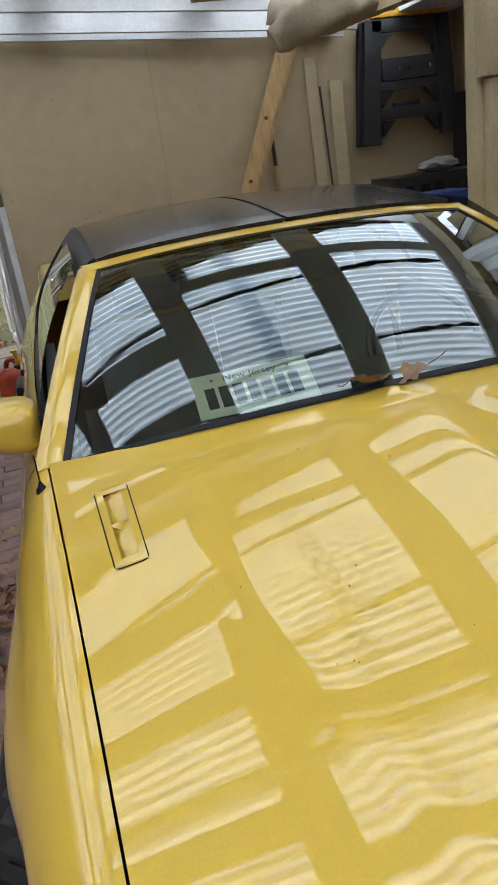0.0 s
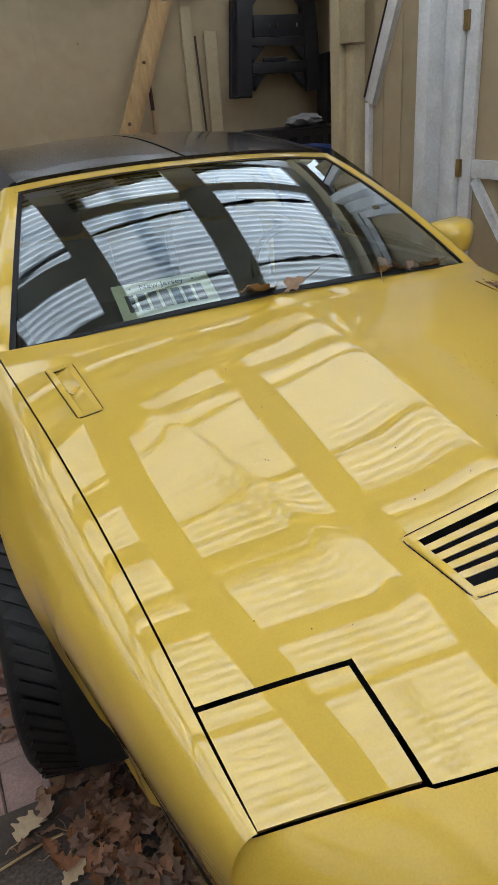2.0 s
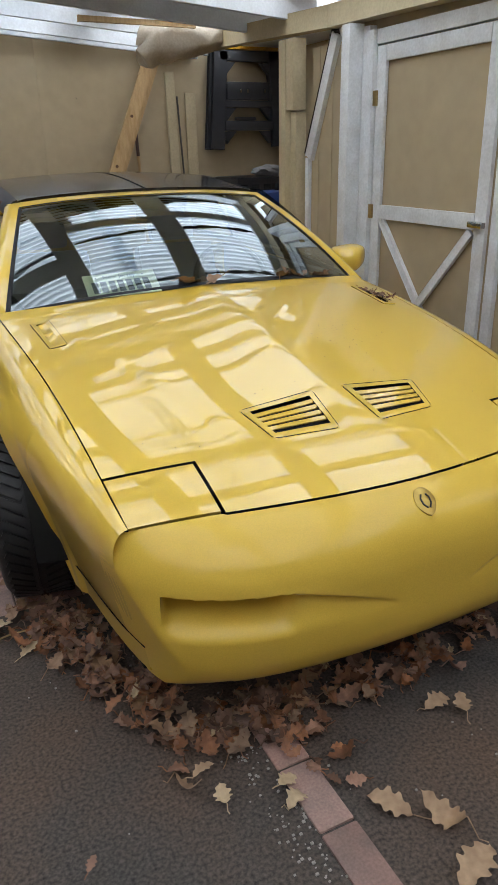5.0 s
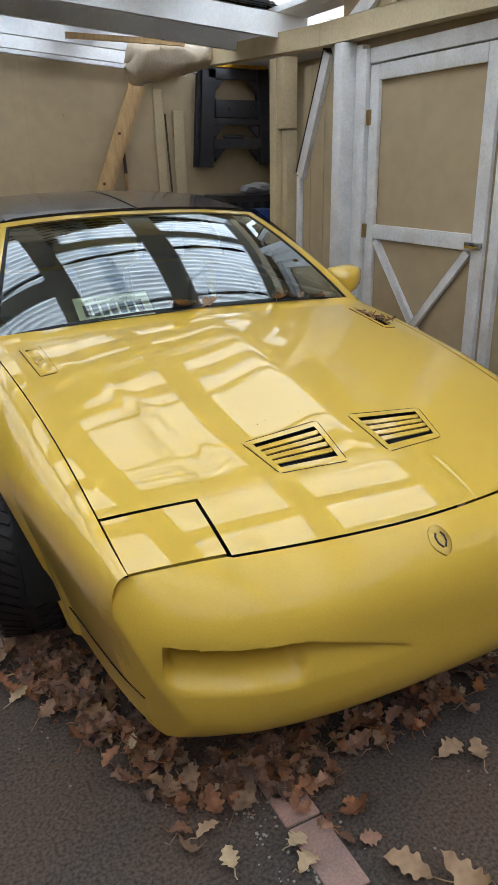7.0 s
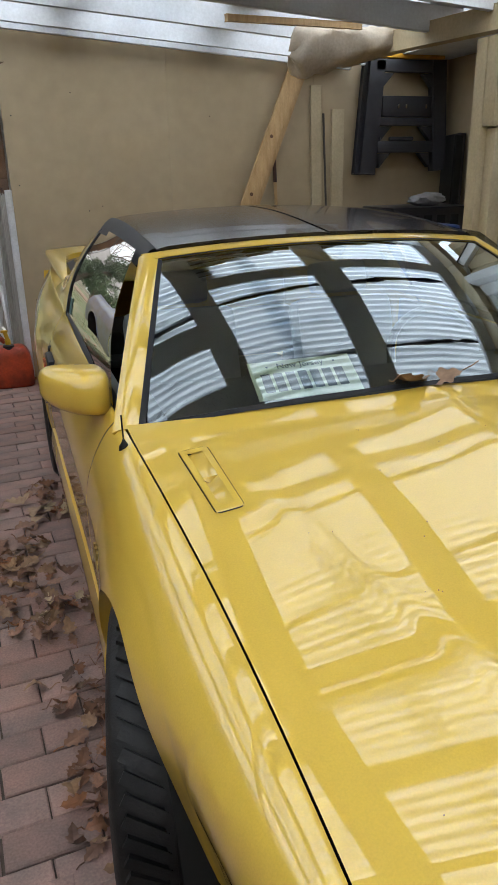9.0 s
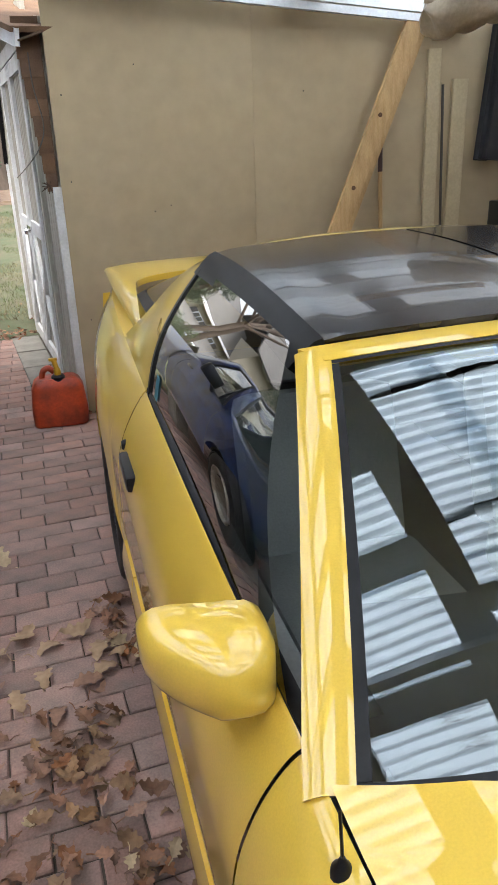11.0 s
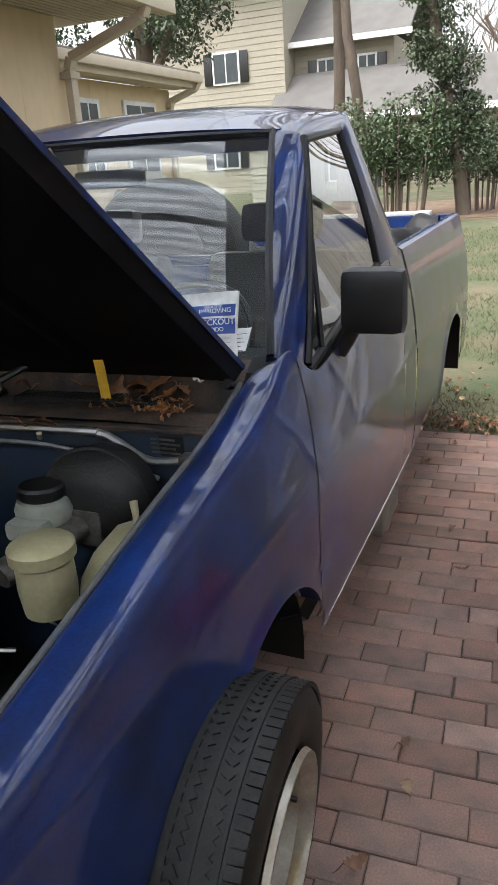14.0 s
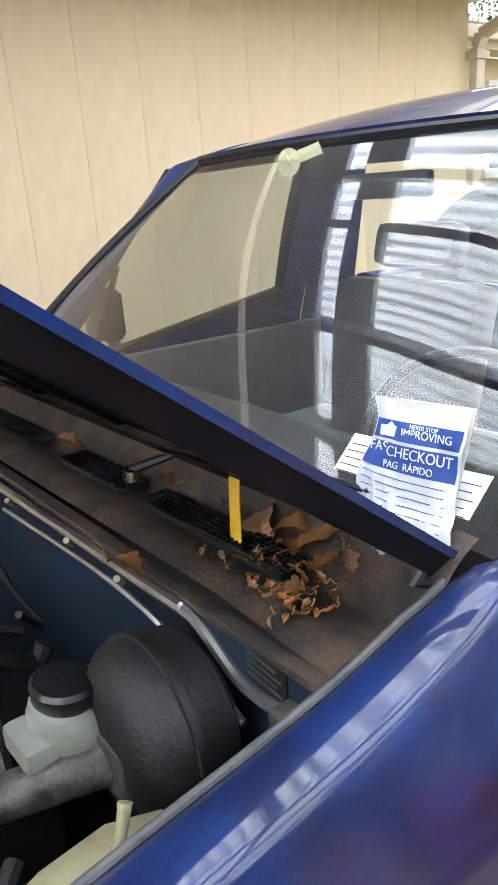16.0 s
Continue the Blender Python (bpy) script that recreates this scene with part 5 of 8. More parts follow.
pane = part("rear_window", grid(lambda x, z: (TX + x * (1 - 0.2 * z), 6.515 - 0.26 * z, 1.31 + z), lin(-0.70, 0.70, 6), lin(0, 0.50, 4)), GLASS_CLEAR, truck)
pane.visible_shadow = False


def tws(u, v, out=0.0):
    """Windscreen, u -1..1, v 0 cowl to 1 roof."""
    x = u * (0.775 + (0.575 - 0.775) * v)
    return Vector((TX + x, 4.985 + 0.035 * u * u + (0.620) * v - 0.02 * math.sin(math.pi * v), 1.275 + 0.575 * v + 0.012 * math.sin(math.pi * v) + out - 0.012 * u * u * v))


pane = part("windscreen", grid(tws, lin(-1, 1, 31), lin(0, 1, 16)), GLASS_TRUCK, truck, "dusty windscreen with wiper streaks")
pane.visible_shadow = False
bm = bmesh.new()
for pts in ([tws(u, 0.985, 0.004) for u in lin(-1, 1, 20)], [tws(-1, v, 0.004) for v in lin(0, 1, 12)], [tws(1, v, 0.004) for v in lin(0, 1, 12)]):
    tube(pts, 0.012, 6, bm)
part("windscreen_rubber", bm, BLACK_TRIM, truck)
CREAM = mat("cream_sticker", (0.72, 0.66, 0.42), 0.6)
sd = part("sticker", lathe([(0.001, 0), (0.035, 0), (0.036, -0.002)], tuple(tws(-0.28, 0.93, -0.010)), "y", 20), CREAM, truck)
part("sticker_strip", board(tws(-0.28, 0.93, -0.006), tws(-0.16, 0.975, -0.006), 0.03, 0.002), CREAM, sd)

# bed floor, tailgate, headboard, tarp
box("bed_floor", (TX - 0.78, 6.57, 0.78), (TX + 0.78, BED_END - 0.02, 0.82), BLUE, 0.004, truck)
bm = boxbm((TX - 0.79, BED_END - 0.03, 0.70), (TX + 0.79, BED_END + 0.03, BED_TOP + 0.006), 0.012)
part("tailgate", bm, BLUE, truck)
box("bed_headboard", (TX - 0.78, 6.575, 0.78), (TX + 0.78, 6.61, BED_TOP - 0.005), BLUE, 0.006, truck)
tarp = thing("tarpaulin", (TX, 7.6, 0.85), "crumpled black tarpaulin lying in the truck bed", "tarpaulin")
bm = grid(lambda x, y: (TX + x, 6.66 + y, 1.00 + 0.34 * (0.5 + 0.5 * noise.noise(Vector((x * 2.2, y * 2.2, 3)))) + 0.10 * noise.noise(Vector((x * 7, y * 7, 1))) + 0.12 * abs(x)), lin(-0.74, 0.74, 50), lin(0, 1.70, 56))
part("sheet", bm, BLACK_TRIM, tarp)
rail = thing("aluminium_rail", (TX, 8.42, 1.37), "pale aluminium rail laid across the tailgate", "rail")
part("bar", boxbm((TX - 0.79, 8.39, 1.3685), (TX + 0.62, 8.445, 1.395), 0.005), WHITE, rail)

# hood raised on its rear hinges
ca, sa = math.cos(radians(38)), math.sin(radians(38))


def thood(u, v, d=0.0):
    q = Vector((TX + u * (0.735 - 0.012 * v), 4.945 - 1.16 * v * ca, 1.272 + 1.16 * v * sa))
    return q + Vector((0, sa * d, ca * d))


bm = grid(lambda u, v: thood(u, v, 0.020 * (1 - u * u)), lin(-1, 1, 21), lin(0, 1, 16))
th = part("hood", thicken(bm, 0.012), BLUE, truck, "open hood, blue outside and black beneath")
bm = bmesh.new()
for sx in (-1, 1):
    grid(lambda v, t: thood(sx, v, -0.045 * t) + Vector((-sx * 0.02 * t, 0, 0)), lin(0, 1, 14), lin(0, 1, 3), bm)
    grid(lambda v, t: thood(sx * (0.97 - 0.13 * t), v, -0.045), lin(0, 1, 14), [0, 1], bm)
grid(lambda u, t: thood(u, 0.0 + 0.12 * t, -0.04), lin(-0.97, 0.97, 12), [0, 1], bm)
grid(lambda u, v: thood(u * 0.95, v, -0.016), lin(-1, 1, 8), lin(0.02, 0.98, 8), bm)
for a in (-0.45, 0.0, 0.45):
    grid(lambda t, v: thood(a + 0.05 * t, v, -0.034 + 0.02 * abs(t)), lin(-1, 1, 4), lin(0.05, 0.95, 8), bm)
part("hood_frame", bm, NAVY_UNDER, th)
for sx in (-1, 1):
    part("hood_hinge", tube([(TX + sx * 0.70, 4.93, 1.262), (TX + sx * 0.70, 4.90, 1.23), (TX + sx * 0.71, 4.95, 1.21)], 0.012, 8), DARK_PLASTIC, th)

# cowl with two intake grilles, firewall, wipers
bm = grid(lambda x, t: (TX + x, 4.715 + 0.275 * t, 1.185 + 0.012 * math.sin(t * 9) + 0.085 * max(t - 0.55, 0) / 0.45), lin(-0.735, 0.735, 40), lin(0, 1, 20))
cowl = part("cowl", bm, COWL, truck, "dusty steel cowl under the windscreen")
for a, b in ((-0.10, 0.12), (0.18, 0.53), (-0.55, -0.25)):
    g = part("cowl_grille", boxbm((TX + a, 4.800, 1.190), (TX + b, 4.868, 1.202), 0.002), BLACK_GAP, cowl)
    bm = bmesh.new()
    for i in range(int((b - a) / 0.011)):
        addbox(bm, (TX + a + i * 0.011, 4.801, 1.2015), (TX + a + i * 0.011 + 0.003, 4.867, 1.206))
    for j in range(6):
        addbox(bm, (TX + a, 4.803 + j * 0.012, 1.2015), (TX + b, 4.806 + j * 0.012, 1.2055))
    part("grille_mesh", bm, DARK_PLASTIC, g, kind="stuff", flat=True)
bm = boxbm((TX - 0.74, 4.70, 0.45), (TX + 0.74, 4.714, 1.172), 0.003)
fw = part("firewall", bm, mat("dark_teal_firewall", (0.006, 0.02, 0.045), 0.5, 0.0, (0.012, 0.014, 0.018), 8, 0.8, 120), truck)
part("firewall_lip", boxbm((TX - 0.735, 4.690, 1.172), (TX + 0.735, 4.716, 1.186), 0.004), COWL, fw)
lab = part("warning_label", boxbm((TX + 0.575, 4.692, 1.115), (TX + 0.675, 4.699, 1.165), 0.001), BLACK_GAP, fw)
bm = bmesh.new()
for j in range(4):
    addbox(bm, (TX + 0.583, 4.6905, 1.121 + j * 0.011), (TX + 0.667 - 0.012 * (j % 2), 4.692, 1.126 + j * 0.011))
part("label_print", bm, ALLOY, lab, kind="stuff")
for x0, x1 in ((0.12, 0.62), (-0.62, -0.10)):
    wp = part("wiper_arm", tube([(TX + x0, 4.83, 1.235), (TX + x0 + 0.05, 4.90, 1.265), (TX + x1, 4.955, 1.287)], [0.012, 0.008, 0.005], 8), DARK_PLASTIC, truck)
    part("wiper_blade", tube([(TX + x0 + 0.06, 4.95, 1.282), (TX + x1 + 0.02, 4.975, 1.297)], 0.006, 6), BLACK_TRIM, wp)
    part("wiper_pivot", lathe([(0.018, 0), (0.016, 0.02), (0.006, 0.028)], (TX + x0, 4.83, 1.215), "z", 14, cap=True), CHROME, wp)

# engine bay
box("bay_floor", (TX - 0.775, 3.6, 0.42), (TX + 0.775, 4.70, 0.47), BLACK_GAP, 0.004, truck)
for sx in (-1, 1):
    bm = grid(lambda y, t: (TX + sx * (0.765 - 0.02 * t), y, tr_top(y) - 0.04 - 0.45 * t), lin(3.6, 4.70, 16), lin(0, 1, 6))
    part("inner_fender", bm, GRIME, truck)
bm = lathe([(0.001, -0.10), (0.06, -0.10), (0.10, -0.085), (0.125, -0.05), (0.128, -0.03), (0.134, -0.028), (0.134, -0.016), (0.128, -0.014), (0.12, 0.04), (0.08, 0.065), (0.001, 0.07)], (TX + 0.505, 4.61, 1.035), "y", 40)
part("brake_booster", bm, GRIME, truck, "round black brake booster")
mc = part("master_cylinder", tube([(TX + 0.49, 4.52, 1.00), (TX + 0.42, 4.33, 0.965)], [0.034, 0.03], 14), ALLOY, truck, "corroded alloy master cylinder")
part("flange", boxbm((TX + 0.43, 4.505, 0.955), (TX + 0.55, 4.525, 1.045), 0.01), ALLOY, mc)
bm = lathe([(0.045, 0.0), (0.055, 0.02), (0.057, 0.055), (0.05, 0.075), (0.035, 0.082)], (TX + 0.426, 4.495, 0.998), "z", 20, cap=True)
addbox(bm, (TX + 0.385, 4.41, 1.0), (TX + 0.465, 4.495, 1.046), 0.015)
rs = part("fluid_reservoir", bm, mat("pale_reservoir", (0.24, 0.25, 0.215), 0.4, 0.0, (0.16, 0.15, 0.125), 10, 0.5, 60), mc)
part("cap", lathe([(0.042, 0.0), (0.046, 0.006), (0.046, 0.026), (0.04, 0.032), (0.001, 0.033)], (TX + 0.426, 4.495, 1.076), "z", 28), DARK_PLASTIC, rs)
bm = lathe([(0.05, 0.0), (0.055, 0.05), (0.054, 0.10), (0.046, 0.11)], (TX + 0.62, 4.235, 0.99), "z", 22, cap=True)
cup = part("clutch_reservoir", bm, POLY, truck)
part("cap", lathe([(0.056, 0.0), (0.062, 0.006), (0.062, 0.028), (0.055, 0.034), (0.001, 0.035)], (TX + 0.62, 4.235, 1.095), "z", 26), POLY, cup)
part("pipe", tube(sweep_smooth([(TX + 0.62, 4.235, 0.99), (TX + 0.60, 4.28, 0.93), (TX + 0.52, 4.36, 0.95)]), 0.014, 8), GRIME, cup)
bm = bmesh.new()
pts = [Vector((TX + 0.672, y + 0.015, 0.955)) for y in (4.25, 4.29, 4.35, 4.43, 4.50, 4.55)]
rings = []
for p, (w, h) in zip(pts, ((0.015, 0.03), (0.038, 0.075), (0.05, 0.10), (0.055, 0.11), (0.045, 0.09), (0.015, 0.04))):
    rings.append([bm.verts.new(p + Vector((math.copysign(abs(math.cos(a)) ** 0.6, math.cos(a)) * w, 0, math.copysign(abs(math.sin(a)) ** 0.6, math.sin(a)) * h))) for a in lin(0, 2 * math.pi * 15 / 16, 16)])
for a, b in zip(rings, rings[1:]):
    for k in range(16):
        bm.faces.new((a[k], a[(k + 1) % 16], b[(k + 1) % 16], b[k]))
bm.faces.new(rings[0])
bm.faces.new(rings[-1])
tank = part("washer_tank", bm, POLY, truck, "yellowed plastic fluid tank")
part("filler_spout", tube([(TX + 0.694, 4.437, 1.05), (TX + 0.688, 4.447, 1.085), (TX + 0.677, 4.461, 1.112)], [0.011, 0.007, 0.009], 10), POLY, tank)
# pipes and hoses
bm = tube(sweep_smooth([(TX + 0.69, 4.683, 1.116), (TX + 0.63, 4.683, 1.105), (TX + 0.572, 4.682, 1.108), (TX + 0.50, 4.676, 1.152), (TX + 0.465, 4.67, 1.168), (TX + 0.40, 4.665, 1.173), (TX - 0.1, 4.665, 1.168), (TX - 0.72, 4.67, 1.165)]), 0.010, 8)
pp = part("heater_pipe", bm, STEELPIPE, truck, "bent bright steel pipe along the firewall")
part("pipe_fitting", boxbm((TX + 0.675, 4.66, 1.098), (TX + 0.725, 4.70, 1.13), 0.006), ALLOY, pp)
bm = tube(sweep_smooth([(TX + 0.62, 4.66, 1.07), (TX + 0.50, 4.66, 1.10), (TX + 0.3, 4.66, 1.135), (TX - 0.1, 4.66, 1.12)]), 0.006, 6)
part("brake_line", bm, STEELPIPE, truck)
HOSE = mat("black_hose", (0.007, 0.007, 0.008), 0.5, 0.0, (0.018, 0.016, 0.014), 14, 0.6, 100)
random.seed(5)
for i in range(26):
    x0 = TX + random.uniform(-0.7, 0.12)
    y0 = random.uniform(3.9, 4.6)
    z0 = random.uniform(0.85, 1.08)
    pts = [(x0, y0, z0)]
    for j in range(4):
        x0 = min(x0 + random.uniform(-0.16, 0.16), TX + 0.24)
        y0 = min(max(y0 + random.uniform(-0.16, 0.16), 3.8), 4.64)
        z0 = min(max(z0 + random.uniform(-0.08, 0.08), 0.82), 1.1)
        pts.append((x0, y0, z0))
    part("hose", tube(sweep_smooth(pts), random.choice([0.004, 0.006, 0.008, 0.016]), 8), HOSE, truck)
for pts, r in (([(TX + 0.50, 4.30, 0.97), (TX + 0.56, 4.28, 0.92), (TX + 0.60, 4.33, 0.88), (TX + 0.57, 4.40, 0.86), (TX + 0.52, 4.36, 0.9)], 0.005), ([(TX + 0.42, 4.30, 0.98), (TX + 0.36, 4.26, 0.93), (TX + 0.42, 4.20, 0.88), (TX + 0.50, 4.24, 0.86)], 0.005)):
    part("brake_line", tube(sweep_smooth(pts), r, 6), STEELPIPE, truck)
bm = bmesh.new()
addbox(bm, (TX - 0.30, 3.75, 0.5), (TX + 0.22, 4.55, 0.86), 0.05)
addbox(bm, (TX - 0.22, 3.8, 0.86), (TX + 0.05, 4.5, 0.95), 0.03)
eng = part("engine_block", bm, GRIME, truck)
bm = bmesh.new()
for i in range(5):
    tube(sweep_smooth([(TX + 0.05, 3.9 + 0.13 * i, 0.94), (TX + 0.2, 3.92 + 0.13 * i, 0.97), (TX + 0.28, 3.95 + 0.12 * i, 0.86)]), 0.02, 8, bm)
part("intake_manifold", bm, ALLOY, eng, kind="stuff")
part("air_cleaner", lathe([(0.001, 0.08), (0.14, 0.08), (0.16, 0.06), (0.16, 0.0), (0.1, -0.02)], (TX - 0.25, 4.1, 1.0), "z", 32), GRIME, truck)
for i, (x, z) in enumerate(((0.18, 1.155), (0.33, 1.15), (-0.05, 1.15))):
    part("vacuum_clip", tube([(TX + x, 4.66, z), (TX + x + 0.01, 4.645, z + 0.018)], 0.006, 8), POLY, truck)
# front bumper end and lamp
bm = boxbm((TX - 0.83, 3.38, 0.42), (TX + 0.86, 3.62, 0.62), 0.04)
bp = part("front_bumper", bm, DARK_PLASTIC, truck, "black plastic bumper")
bm = boxbm((TX + 0.72, 3.50, 0.40), (TX + 0.87, 4.12, 0.60), 0.03)
part("bumper_end", bm, DARK_PLASTIC, bp)
part("side_marker", boxbm((TX + 0.815, 3.55, 0.66), (TX + 0.845, 3.72, 0.74), 0.006), mat("amber_lens", (0.5, 0.14, 0.01), 0.2), truck)
box("grille_panel", (TX - 0.78, 3.50, 0.62), (TX + 0.78, 3.56, 0.98), DARK_PLASTIC, 0.01, truck)
# cab interior
VINYL = mat("grey_vinyl", (0.06, 0.06, 0.062), 0.6, 0.0, (0.09, 0.088, 0.085), 8, 0.5, 120, bump=0.2)
box("dashboard", (TX - 0.74, 5.02, 1.02), (TX + 0.74, 5.30, 1.235), DASH, 0.03, truck)
box("cab_floor", (TX - 0.76, 4.75, 0.52), (TX + 0.76, 6.6, 0.56), DASH, 0.01, truck)
for sx in (-1, 1):
    st = part("seat", boxbm((TX + sx * 0.36 - 0.28, 5.65, 0.72), (TX + sx * 0.36 + 0.28, 6.2, 0.92), 0.05), VINYL, truck)
    q = Matrix.Translation((TX + sx * 0.36, 6.2, 0.85)) @ Matrix.Rotation(radians(-12), 4, "X")
    part("seat_back", boxbm((-0.27, -0.07, 0), (0.27, 0.07, 0.56), 0.05, q), VINYL, st)
    part("headrest", boxbm((-0.15, -0.05, 0.60), (0.15, 0.05, 0.76), 0.04, q), VINYL, st)
    box("inner_door_panel", (TX + sx * 0.765 - 0.02, 5.1, 0.55), (TX + sx * 0.765 + 0.02, 6.3, 1.22), VINYL, 0.01, truck)
c = Vector((TX + 0.36, 5.42, 1.22))
ring = [c + Matrix.Rotation(radians(60), 3, "X") @ Vector((0.19 * math.cos(a), 0.19 * math.sin(a), 0)) for a in lin(0, 2 * math.pi, 33)]
sw = part("steering_wheel", tube(ring, 0.013, 8, cap=False), DARK_PLASTIC, truck)
part("hub", boxbm(tuple(c - Vector((0.16, 0.02, 0.03))), tuple(c + Vector((0.16, 0.02, 0.03))), 0.015), DARK_PLASTIC, sw)
box("rear_view_mirror", (TX - 0.03, 5.58, 1.70), (TX + 0.19, 5.61, 1.76), DARK_PLASTIC, 0.012, truck)

# spare tyre standing in the bed behind the window
spare = thing("old_truck_tyre", (TX - 0.34, 6.9, 0.82), "used spare tyre standing in the truck bed", "tyre")
part("tyre", lathe([(0.20, -0.1), (0.30, -0.115), (0.345, -0.09), (0.355, -0.05), (0.355, 0.05), (0.345, 0.09), (0.30, 0.115), (0.20, 0.1)], (TX - 0.34, 6.90, 1.36), "y", 48), TYRE, spare)
# dark disc added to stop brightness showing through the tyre's hole
part("hub_cover", lathe([(0.21, -0.05), (0.12, -0.07), (0.001, -0.07)], (TX - 0.34, 6.90, 1.36), "y", 32), DARK_PLASTIC, spare)
stand = thing("wheel_stand", (TX - 0.34, 6.88, 0.82), "dark box under the tyre in the bed", "box")
part("crate", boxbm((TX - 0.55, 6.70, 0.82), (TX - 0.12, 7.1, 1.008), 0.01), DARK_PLASTIC, stand)

# block under the sill
blk = thing("concrete_block", (-2.13, 6.5, 0), "grey concrete block propping the truck sill", "block")
part("block", boxbm((-2.225, 6.43, 0.0), (-2.03, 6.81, 0.40), 0.008), CONCRETE, blk)
blk = thing("concrete_block", (-3.43, 6.5, 0), "grey concrete block propping the truck sill", "block")
part("block", boxbm((-3.48, 6.42, 0.0), (-3.285, 6.80, 0.395), 0.008), CONCRETE, blk)

# loose wheel leaning at the empty arch
loose = thing("spare_road_wheel", (-1.86, 4.38, 0), "pickup wheel with worn tyre and dull steel rim, leaning upright", "wheel")
m = Matrix.Translation((-1.870, 4.35, 0.364)) @ Matrix.Rotation(radians(4), 4, "Z") @ Matrix.Rotation(radians(3), 4, "Y") @ Matrix.Diagonal((1.22, 1.05, 1.05, 1))
w = 0.088
bm = lathe([(0.205, -w * 0.8), (0.23, -w * 0.96), (0.275, -w * 1.03), (0.315, -w * 0.98), (0.338, -w * 0.82), (0.345, -w * 0.5), (0.346, 0), (0.345, w * 0.5), (0.338, w * 0.82), (0.315, w * 0.98), (0.275, w * 1.03), (0.23, w * 0.96), (0.205, w * 0.8)], (0, 0, 0), "x", 72)
bm.transform(m)
ty = part("tyre", bm, TYRE, loose)
bm = bmesh.new()
for k in range(90):
    q = Matrix.Rotation(2 * math.pi * k / 90, 4, "X")
    for c, hw in ((-0.066, 0.013), (0.066, 0.013)):
        addbox(bm, (c - hw, -0.0105, 0.336), (c + hw, 0.0105, 0.347), 0, q)
    for c, ang in ((-0.025, 0.6), (0.025, -0.6)):
        addbox(bm, (-0.009, -0.0108, 0.342), (0.009, 0.0108, 0.3495), 0, q @ Matrix.Translation((c, 0, 0)) @ Matrix.Rotation(ang, 4, "Z"))
for c in (-0.041, 0.0, 0.041):
    lathe([(0.342, c - 0.006), (0.3495, c - 0.006), (0.3495, c + 0.006), (0.342, c + 0.006)], (0, 0, 0), "x", 72, bm)
bm.transform(m)
part("tread", bm, TYRE, ty, kind="stuff", flat=True)
bm = lathe([(0.215, 0.086), (0.210, 0.098), (0.200, 0.098), (0.193, 0.080), (0.178, 0.070), (0.172, -0.02), (0.160, -0.06), (0.09, -0.065), (0.05, -0.05), (0.045, -0.07), (0.001, -0.07)], (0, 0, 0), "x", 56)
bm.transform(m)
STEELRIM = mat("dull_steel_rim", (0.48, 0.46, 0.41), 0.4, 0.75, (0.24, 0.17, 0.11), 12, 0.7, 110)
rm = part("rim", bm, STEELRIM, loose)
bm = tube([(0.06, 0.0, 0.17), (0.10, 0.01, 0.155)], 0.006, 8)
addbox(bm, (0.03, -0.012, 0.150), (0.085, 0.012, 0.166), 0.003)
bm.transform(m)
part("valve", bm, BLACK_TRIM, rm)

# carrier bag lying against the screen, and papers
BAG = mat("white_plastic_bag", (0.70, 0.70, 0.68), 0.35, 0.0, (0.55, 0.53, 0.46), 12, 0.5, 60, bump=0.3)
BAGBLUE = mat("blue_bag_print", (0.03, 0.075, 0.30), 0.4)
bag = thing("shopping_bag", (-2.14, 4.95, 1.26), "crumpled white plastic store bag with blue print at the windscreen", "bag")
bo, bx_, bu = Vector((-2.258, 4.962, 1.238)), Vector((0.172, 0.005, 0.014)), Vector((0.006, 0.050, 0.195))


def bagp(u, v, d=0.0):
    p = bo + bx_ * u + bu * v
    n = bx_.cross(bu).normalized()
    puff = 0.030 * math.sin(math.pi * min(max(u, 0.0), 1)) * (1.0 - 0.75 * v) + 0.007 * noise.noise(Vector((u * 5, v * 5, 2))) + 0.026 * max(0.46 - v, 0) * (noise.noise(Vector((u * 9, v * 7, 5))) + abs(noise.noise(Vector((u * 16, v * 12, 8)))))
    w = 0.010 * math.sin(v * 9 + 1)
    return p + n * (puff + d + 0.008) + bx_.normalized() * w * (1 - u) + Vector((0.018 * (1 - v) ** 3 * u, 0, -0.02 * (1 - v) ** 2 * u))


bm = grid(lambda u, v: bagp(u, v), lin(0, 1, 44), lin(-0.08, 1.0, 48))
grid(lambda u, v: bo + bx_ * u + bu * v - bx_.cross(bu).normalized() * 0.002, lin(0, 1, 8), lin(-0.08, 1.0, 8), bm)
part("sack", bm, BAG, bag)
bm = grid(lambda u, v: bagp(u, v, 0.0012), lin(0.02, 0.98, 20), lin(0.70, 0.84, 8))
part("print_band", bm, BAGBLUE, bag)
bm = grid(lambda u, v: bagp(u, v, 0.0012), lin(0.02, 0.98, 20), lin(0.49, 0.675, 8))
part("print_patch", bm, BAGBLUE, bag)
e1 = bx_.normalized()
e3 = bx_.cross(bu).normalized()
e2 = e3.cross(e1)


def on_bag(u, v, d):
    p = bagp(u, v, d)
    return Matrix(((e1.x, e2.x, e3.x, p.x), (e1.y, e2.y, e3.y, p.y), (e1.z, e2.z, e3.z, p.z), (0, 0, 0, 1)))


WHITEINK = mat("white_print", (0.8, 0.8, 0.8), 0.5)
lettering("IMPROVING", 0.017, on_bag(0.66, 0.765, 0.005), WHITEINK, bag, "print_word")
lettering("NEVER STOP", 0.009, on_bag(0.62, 0.815, 0.005), WHITEINK, bag, "print_word")
lettering("CHECKOUT", 0.022, on_bag(0.67, 0.625, 0.006), WHITEINK, bag, "print_word")
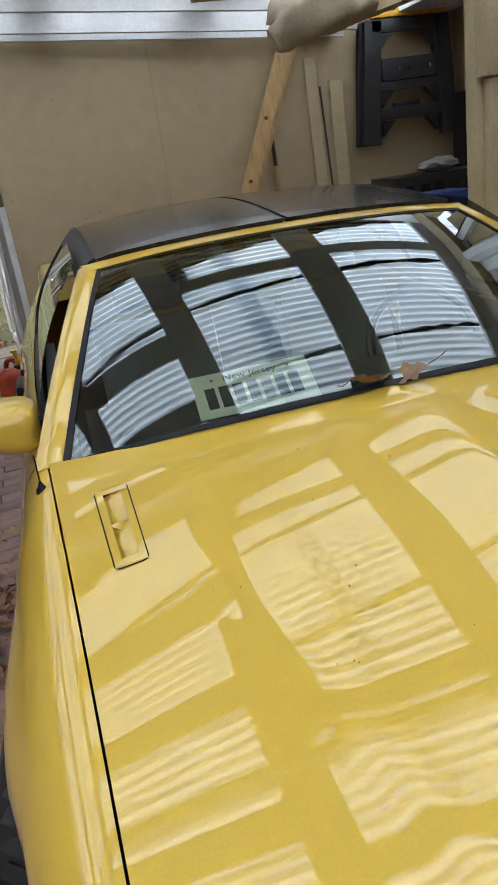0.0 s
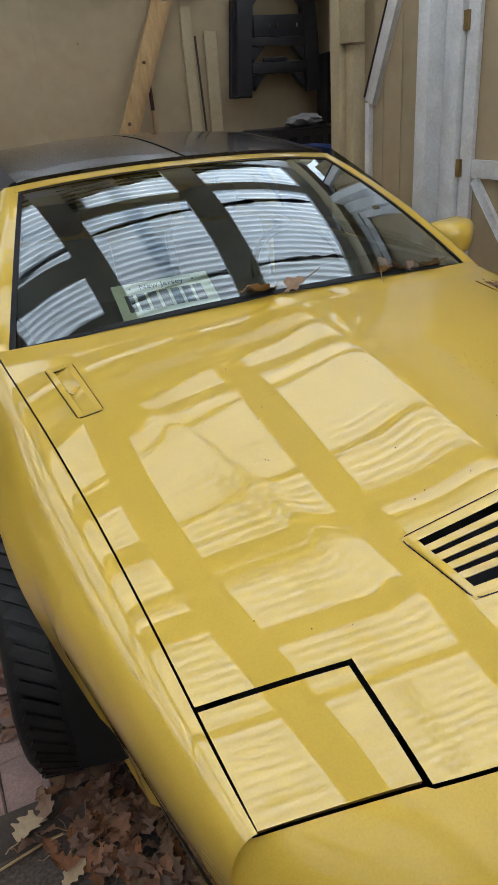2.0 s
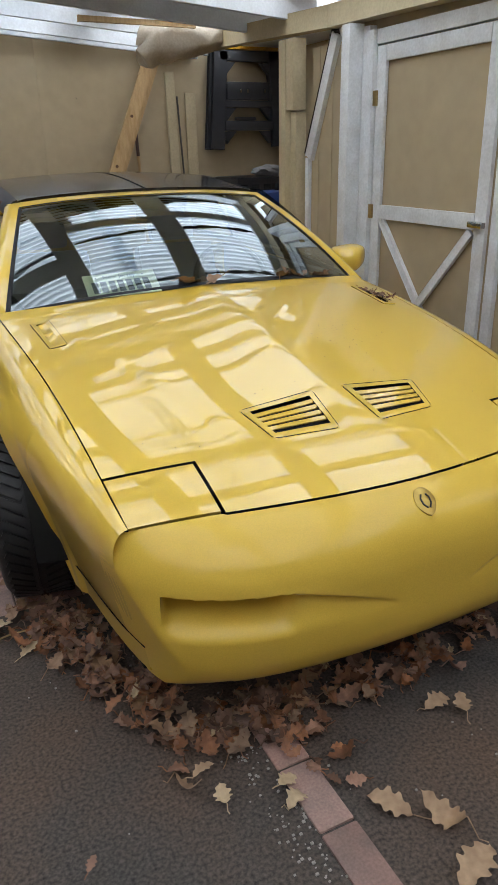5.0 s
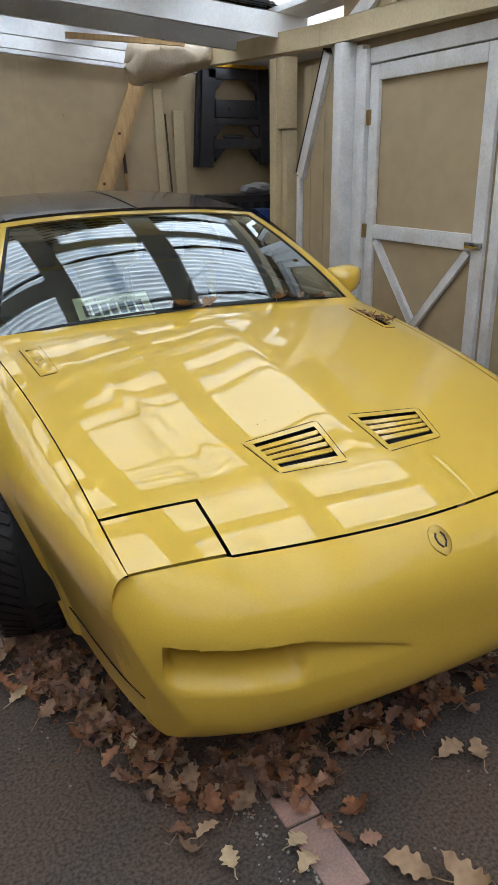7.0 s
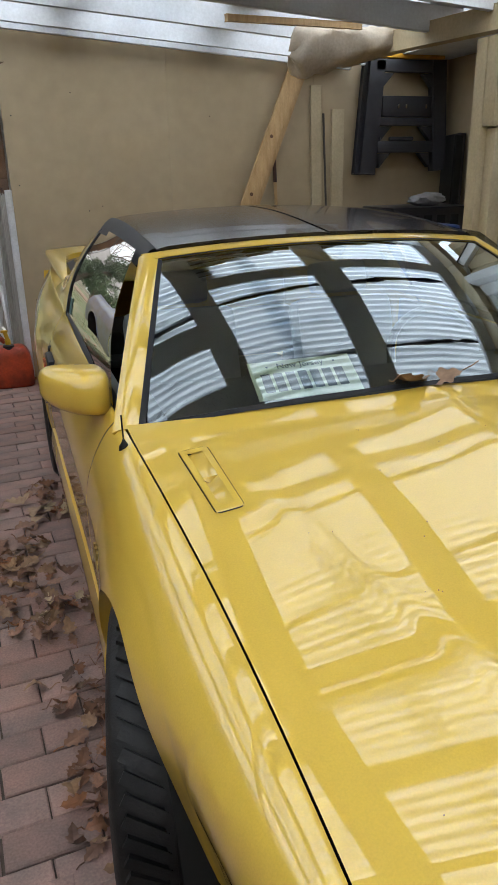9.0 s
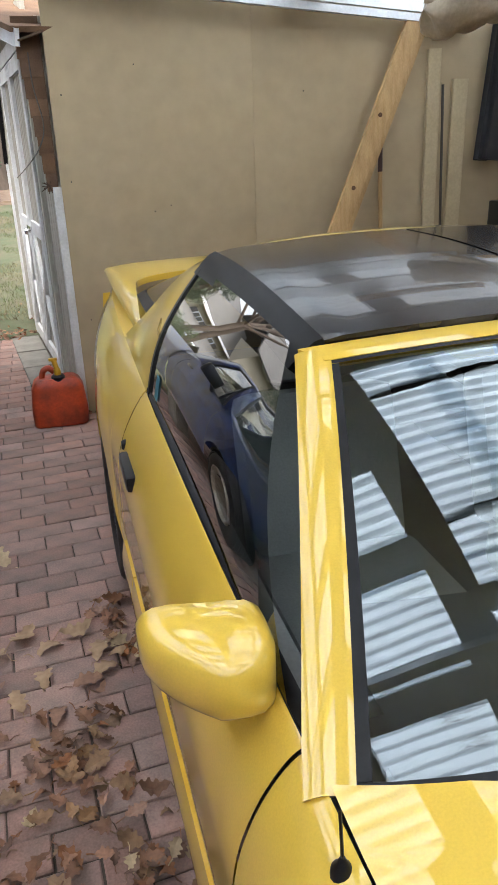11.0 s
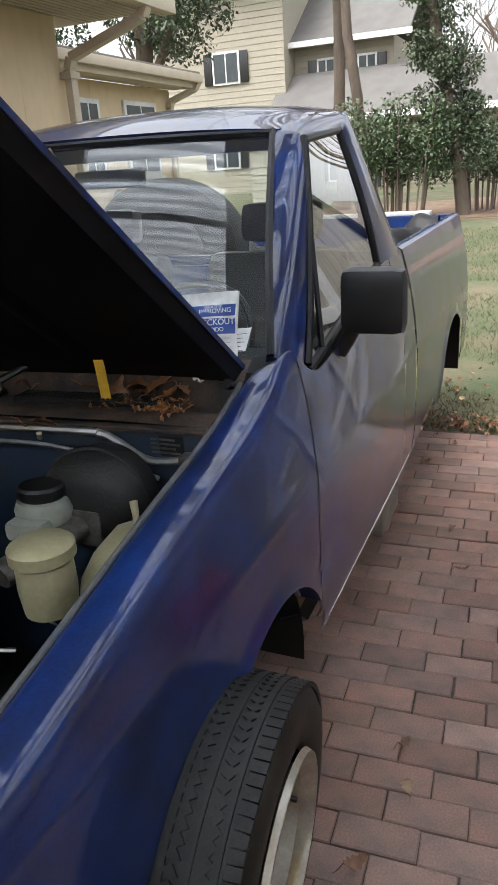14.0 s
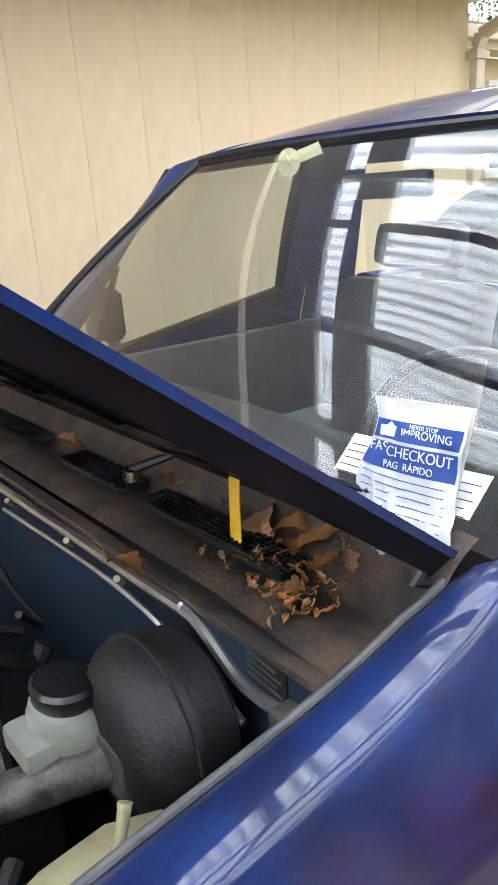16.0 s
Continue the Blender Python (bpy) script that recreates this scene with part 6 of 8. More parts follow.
lettering("FAS", 0.022, on_bag(0.16, 0.635, 0.004), WHITEINK, bag, "print_word")
lettering("PAG  RÁPIDO", 0.015, on_bag(0.60, 0.535, 0.006), WHITEINK, bag, "print_word")
bm = bmesh.new()
mm = on_bag(0.24, 0.77, 0.004)
vs = [bm.verts.new(mm @ Vector(p)) for p in ((-0.02, -0.01, 0), (0.02, -0.01, 0), (0.02, 0.006, 0), (0.008, 0.006, 0), (0, 0.013, 0), (-0.008, 0.006, 0), (-0.02, 0.006, 0))]
bm.faces.new(vs)
part("print_emblem", bm, WHITEINK, bag)
bm = bmesh.new()
for j in range(8):
    tube([bagp(u, 0.44 - 0.055 * j, 0.001) for u in lin(0.08, 0.92, 8)], 0.0007, 4, bm)
part("print_lines", bm, BAGBLUE, bag, kind="stuff")
paper = thing("paper_sheet", (-2.2, 5.0, 1.3), "printed white paper slip lying under the bag", "paper")
part("sheet", thicken(grid(lambda u, v: Vector((-2.335 + 0.275 * u, 4.985 + 0.05 * v, 1.296 + 0.05 * v + 0.004 * math.sin(u * 7))), lin(0, 1, 10), lin(0, 1, 4)), 0.001), WHITE, paper)
bm = bmesh.new()
for j in range(5):
    for a_, b_ in ((0.03, 0.24), (0.80, 0.97)):
        tube([Vector((-2.335 + 0.275 * q, 4.983 + 0.009 * j, 1.2985 + 0.009 * j + 0.004 * math.sin(q * 7))) for q in lin(a_, b_ - 0.03 * (j % 2), 5)], 0.0008, 4, bm)
part("print_lines", bm, BLACK_TRIM, paper, kind="stuff")
strap = thing("yellow_strap", (-2.4, 4.82, 1.21), "short yellow webbing strap hanging from the hood", "strap")
bm = grid(lambda t, w: Vector((-2.415 + 0.03 * w + 0.035 * t, 4.84 - 0.03 * t, 1.305 - 0.105 * t + 0.012 * math.sin(t * 5))), lin(0, 1, 12), lin(-0.5, 0.5, 3))
part("webbing", thicken(bm, 0.002), mat("yellow_webbing", (0.62, 0.36, 0.02), 0.7), strap)


# the cab and bed stand a little wider on the far side
for root in (truck, tarp, rail, spare, stand):
    base = world_of(root).translation.x
    for ob in root.children_recursive:
        if ob.type == "MESH":
            for v in ob.data.vertices:
                far_ = min(max((-2.3 - v.co.x - base) / 1.33, 0), 1)
                v.co.x -= 0.25 * far_
                v.co.y -= 0.12 * far_

# loose lamp housing from the truck's front, standing on the bricks
lh = thing("lamp_housing", (-1.8, 3.36, 0), "glossy black plastic corner housing with a red lens, standing on bricks", "lamp housing")
GLOSSBLACK = mat("gloss_black_plastic", (0.008, 0.008, 0.009), 0.15, 0.0, (0.02, 0.02, 0.02), 8, 0.5, 90)
part("shell", boxbm((-2.02, 3.26, 0.0), (-1.66, 3.46, 0.50), 0.035), GLOSSBLACK, lh)
part("top_lip", boxbm((-2.03, 3.25, 0.503), (-1.64, 3.47, 0.545), 0.012), GLOSSBLACK, lh)
part("lens", boxbm((-1.98, 3.248, 0.30), (-1.73, 3.258, 0.47), 0.004), mat("red_lens", (0.32, 0.012, 0.012), 0.2), lh)
part("bracket", boxbm((-1.655, 3.30, 0.12), (-1.625, 3.42, 0.43), 0.008), GLOSSBLACK, lh)

# ---- garden shed beyond the back wall, turned a few degrees ----
SO, SD, SN = Vector((-0.93, 5.77, 0)), Vector((-0.117, 0.993, 0)), Vector((-0.993, -0.117, 0))


def sbox(name, s0, s1, z0, z1, out0, out1, material, parent, bevel=0.003, **k):
    """A box on the shed's door wall: along it, up it and out from it."""
    m = Matrix(((SD.x, SN.x, 0, SO.x), (SD.y, SN.y, 0, SO.y), (0, 0, 1, 0), (0, 0, 0, 1)))
    return part(name, boxbm((s0, out0, z0), (s1, out1, z1), bevel, m), material, parent, **k)


def son(s, z, out):
    return SO + SD * s + SN * out + Vector((0, 0, z))


shed = tagged(new("wall_garden_shed"), kind="structure", label="weathered grey grooved siding of the garden shed")
s = 0.0
while s < 3.0:
    if s < 0.60 or s > 2.16:
        sbox("siding_board", s + 0.002, s + 0.098, 0.06, 2.3, -0.03, 0.0, GREYSIDING, shed)
    s += 0.1
sbox("siding_board", 0.6, 2.2, 2.24, 2.5, -0.03, 0.0, GREYSIDING, shed)
sbox("wall_core", -0.05, 3.05, 0.0, 2.3, -0.10, -0.035, GREYSIDING, shed)
sbox("corner_board", -0.085, -0.045, 0.02, 1.41, -0.02, 0.022, WHITE, shed)
sbox("corner_board", 3.0, 3.06, 0.02, 1.55, -0.03, 0.02, WHITE, shed)
part("rake_board", board(son(3.03, 1.52, 0.02), son(2.7, 2.35, 0.02), 0.06, 0.03, (0, 1, 0)), BLACK_TRIM, shed)
d2 = tagged(new("door_2"), kind="structure", label="weathered shed double door with white cross braces, closed")
for a, b in ((0.62, 1.42), (1.43, 2.15)):
    x = a + 0.01
    while x < b - 0.02:
        sbox("plank", x, min(x + 0.096, b - 0.01), 0.09, 2.2, 0.0, 0.018, GREYSIDING, d2)
        x += 0.1
    sbox("stile", a, a + 0.075, 0.09, 2.2, 0.019, 0.045, WHITE, d2)
    sbox("stile", b - 0.075, b, 0.09, 2.2, 0.019, 0.045, WHITE, d2)
    for z in (0.09, 1.03, 2.11):
        sbox("rail", a + 0.078, b - 0.078, z, z + 0.09, 0.019, 0.043, WHITE, d2)
    part("brace", board(son(a + 0.09, 0.19, 0.03), son(b - 0.09, 1.02, 0.03), 0.06, 0.02), WHITE, d2)
    part("brace", board(son(b - 0.09, 0.19, 0.033), son(a + 0.09, 1.02, 0.033), 0.06, 0.02), WHITE, d2)
    part("shadow_gap", board(son(a + 0.02, 2.205, 0.02), son(b - 0.02, 2.205, 0.02), 0.012, 0.03), BLACK_GAP, d2)
sbox("frame", 0.50, 0.60, 0.06, 2.3, 0.0, 0.03, GREYSIDING, d2)
sbox("lintel", 0.55, 2.2, 2.22, 2.31, 0.005, 0.04, WHITE, d2)
bm = lathe([(0.001, 0.05), (0.022, 0.045), (0.026, 0.03), (0.012, 0.015), (0.012, 0)], (0, 0, 0), "z", 16)
bm.transform(Matrix(((SD.x, 0, SN.x, son(1.36, 0, 0.045).x), (SD.y, 0, SN.y, son(1.36, 0, 0.045).y), (0, 1, 0, 1.04), (0, 0, 0, 1))))
part("door_knob", bm, CHROME, d2)
sbox("hasp", 1.30, 1.50, 1.055, 1.075, 0.044, 0.056, CHROME, d2)
# roof edge with overhang, soffit and vent
EAVE = [(-0.12, 2.15, 0.12), (1.4, 2.55, 0.42), (3.08, 2.33, 0.03)]
for (a, za, oa), (b, zb, ob_) in zip(EAVE, EAVE[1:]):
    part("fascia", board(son(a, za + 0.03, oa), son(b, zb + 0.03, ob_), 0.085, 0.025), WHITE if a < 1 else BLACK_TRIM, shed)
    part("soffit", thicken(grid(lambda t, o: son(a + (b - a) * t, za + (zb - za) * t + 0.02 + 0.05 * (1 - o), (oa + (ob_ - oa) * t) * o - 0.02 * (1 - o)), lin(0, 1, 8), [0, 1]), 0.01), mat("brown_soffit", (0.13, 0.085, 0.055), 0.8), shed)
    part("roof_slope", thicken(grid(lambda t, o: son(a + (b - a) * t, za + (zb - za) * t + 0.085, (oa + (ob_ - oa) * t + 0.03) if o else -2.3), lin(0, 1, 4), [0, 1]), 0.03), SHINGLE, shed)
sbox("gable_vent", 0.30, 0.48, 2.14, 2.26, 0.002, 0.012, DARK_PLASTIC, shed)
# strip of brown shingles at the corner
for i in range(9):
    z = 1.40 + 0.10 * i
    w = 0.045 + 0.010 * i
    part("shingle", boxbm((-0.935 - w, 5.745 - 0.004 * (i % 2), z - 0.012), (-0.915, 5.763, z + 0.098), 0.003), SHINGLE, shed)
wire = thing("loose_wire", (-1.0, 5.75, 1.6), "thin loose grey cable hanging across the shed door", "cable")
part("cable", tube(sweep_smooth([(-0.99, 5.735, 2.12), (-0.985, 5.735, 1.95), (-0.955, 5.74, 1.75), (-1.0, 5.72, 1.62), son(0.9, 1.50, 0.07), son(1.7, 1.42, 0.06)]), 0.004, 6), mat("grey_cable", (0.12, 0.11, 0.1), 0.6), wire)
nest = thing("dead_leaf_tuft", (-0.96, 5.74, 1.40), "tuft of dead stems caught at the shed corner", "debris")
bm = bmesh.new()
random.seed(3)
for i in range(14):
    p = Vector((-0.965, 5.74, 1.42))
    tube([p, p + Vector((random.uniform(-0.05, 0.02), random.uniform(-0.03, 0.01), random.uniform(-0.05, 0.03)))], 0.003, 4, bm)
part("stem", bm, mat("dead_stem", (0.10, 0.06, 0.04), 0.9), nest)
SLAB = mat("grey_slab", (0.25, 0.235, 0.21), 0.85, 0.0, (0.15, 0.14, 0.12), 6, 0.8, 150, bump=0.4)
# stepping slabs before the door
for i, (a, b) in enumerate(((0.15, 0.66), (0.67, 1.16), (1.17, 1.68), (1.69, 2.24))):
    sl_ = thing("paving_slab", tuple(son((a + b) / 2, 0, 0.2)), "square grey concrete slab laid beside the bricks", "paving slab", "slabs at the shed door")
    sbox("slab", a, b, -0.05, 0.008 + 0.003 * (i % 2), 0.03, 0.27, SLAB, sl_, 0.006)

# ---- fuel can ----
can = thing("fuel_can", (-1.08, 5.56, 0), "scuffed red plastic fuel can with a yellow spout", "fuel can")
RED = mat("red_poly", (0.50, 0.06, 0.016), 0.45, 0.0, (0.14, 0.02, 0.01), 9, 0.95, 60, bump=0.25, bscale=30)
bm = bmesh.new()
rings = []
for z, sxx, syy, dx in ((0.0, 0.142, 0.088, 0), (0.012, 0.150, 0.095, 0), (0.10, 0.152, 0.096, 0), (0.24, 0.140, 0.090, 0.0), (0.285, 0.122, 0.082, 0.0), (0.305, 0.100, 0.066, 0.0)):
    ring = []
    for k in range(32):
        a = 2 * math.pi * k / 32
        c, q = math.cos(a), math.sin(a)
        ring.append(bm.verts.new((-1.08 + dx + 1.14 * sxx * math.copysign(abs(c) ** 0.35, c), 5.565 + syy * math.copysign(abs(q) ** 0.35, q), z)))
    rings.append(ring)
for a, b in zip(rings, rings[1:]):
    for k in range(32):
        bm.faces.new((a[k], a[(k + 1) % 32], b[(k + 1) % 32], b[k]))
bm.faces.new(rings[0])
bm.faces.new(rings[-1])
part("can_body", bm, RED, can)
part("carry_handle", tube(sweep_smooth([(-1.17, 5.565, 0.285), (-1.155, 5.565, 0.345), (-1.12, 5.565, 0.362), (-1.09, 5.565, 0.335)]), 0.019, 10), RED, can)
part("collar", lathe([(0.038, 0), (0.042, 0.006), (0.042, 0.032), (0.034, 0.04), (0.02, 0.042)], (-1.068, 5.53, 0.285), "z", 24), BLACK_TRIM, can)
sp = part("spout", tube(sweep_smooth([(-1.068, 5.53, 0.32), (-1.07, 5.53, 0.36), (-1.078, 5.533, 0.40), (-1.085, 5.535, 0.425)]), [0.022] * 7 + [0.016] * 12, 12), mat("yellow_spout", (0.60, 0.34, 0.015), 0.4), can)
part("spout_tip", boxbm((-1.112, 5.52, 0.415), (-1.06, 5.55, 0.432), 0.006), mat("yellow_spout", (0.60, 0.34, 0.015), 0.4), sp)

# ---- things against the back wall ----
pl = thing("timber_plank", (0.65, 5.4, 0), "long pale pine plank leaning across the back wall", "plank")
part("plank", board((0.22, 5.25, 0.0), (1.33, 5.60, 2.36), 0.10, 0.04, (1, 0, 0)), PINE, pl)
part("plank_edge", board((0.30, 5.30, 0.01), (1.40, 5.625, 2.34), 0.045, 0.04, (1, 0, 0)), PINE, pl)
for z, x in ((1.34, 0.845), (1.75, 1.035), (1.05, 0.71)):
    part("knot", lathe([(0.014, 0), (0.012, -0.002), (0.001, -0.002)], (x, 5.25 + 0.35 * z / 2.36 - 0.021, z), "y", 12), mat("wood_knot", (0.12, 0.055, 0.02), 0.7), pl)
po = thing("tool_pole", (1.12, 5.6, 0), "slim wooden pole with dark brown top, leaning upright", "pole")
part("shaft", tube([(1.16, 5.58, 0.0), (1.11, 5.62, 1.42)], 0.014, 10), PINE, po)
part("grip", tube([(1.11, 5.62, 1.42), (1.10, 5.63, 1.75)], 0.015, 10), mat("dark_brown_grip", (0.06, 0.022, 0.015), 0.5), po)
for x0, x1, w, mt, lb in ((1.50, 1.46, 0.085, BEIGE_TRIM, "beige painted board standing against the back wall"), (1.66, 1.655, 0.10, BEIGE_TRIM, "beige painted board standing against the back wall")):
    bd_ = thing("wall_board", (x0, 5.62, 0), lb, "board")
    part("board", board((x0, 5.635, 0.0), (x1, 5.645, 2.12 if w < 0.09 else 1.95), w, 0.025, (1, 0, 0)), mt, bd_)
rd = thing("metal_rod", (1.58, 5.6, 0), "thin dark rod leaning on the wall boards", "rod")
part("rod", tube([(1.60, 5.58, 0.0), (1.515, 5.61, 1.92)], 0.009, 8), mat("dark_rod", (0.06, 0.05, 0.04), 0.6), rd)

# plastic folding sawhorse hung on the wall
BLACKPL = mat("black_moulded_plastic", (0.020, 0.021, 0.026), 0.45, 0.0, (0.04, 0.04, 0.045), 10, 0.5, 120, bump=0.15)
st = thing("folding_sawhorse", (2.2, 5.6, 1.47), "black plastic folding sawhorse with yellow top hung on the wall", "sawhorse")
yo = 5.52
X0, X1, Z0, Z1 = 1.80, 2.58, 1.47, 2.31


def leg(bm, xa, xb, za, zb, w, dy=0.0):
    return board((xa, yo + dy, za), (xb, yo + dy, zb), w, 0.06, (1, 0, 0), 0.008, bm)


part("leg_frame", leg(bmesh.new(), X0 + 0.06, X0 + 0.12, Z0, Z1 - 0.02, 0.115), BLACKPL, st)
part("leg_frame", leg(bmesh.new(), X1 - 0.06, X1 - 0.12, Z0 + 0.02, Z1 - 0.02, 0.115), BLACKPL, st)
part("rear_leg", leg(bmesh.new(), X0 + 0.005, X0 + 0.07, Z0, Z1 - 0.02, 0.05, 0.06), BLACKPL, st)
part("rear_leg", leg(bmesh.new(), X1 - 0.01, X1 - 0.07, Z0 + 0.02, Z1 - 0.02, 0.05, 0.06), BLACKPL, st)
part("top_rail", boxbm((X0 + 0.10, yo - 0.03, Z1 - 0.10), (X1 - 0.10, yo + 0.03, Z1 - 0.01), 0.01), BLACKPL, st)
part("tool_tray", boxbm((X0 + 0.17, yo - 0.035, Z1 - 0.42), (X1 - 0.17, yo + 0.03, Z1 - 0.27), 0.008), BLACKPL, st)
part("middle_rail", boxbm((X0 + 0.15, yo - 0.03, Z1 - 0.485), (X1 - 0.15, yo + 0.03, Z1 - 0.425), 0.008), BLACKPL, st)
part("lower_shelf", boxbm((X0 + 0.14, yo - 0.04, Z1 - 0.685), (X1 - 0.14, yo + 0.03, Z1 - 0.60), 0.008), BLACKPL, st)
part("lower_curve", boxbm((X0 + 0.26, yo - 0.01, Z1 - 0.60), (X1 - 0.30, yo + 0.03, Z1 - 0.565), 0.016), BLACKPL, st)
for sx, xx in ((1, X0 + 0.16), (-1, X1 - 0.16)):
    for zc in (Z1 - 0.11, Z1 - 0.49, Z1 - 0.69):
        bm = bmesh.new()
        vs = [bm.verts.new((xx, yo + yy, zc)) for yy in (-0.028, 0.028)] + [bm.verts.new((xx + sx * 0.10, yo + yy, zc)) for yy in (-0.028, 0.028)] + [bm.verts.new((xx, yo + yy, zc - 0.11)) for yy in (-0.028, 0.028)]
        bm.faces.new((vs[0], vs[2], vs[4]))
        bm.faces.new((vs[1], vs[3], vs[5]))
        bm.faces.new((vs[2], vs[3], vs[5], vs[4]))
        part("gusset", bm, BLACKPL, st)
part("yellow_top", boxbm((X0 + 0.10, yo - 0.045, Z1 - 0.005), (X1 - 0.08, yo + 0.045, Z1 + 0.045), 0.01), mat("yellow_sawhorse_top", (0.62, 0.33, 0.02), 0.45, 0.0, (0.35, 0.16, 0.02), 14, 0.7, 100), st)
for xx in (0.30, 0.37, 0.55):
    part("rivet", boxbm((X0 + xx, yo - 0.040, Z1 - 0.36), (X0 + xx + 0.015, yo - 0.035, Z1 - 0.33), 0.002), CHROME, st)
part("wall_hook", boxbm((2.15, yo + 0.04, Z1 - 0.06), (2.22, WALL_Y, Z1 - 0.03), 0.004), CHROME, st)

# wrapped bundle on the rafters over the back, with a stick
film_ = thing("wrapped_bundle", (1.3, 4.5, 2.2), "bundle wrapped in dusty translucent plastic film, slung under the rafters", "bundle")
FILM = mat("dusty_plastic_film", (0.42, 0.34, 0.24), 0.4, 0.0, (0.55, 0.48, 0.38), 6, 0.7, 60, bump=0.8, bscale=18)
bm = bmesh.new()
rings = []
for t in lin(0, 1, 40):
    c = Vector((0.84 + 0.92 * t, 4.60 + 0.05 * t, 2.170 + 0.125 * t))
    rz = (0.145 - 0.10 * t) * min(1, (t / 0.06) ** 0.5 if t > 0 else 0.02)
    ry = 0.12 * min(1, (t / 0.05) ** 0.5 if t > 0 else 0.02)
    ring = []
    for k in range(28):
        a = 2 * math.pi * k / 28
        wr = 1 + 0.20 * noise.noise(Vector((t * 9, math.cos(a) * 1.6, math.sin(a) * 1.6))) + 0.08 * noise.noise(Vector((t * 30, math.cos(a) * 5, math.sin(a) * 5)))
        ring.append(bm.verts.new(c + Vector((0.02 * math.sin(a * 3 + t * 9), ry * wr * math.cos(a), rz * wr * math.sin(a) + (0.02 if math.sin(a) > 0 else 0)))))
    rings.append(ring)
for a, b in zip(rings, rings[1:]):
    for k in range(28):
        bm.faces.new((a[k], a[(k + 1) % 28], b[(k + 1) % 28], b[k]))
bm.faces.new(rings[0])
bm.faces.new(rings[-1])
part("film", bm, FILM, film_, angle=70)
sk = thing("wooden_stick", (0.6, 4.4, 2.3), "flat unpainted stick poking out over the bundle", "stick")
part("lath", board((0.33, 4.30, 2.305), (1.25, 4.48, 2.325), 0.035, 0.03, (0, 0, 1)), PINE, sk)

# clutter in the dark alcove
cr = thing("storage_crate", (2.2, 5.2, 0), "stacked dark plastic crates in the alcove", "crate")
for z in (0.0, 0.31, 0.62, 0.93):
    part("crate", boxbm((1.75, 4.85, z), (2.45, 5.35, z + 0.30), 0.015), DARK_PLASTIC, cr)
bm = bmesh.new()
for i in range(6):
    addbox(bm, (1.78 + 0.115 * i, 4.845, 0.97), (1.85 + 0.115 * i, 4.852, 1.17), 0.002)
part("crate_grille", bm, BLACK_GAP, cr, kind="stuff")
bl = thing("plastic_bag", (2.1, 5.0, 1.235), "grey crumpled plastic bag on the crates", "bag")
bm = bmesh.new()
bmesh.ops.create_icosphere(bm, subdivisions=3, radius=1)
for v in bm.verts:
    k = 1 + 0.35 * noise.noise(v.co * 2.0)
    v.co = Vector((2.16 + 0.15 * v.co.x * k, 5.05 + 0.10 * v.co.y * k, 1.275 + 0.05 * v.co.z * k))
part("sack", bm, mat("grey_bag", (0.22, 0.22, 0.22), 0.5), bl)
bb = thing("blue_tote", (1.75, 4.72, 0), "blue plastic tote standing before the crates", "tote")
part("tote", boxbm((1.62, 4.5, 0.0), (2.1, 4.82, 1.12), 0.02), mat("blue_tote_plastic", (0.02, 0.05, 0.2), 0.45), bb)
lm = thing("leaning_panel", (2.55, 5.2, 0), "dark framed panel leaning in the alcove corner", "panel")
part("panel", board((2.50, 5.3, 0.0), (2.60, 5.42, 1.75), 0.24, 0.05, (0, 1, 0)), DARK_PLASTIC, lm)
part("panel_frame", board((2.46, 5.18, 0.0), (2.565, 5.30, 1.74), 0.03, 0.06, (0, 1, 0)), BLACK_GAP, lm)

# ---- the house on the far left ----
HBEIGE = mat("cream_house_siding", (0.64, 0.515, 0.345), 0.75, 0.0, (0.58, 0.465, 0.31), 0.8, 0.25, 14, bump=0.03, stretch=(1, 1, 0.5))
HTRIM = mat("cream_trim", (0.55, 0.48, 0.38), 0.6, 0.0, (0.42, 0.36, 0.28), 6, 0.5, 60)
house = tagged(new("wall_house"), kind="structure", label="cream grooved panel siding of the house")
HX = -5.8
y = -4.0
while y < 9.58:
    box("siding_panel", (HX - 0.06, y + 0.0008, 0.0), (HX, min(y + 0.4052, 9.6), 3.14), HBEIGE, 0.0016, house)
    y += 0.406
box("wall_core", (HX - 5, -4.0, 0.0), (HX - 0.065, 9.58, 3.14), HBEIGE, 0, house)
box("soffit", (HX - 5.2, -4.4, 3.145), (HX + 0.85, 10.1, 3.17), HTRIM, 0.003, house)
for i in range(12):
    box("soffit_groove", (HX + 0.02 + 0.07 * i, -4.3, 3.138), (HX + 0.028 + 0.07 * i, 10.05, 3.144), GREYSIDING, 0, house)
box("fascia", (HX + 0.855, -4.4, 3.10), (HX + 0.88, 10.12, 3.28), HTRIM, 0.004, house)
part("house_roof", thicken(grid(lambda x, y: (HX + 0.95 - x, y, 3.30 + 0.35 * x), lin(0, 5, 3), [-4.5, 10.2]), 0.05), mat("grey_asphalt_shingles", (0.16, 0.155, 0.15), 0.9, 0.0, (0.1, 0.1, 0.1), 8, 0.6, 120, bump=0.4), house)
gut = thing("rain_gutter", (HX + 0.9, 9.6, 3.1), "cream metal gutter with a bent downspout on the house corner", "gutter")
part("trough", boxbm((HX + 0.885, -4.4, 3.10), (HX + 1.0, 10.12, 3.22), 0.015), HTRIM, gut)


def duct(pts, w, d):
    bm = bmesh.new()
    for a, b in zip(pts, pts[1:]):
        board(a, b, w, d, (0, 1, 0) if abs((Vector(b) - Vector(a)).normalized().y) < 0.7 else (0, 0, 1), 0.012, bm)
    return bm


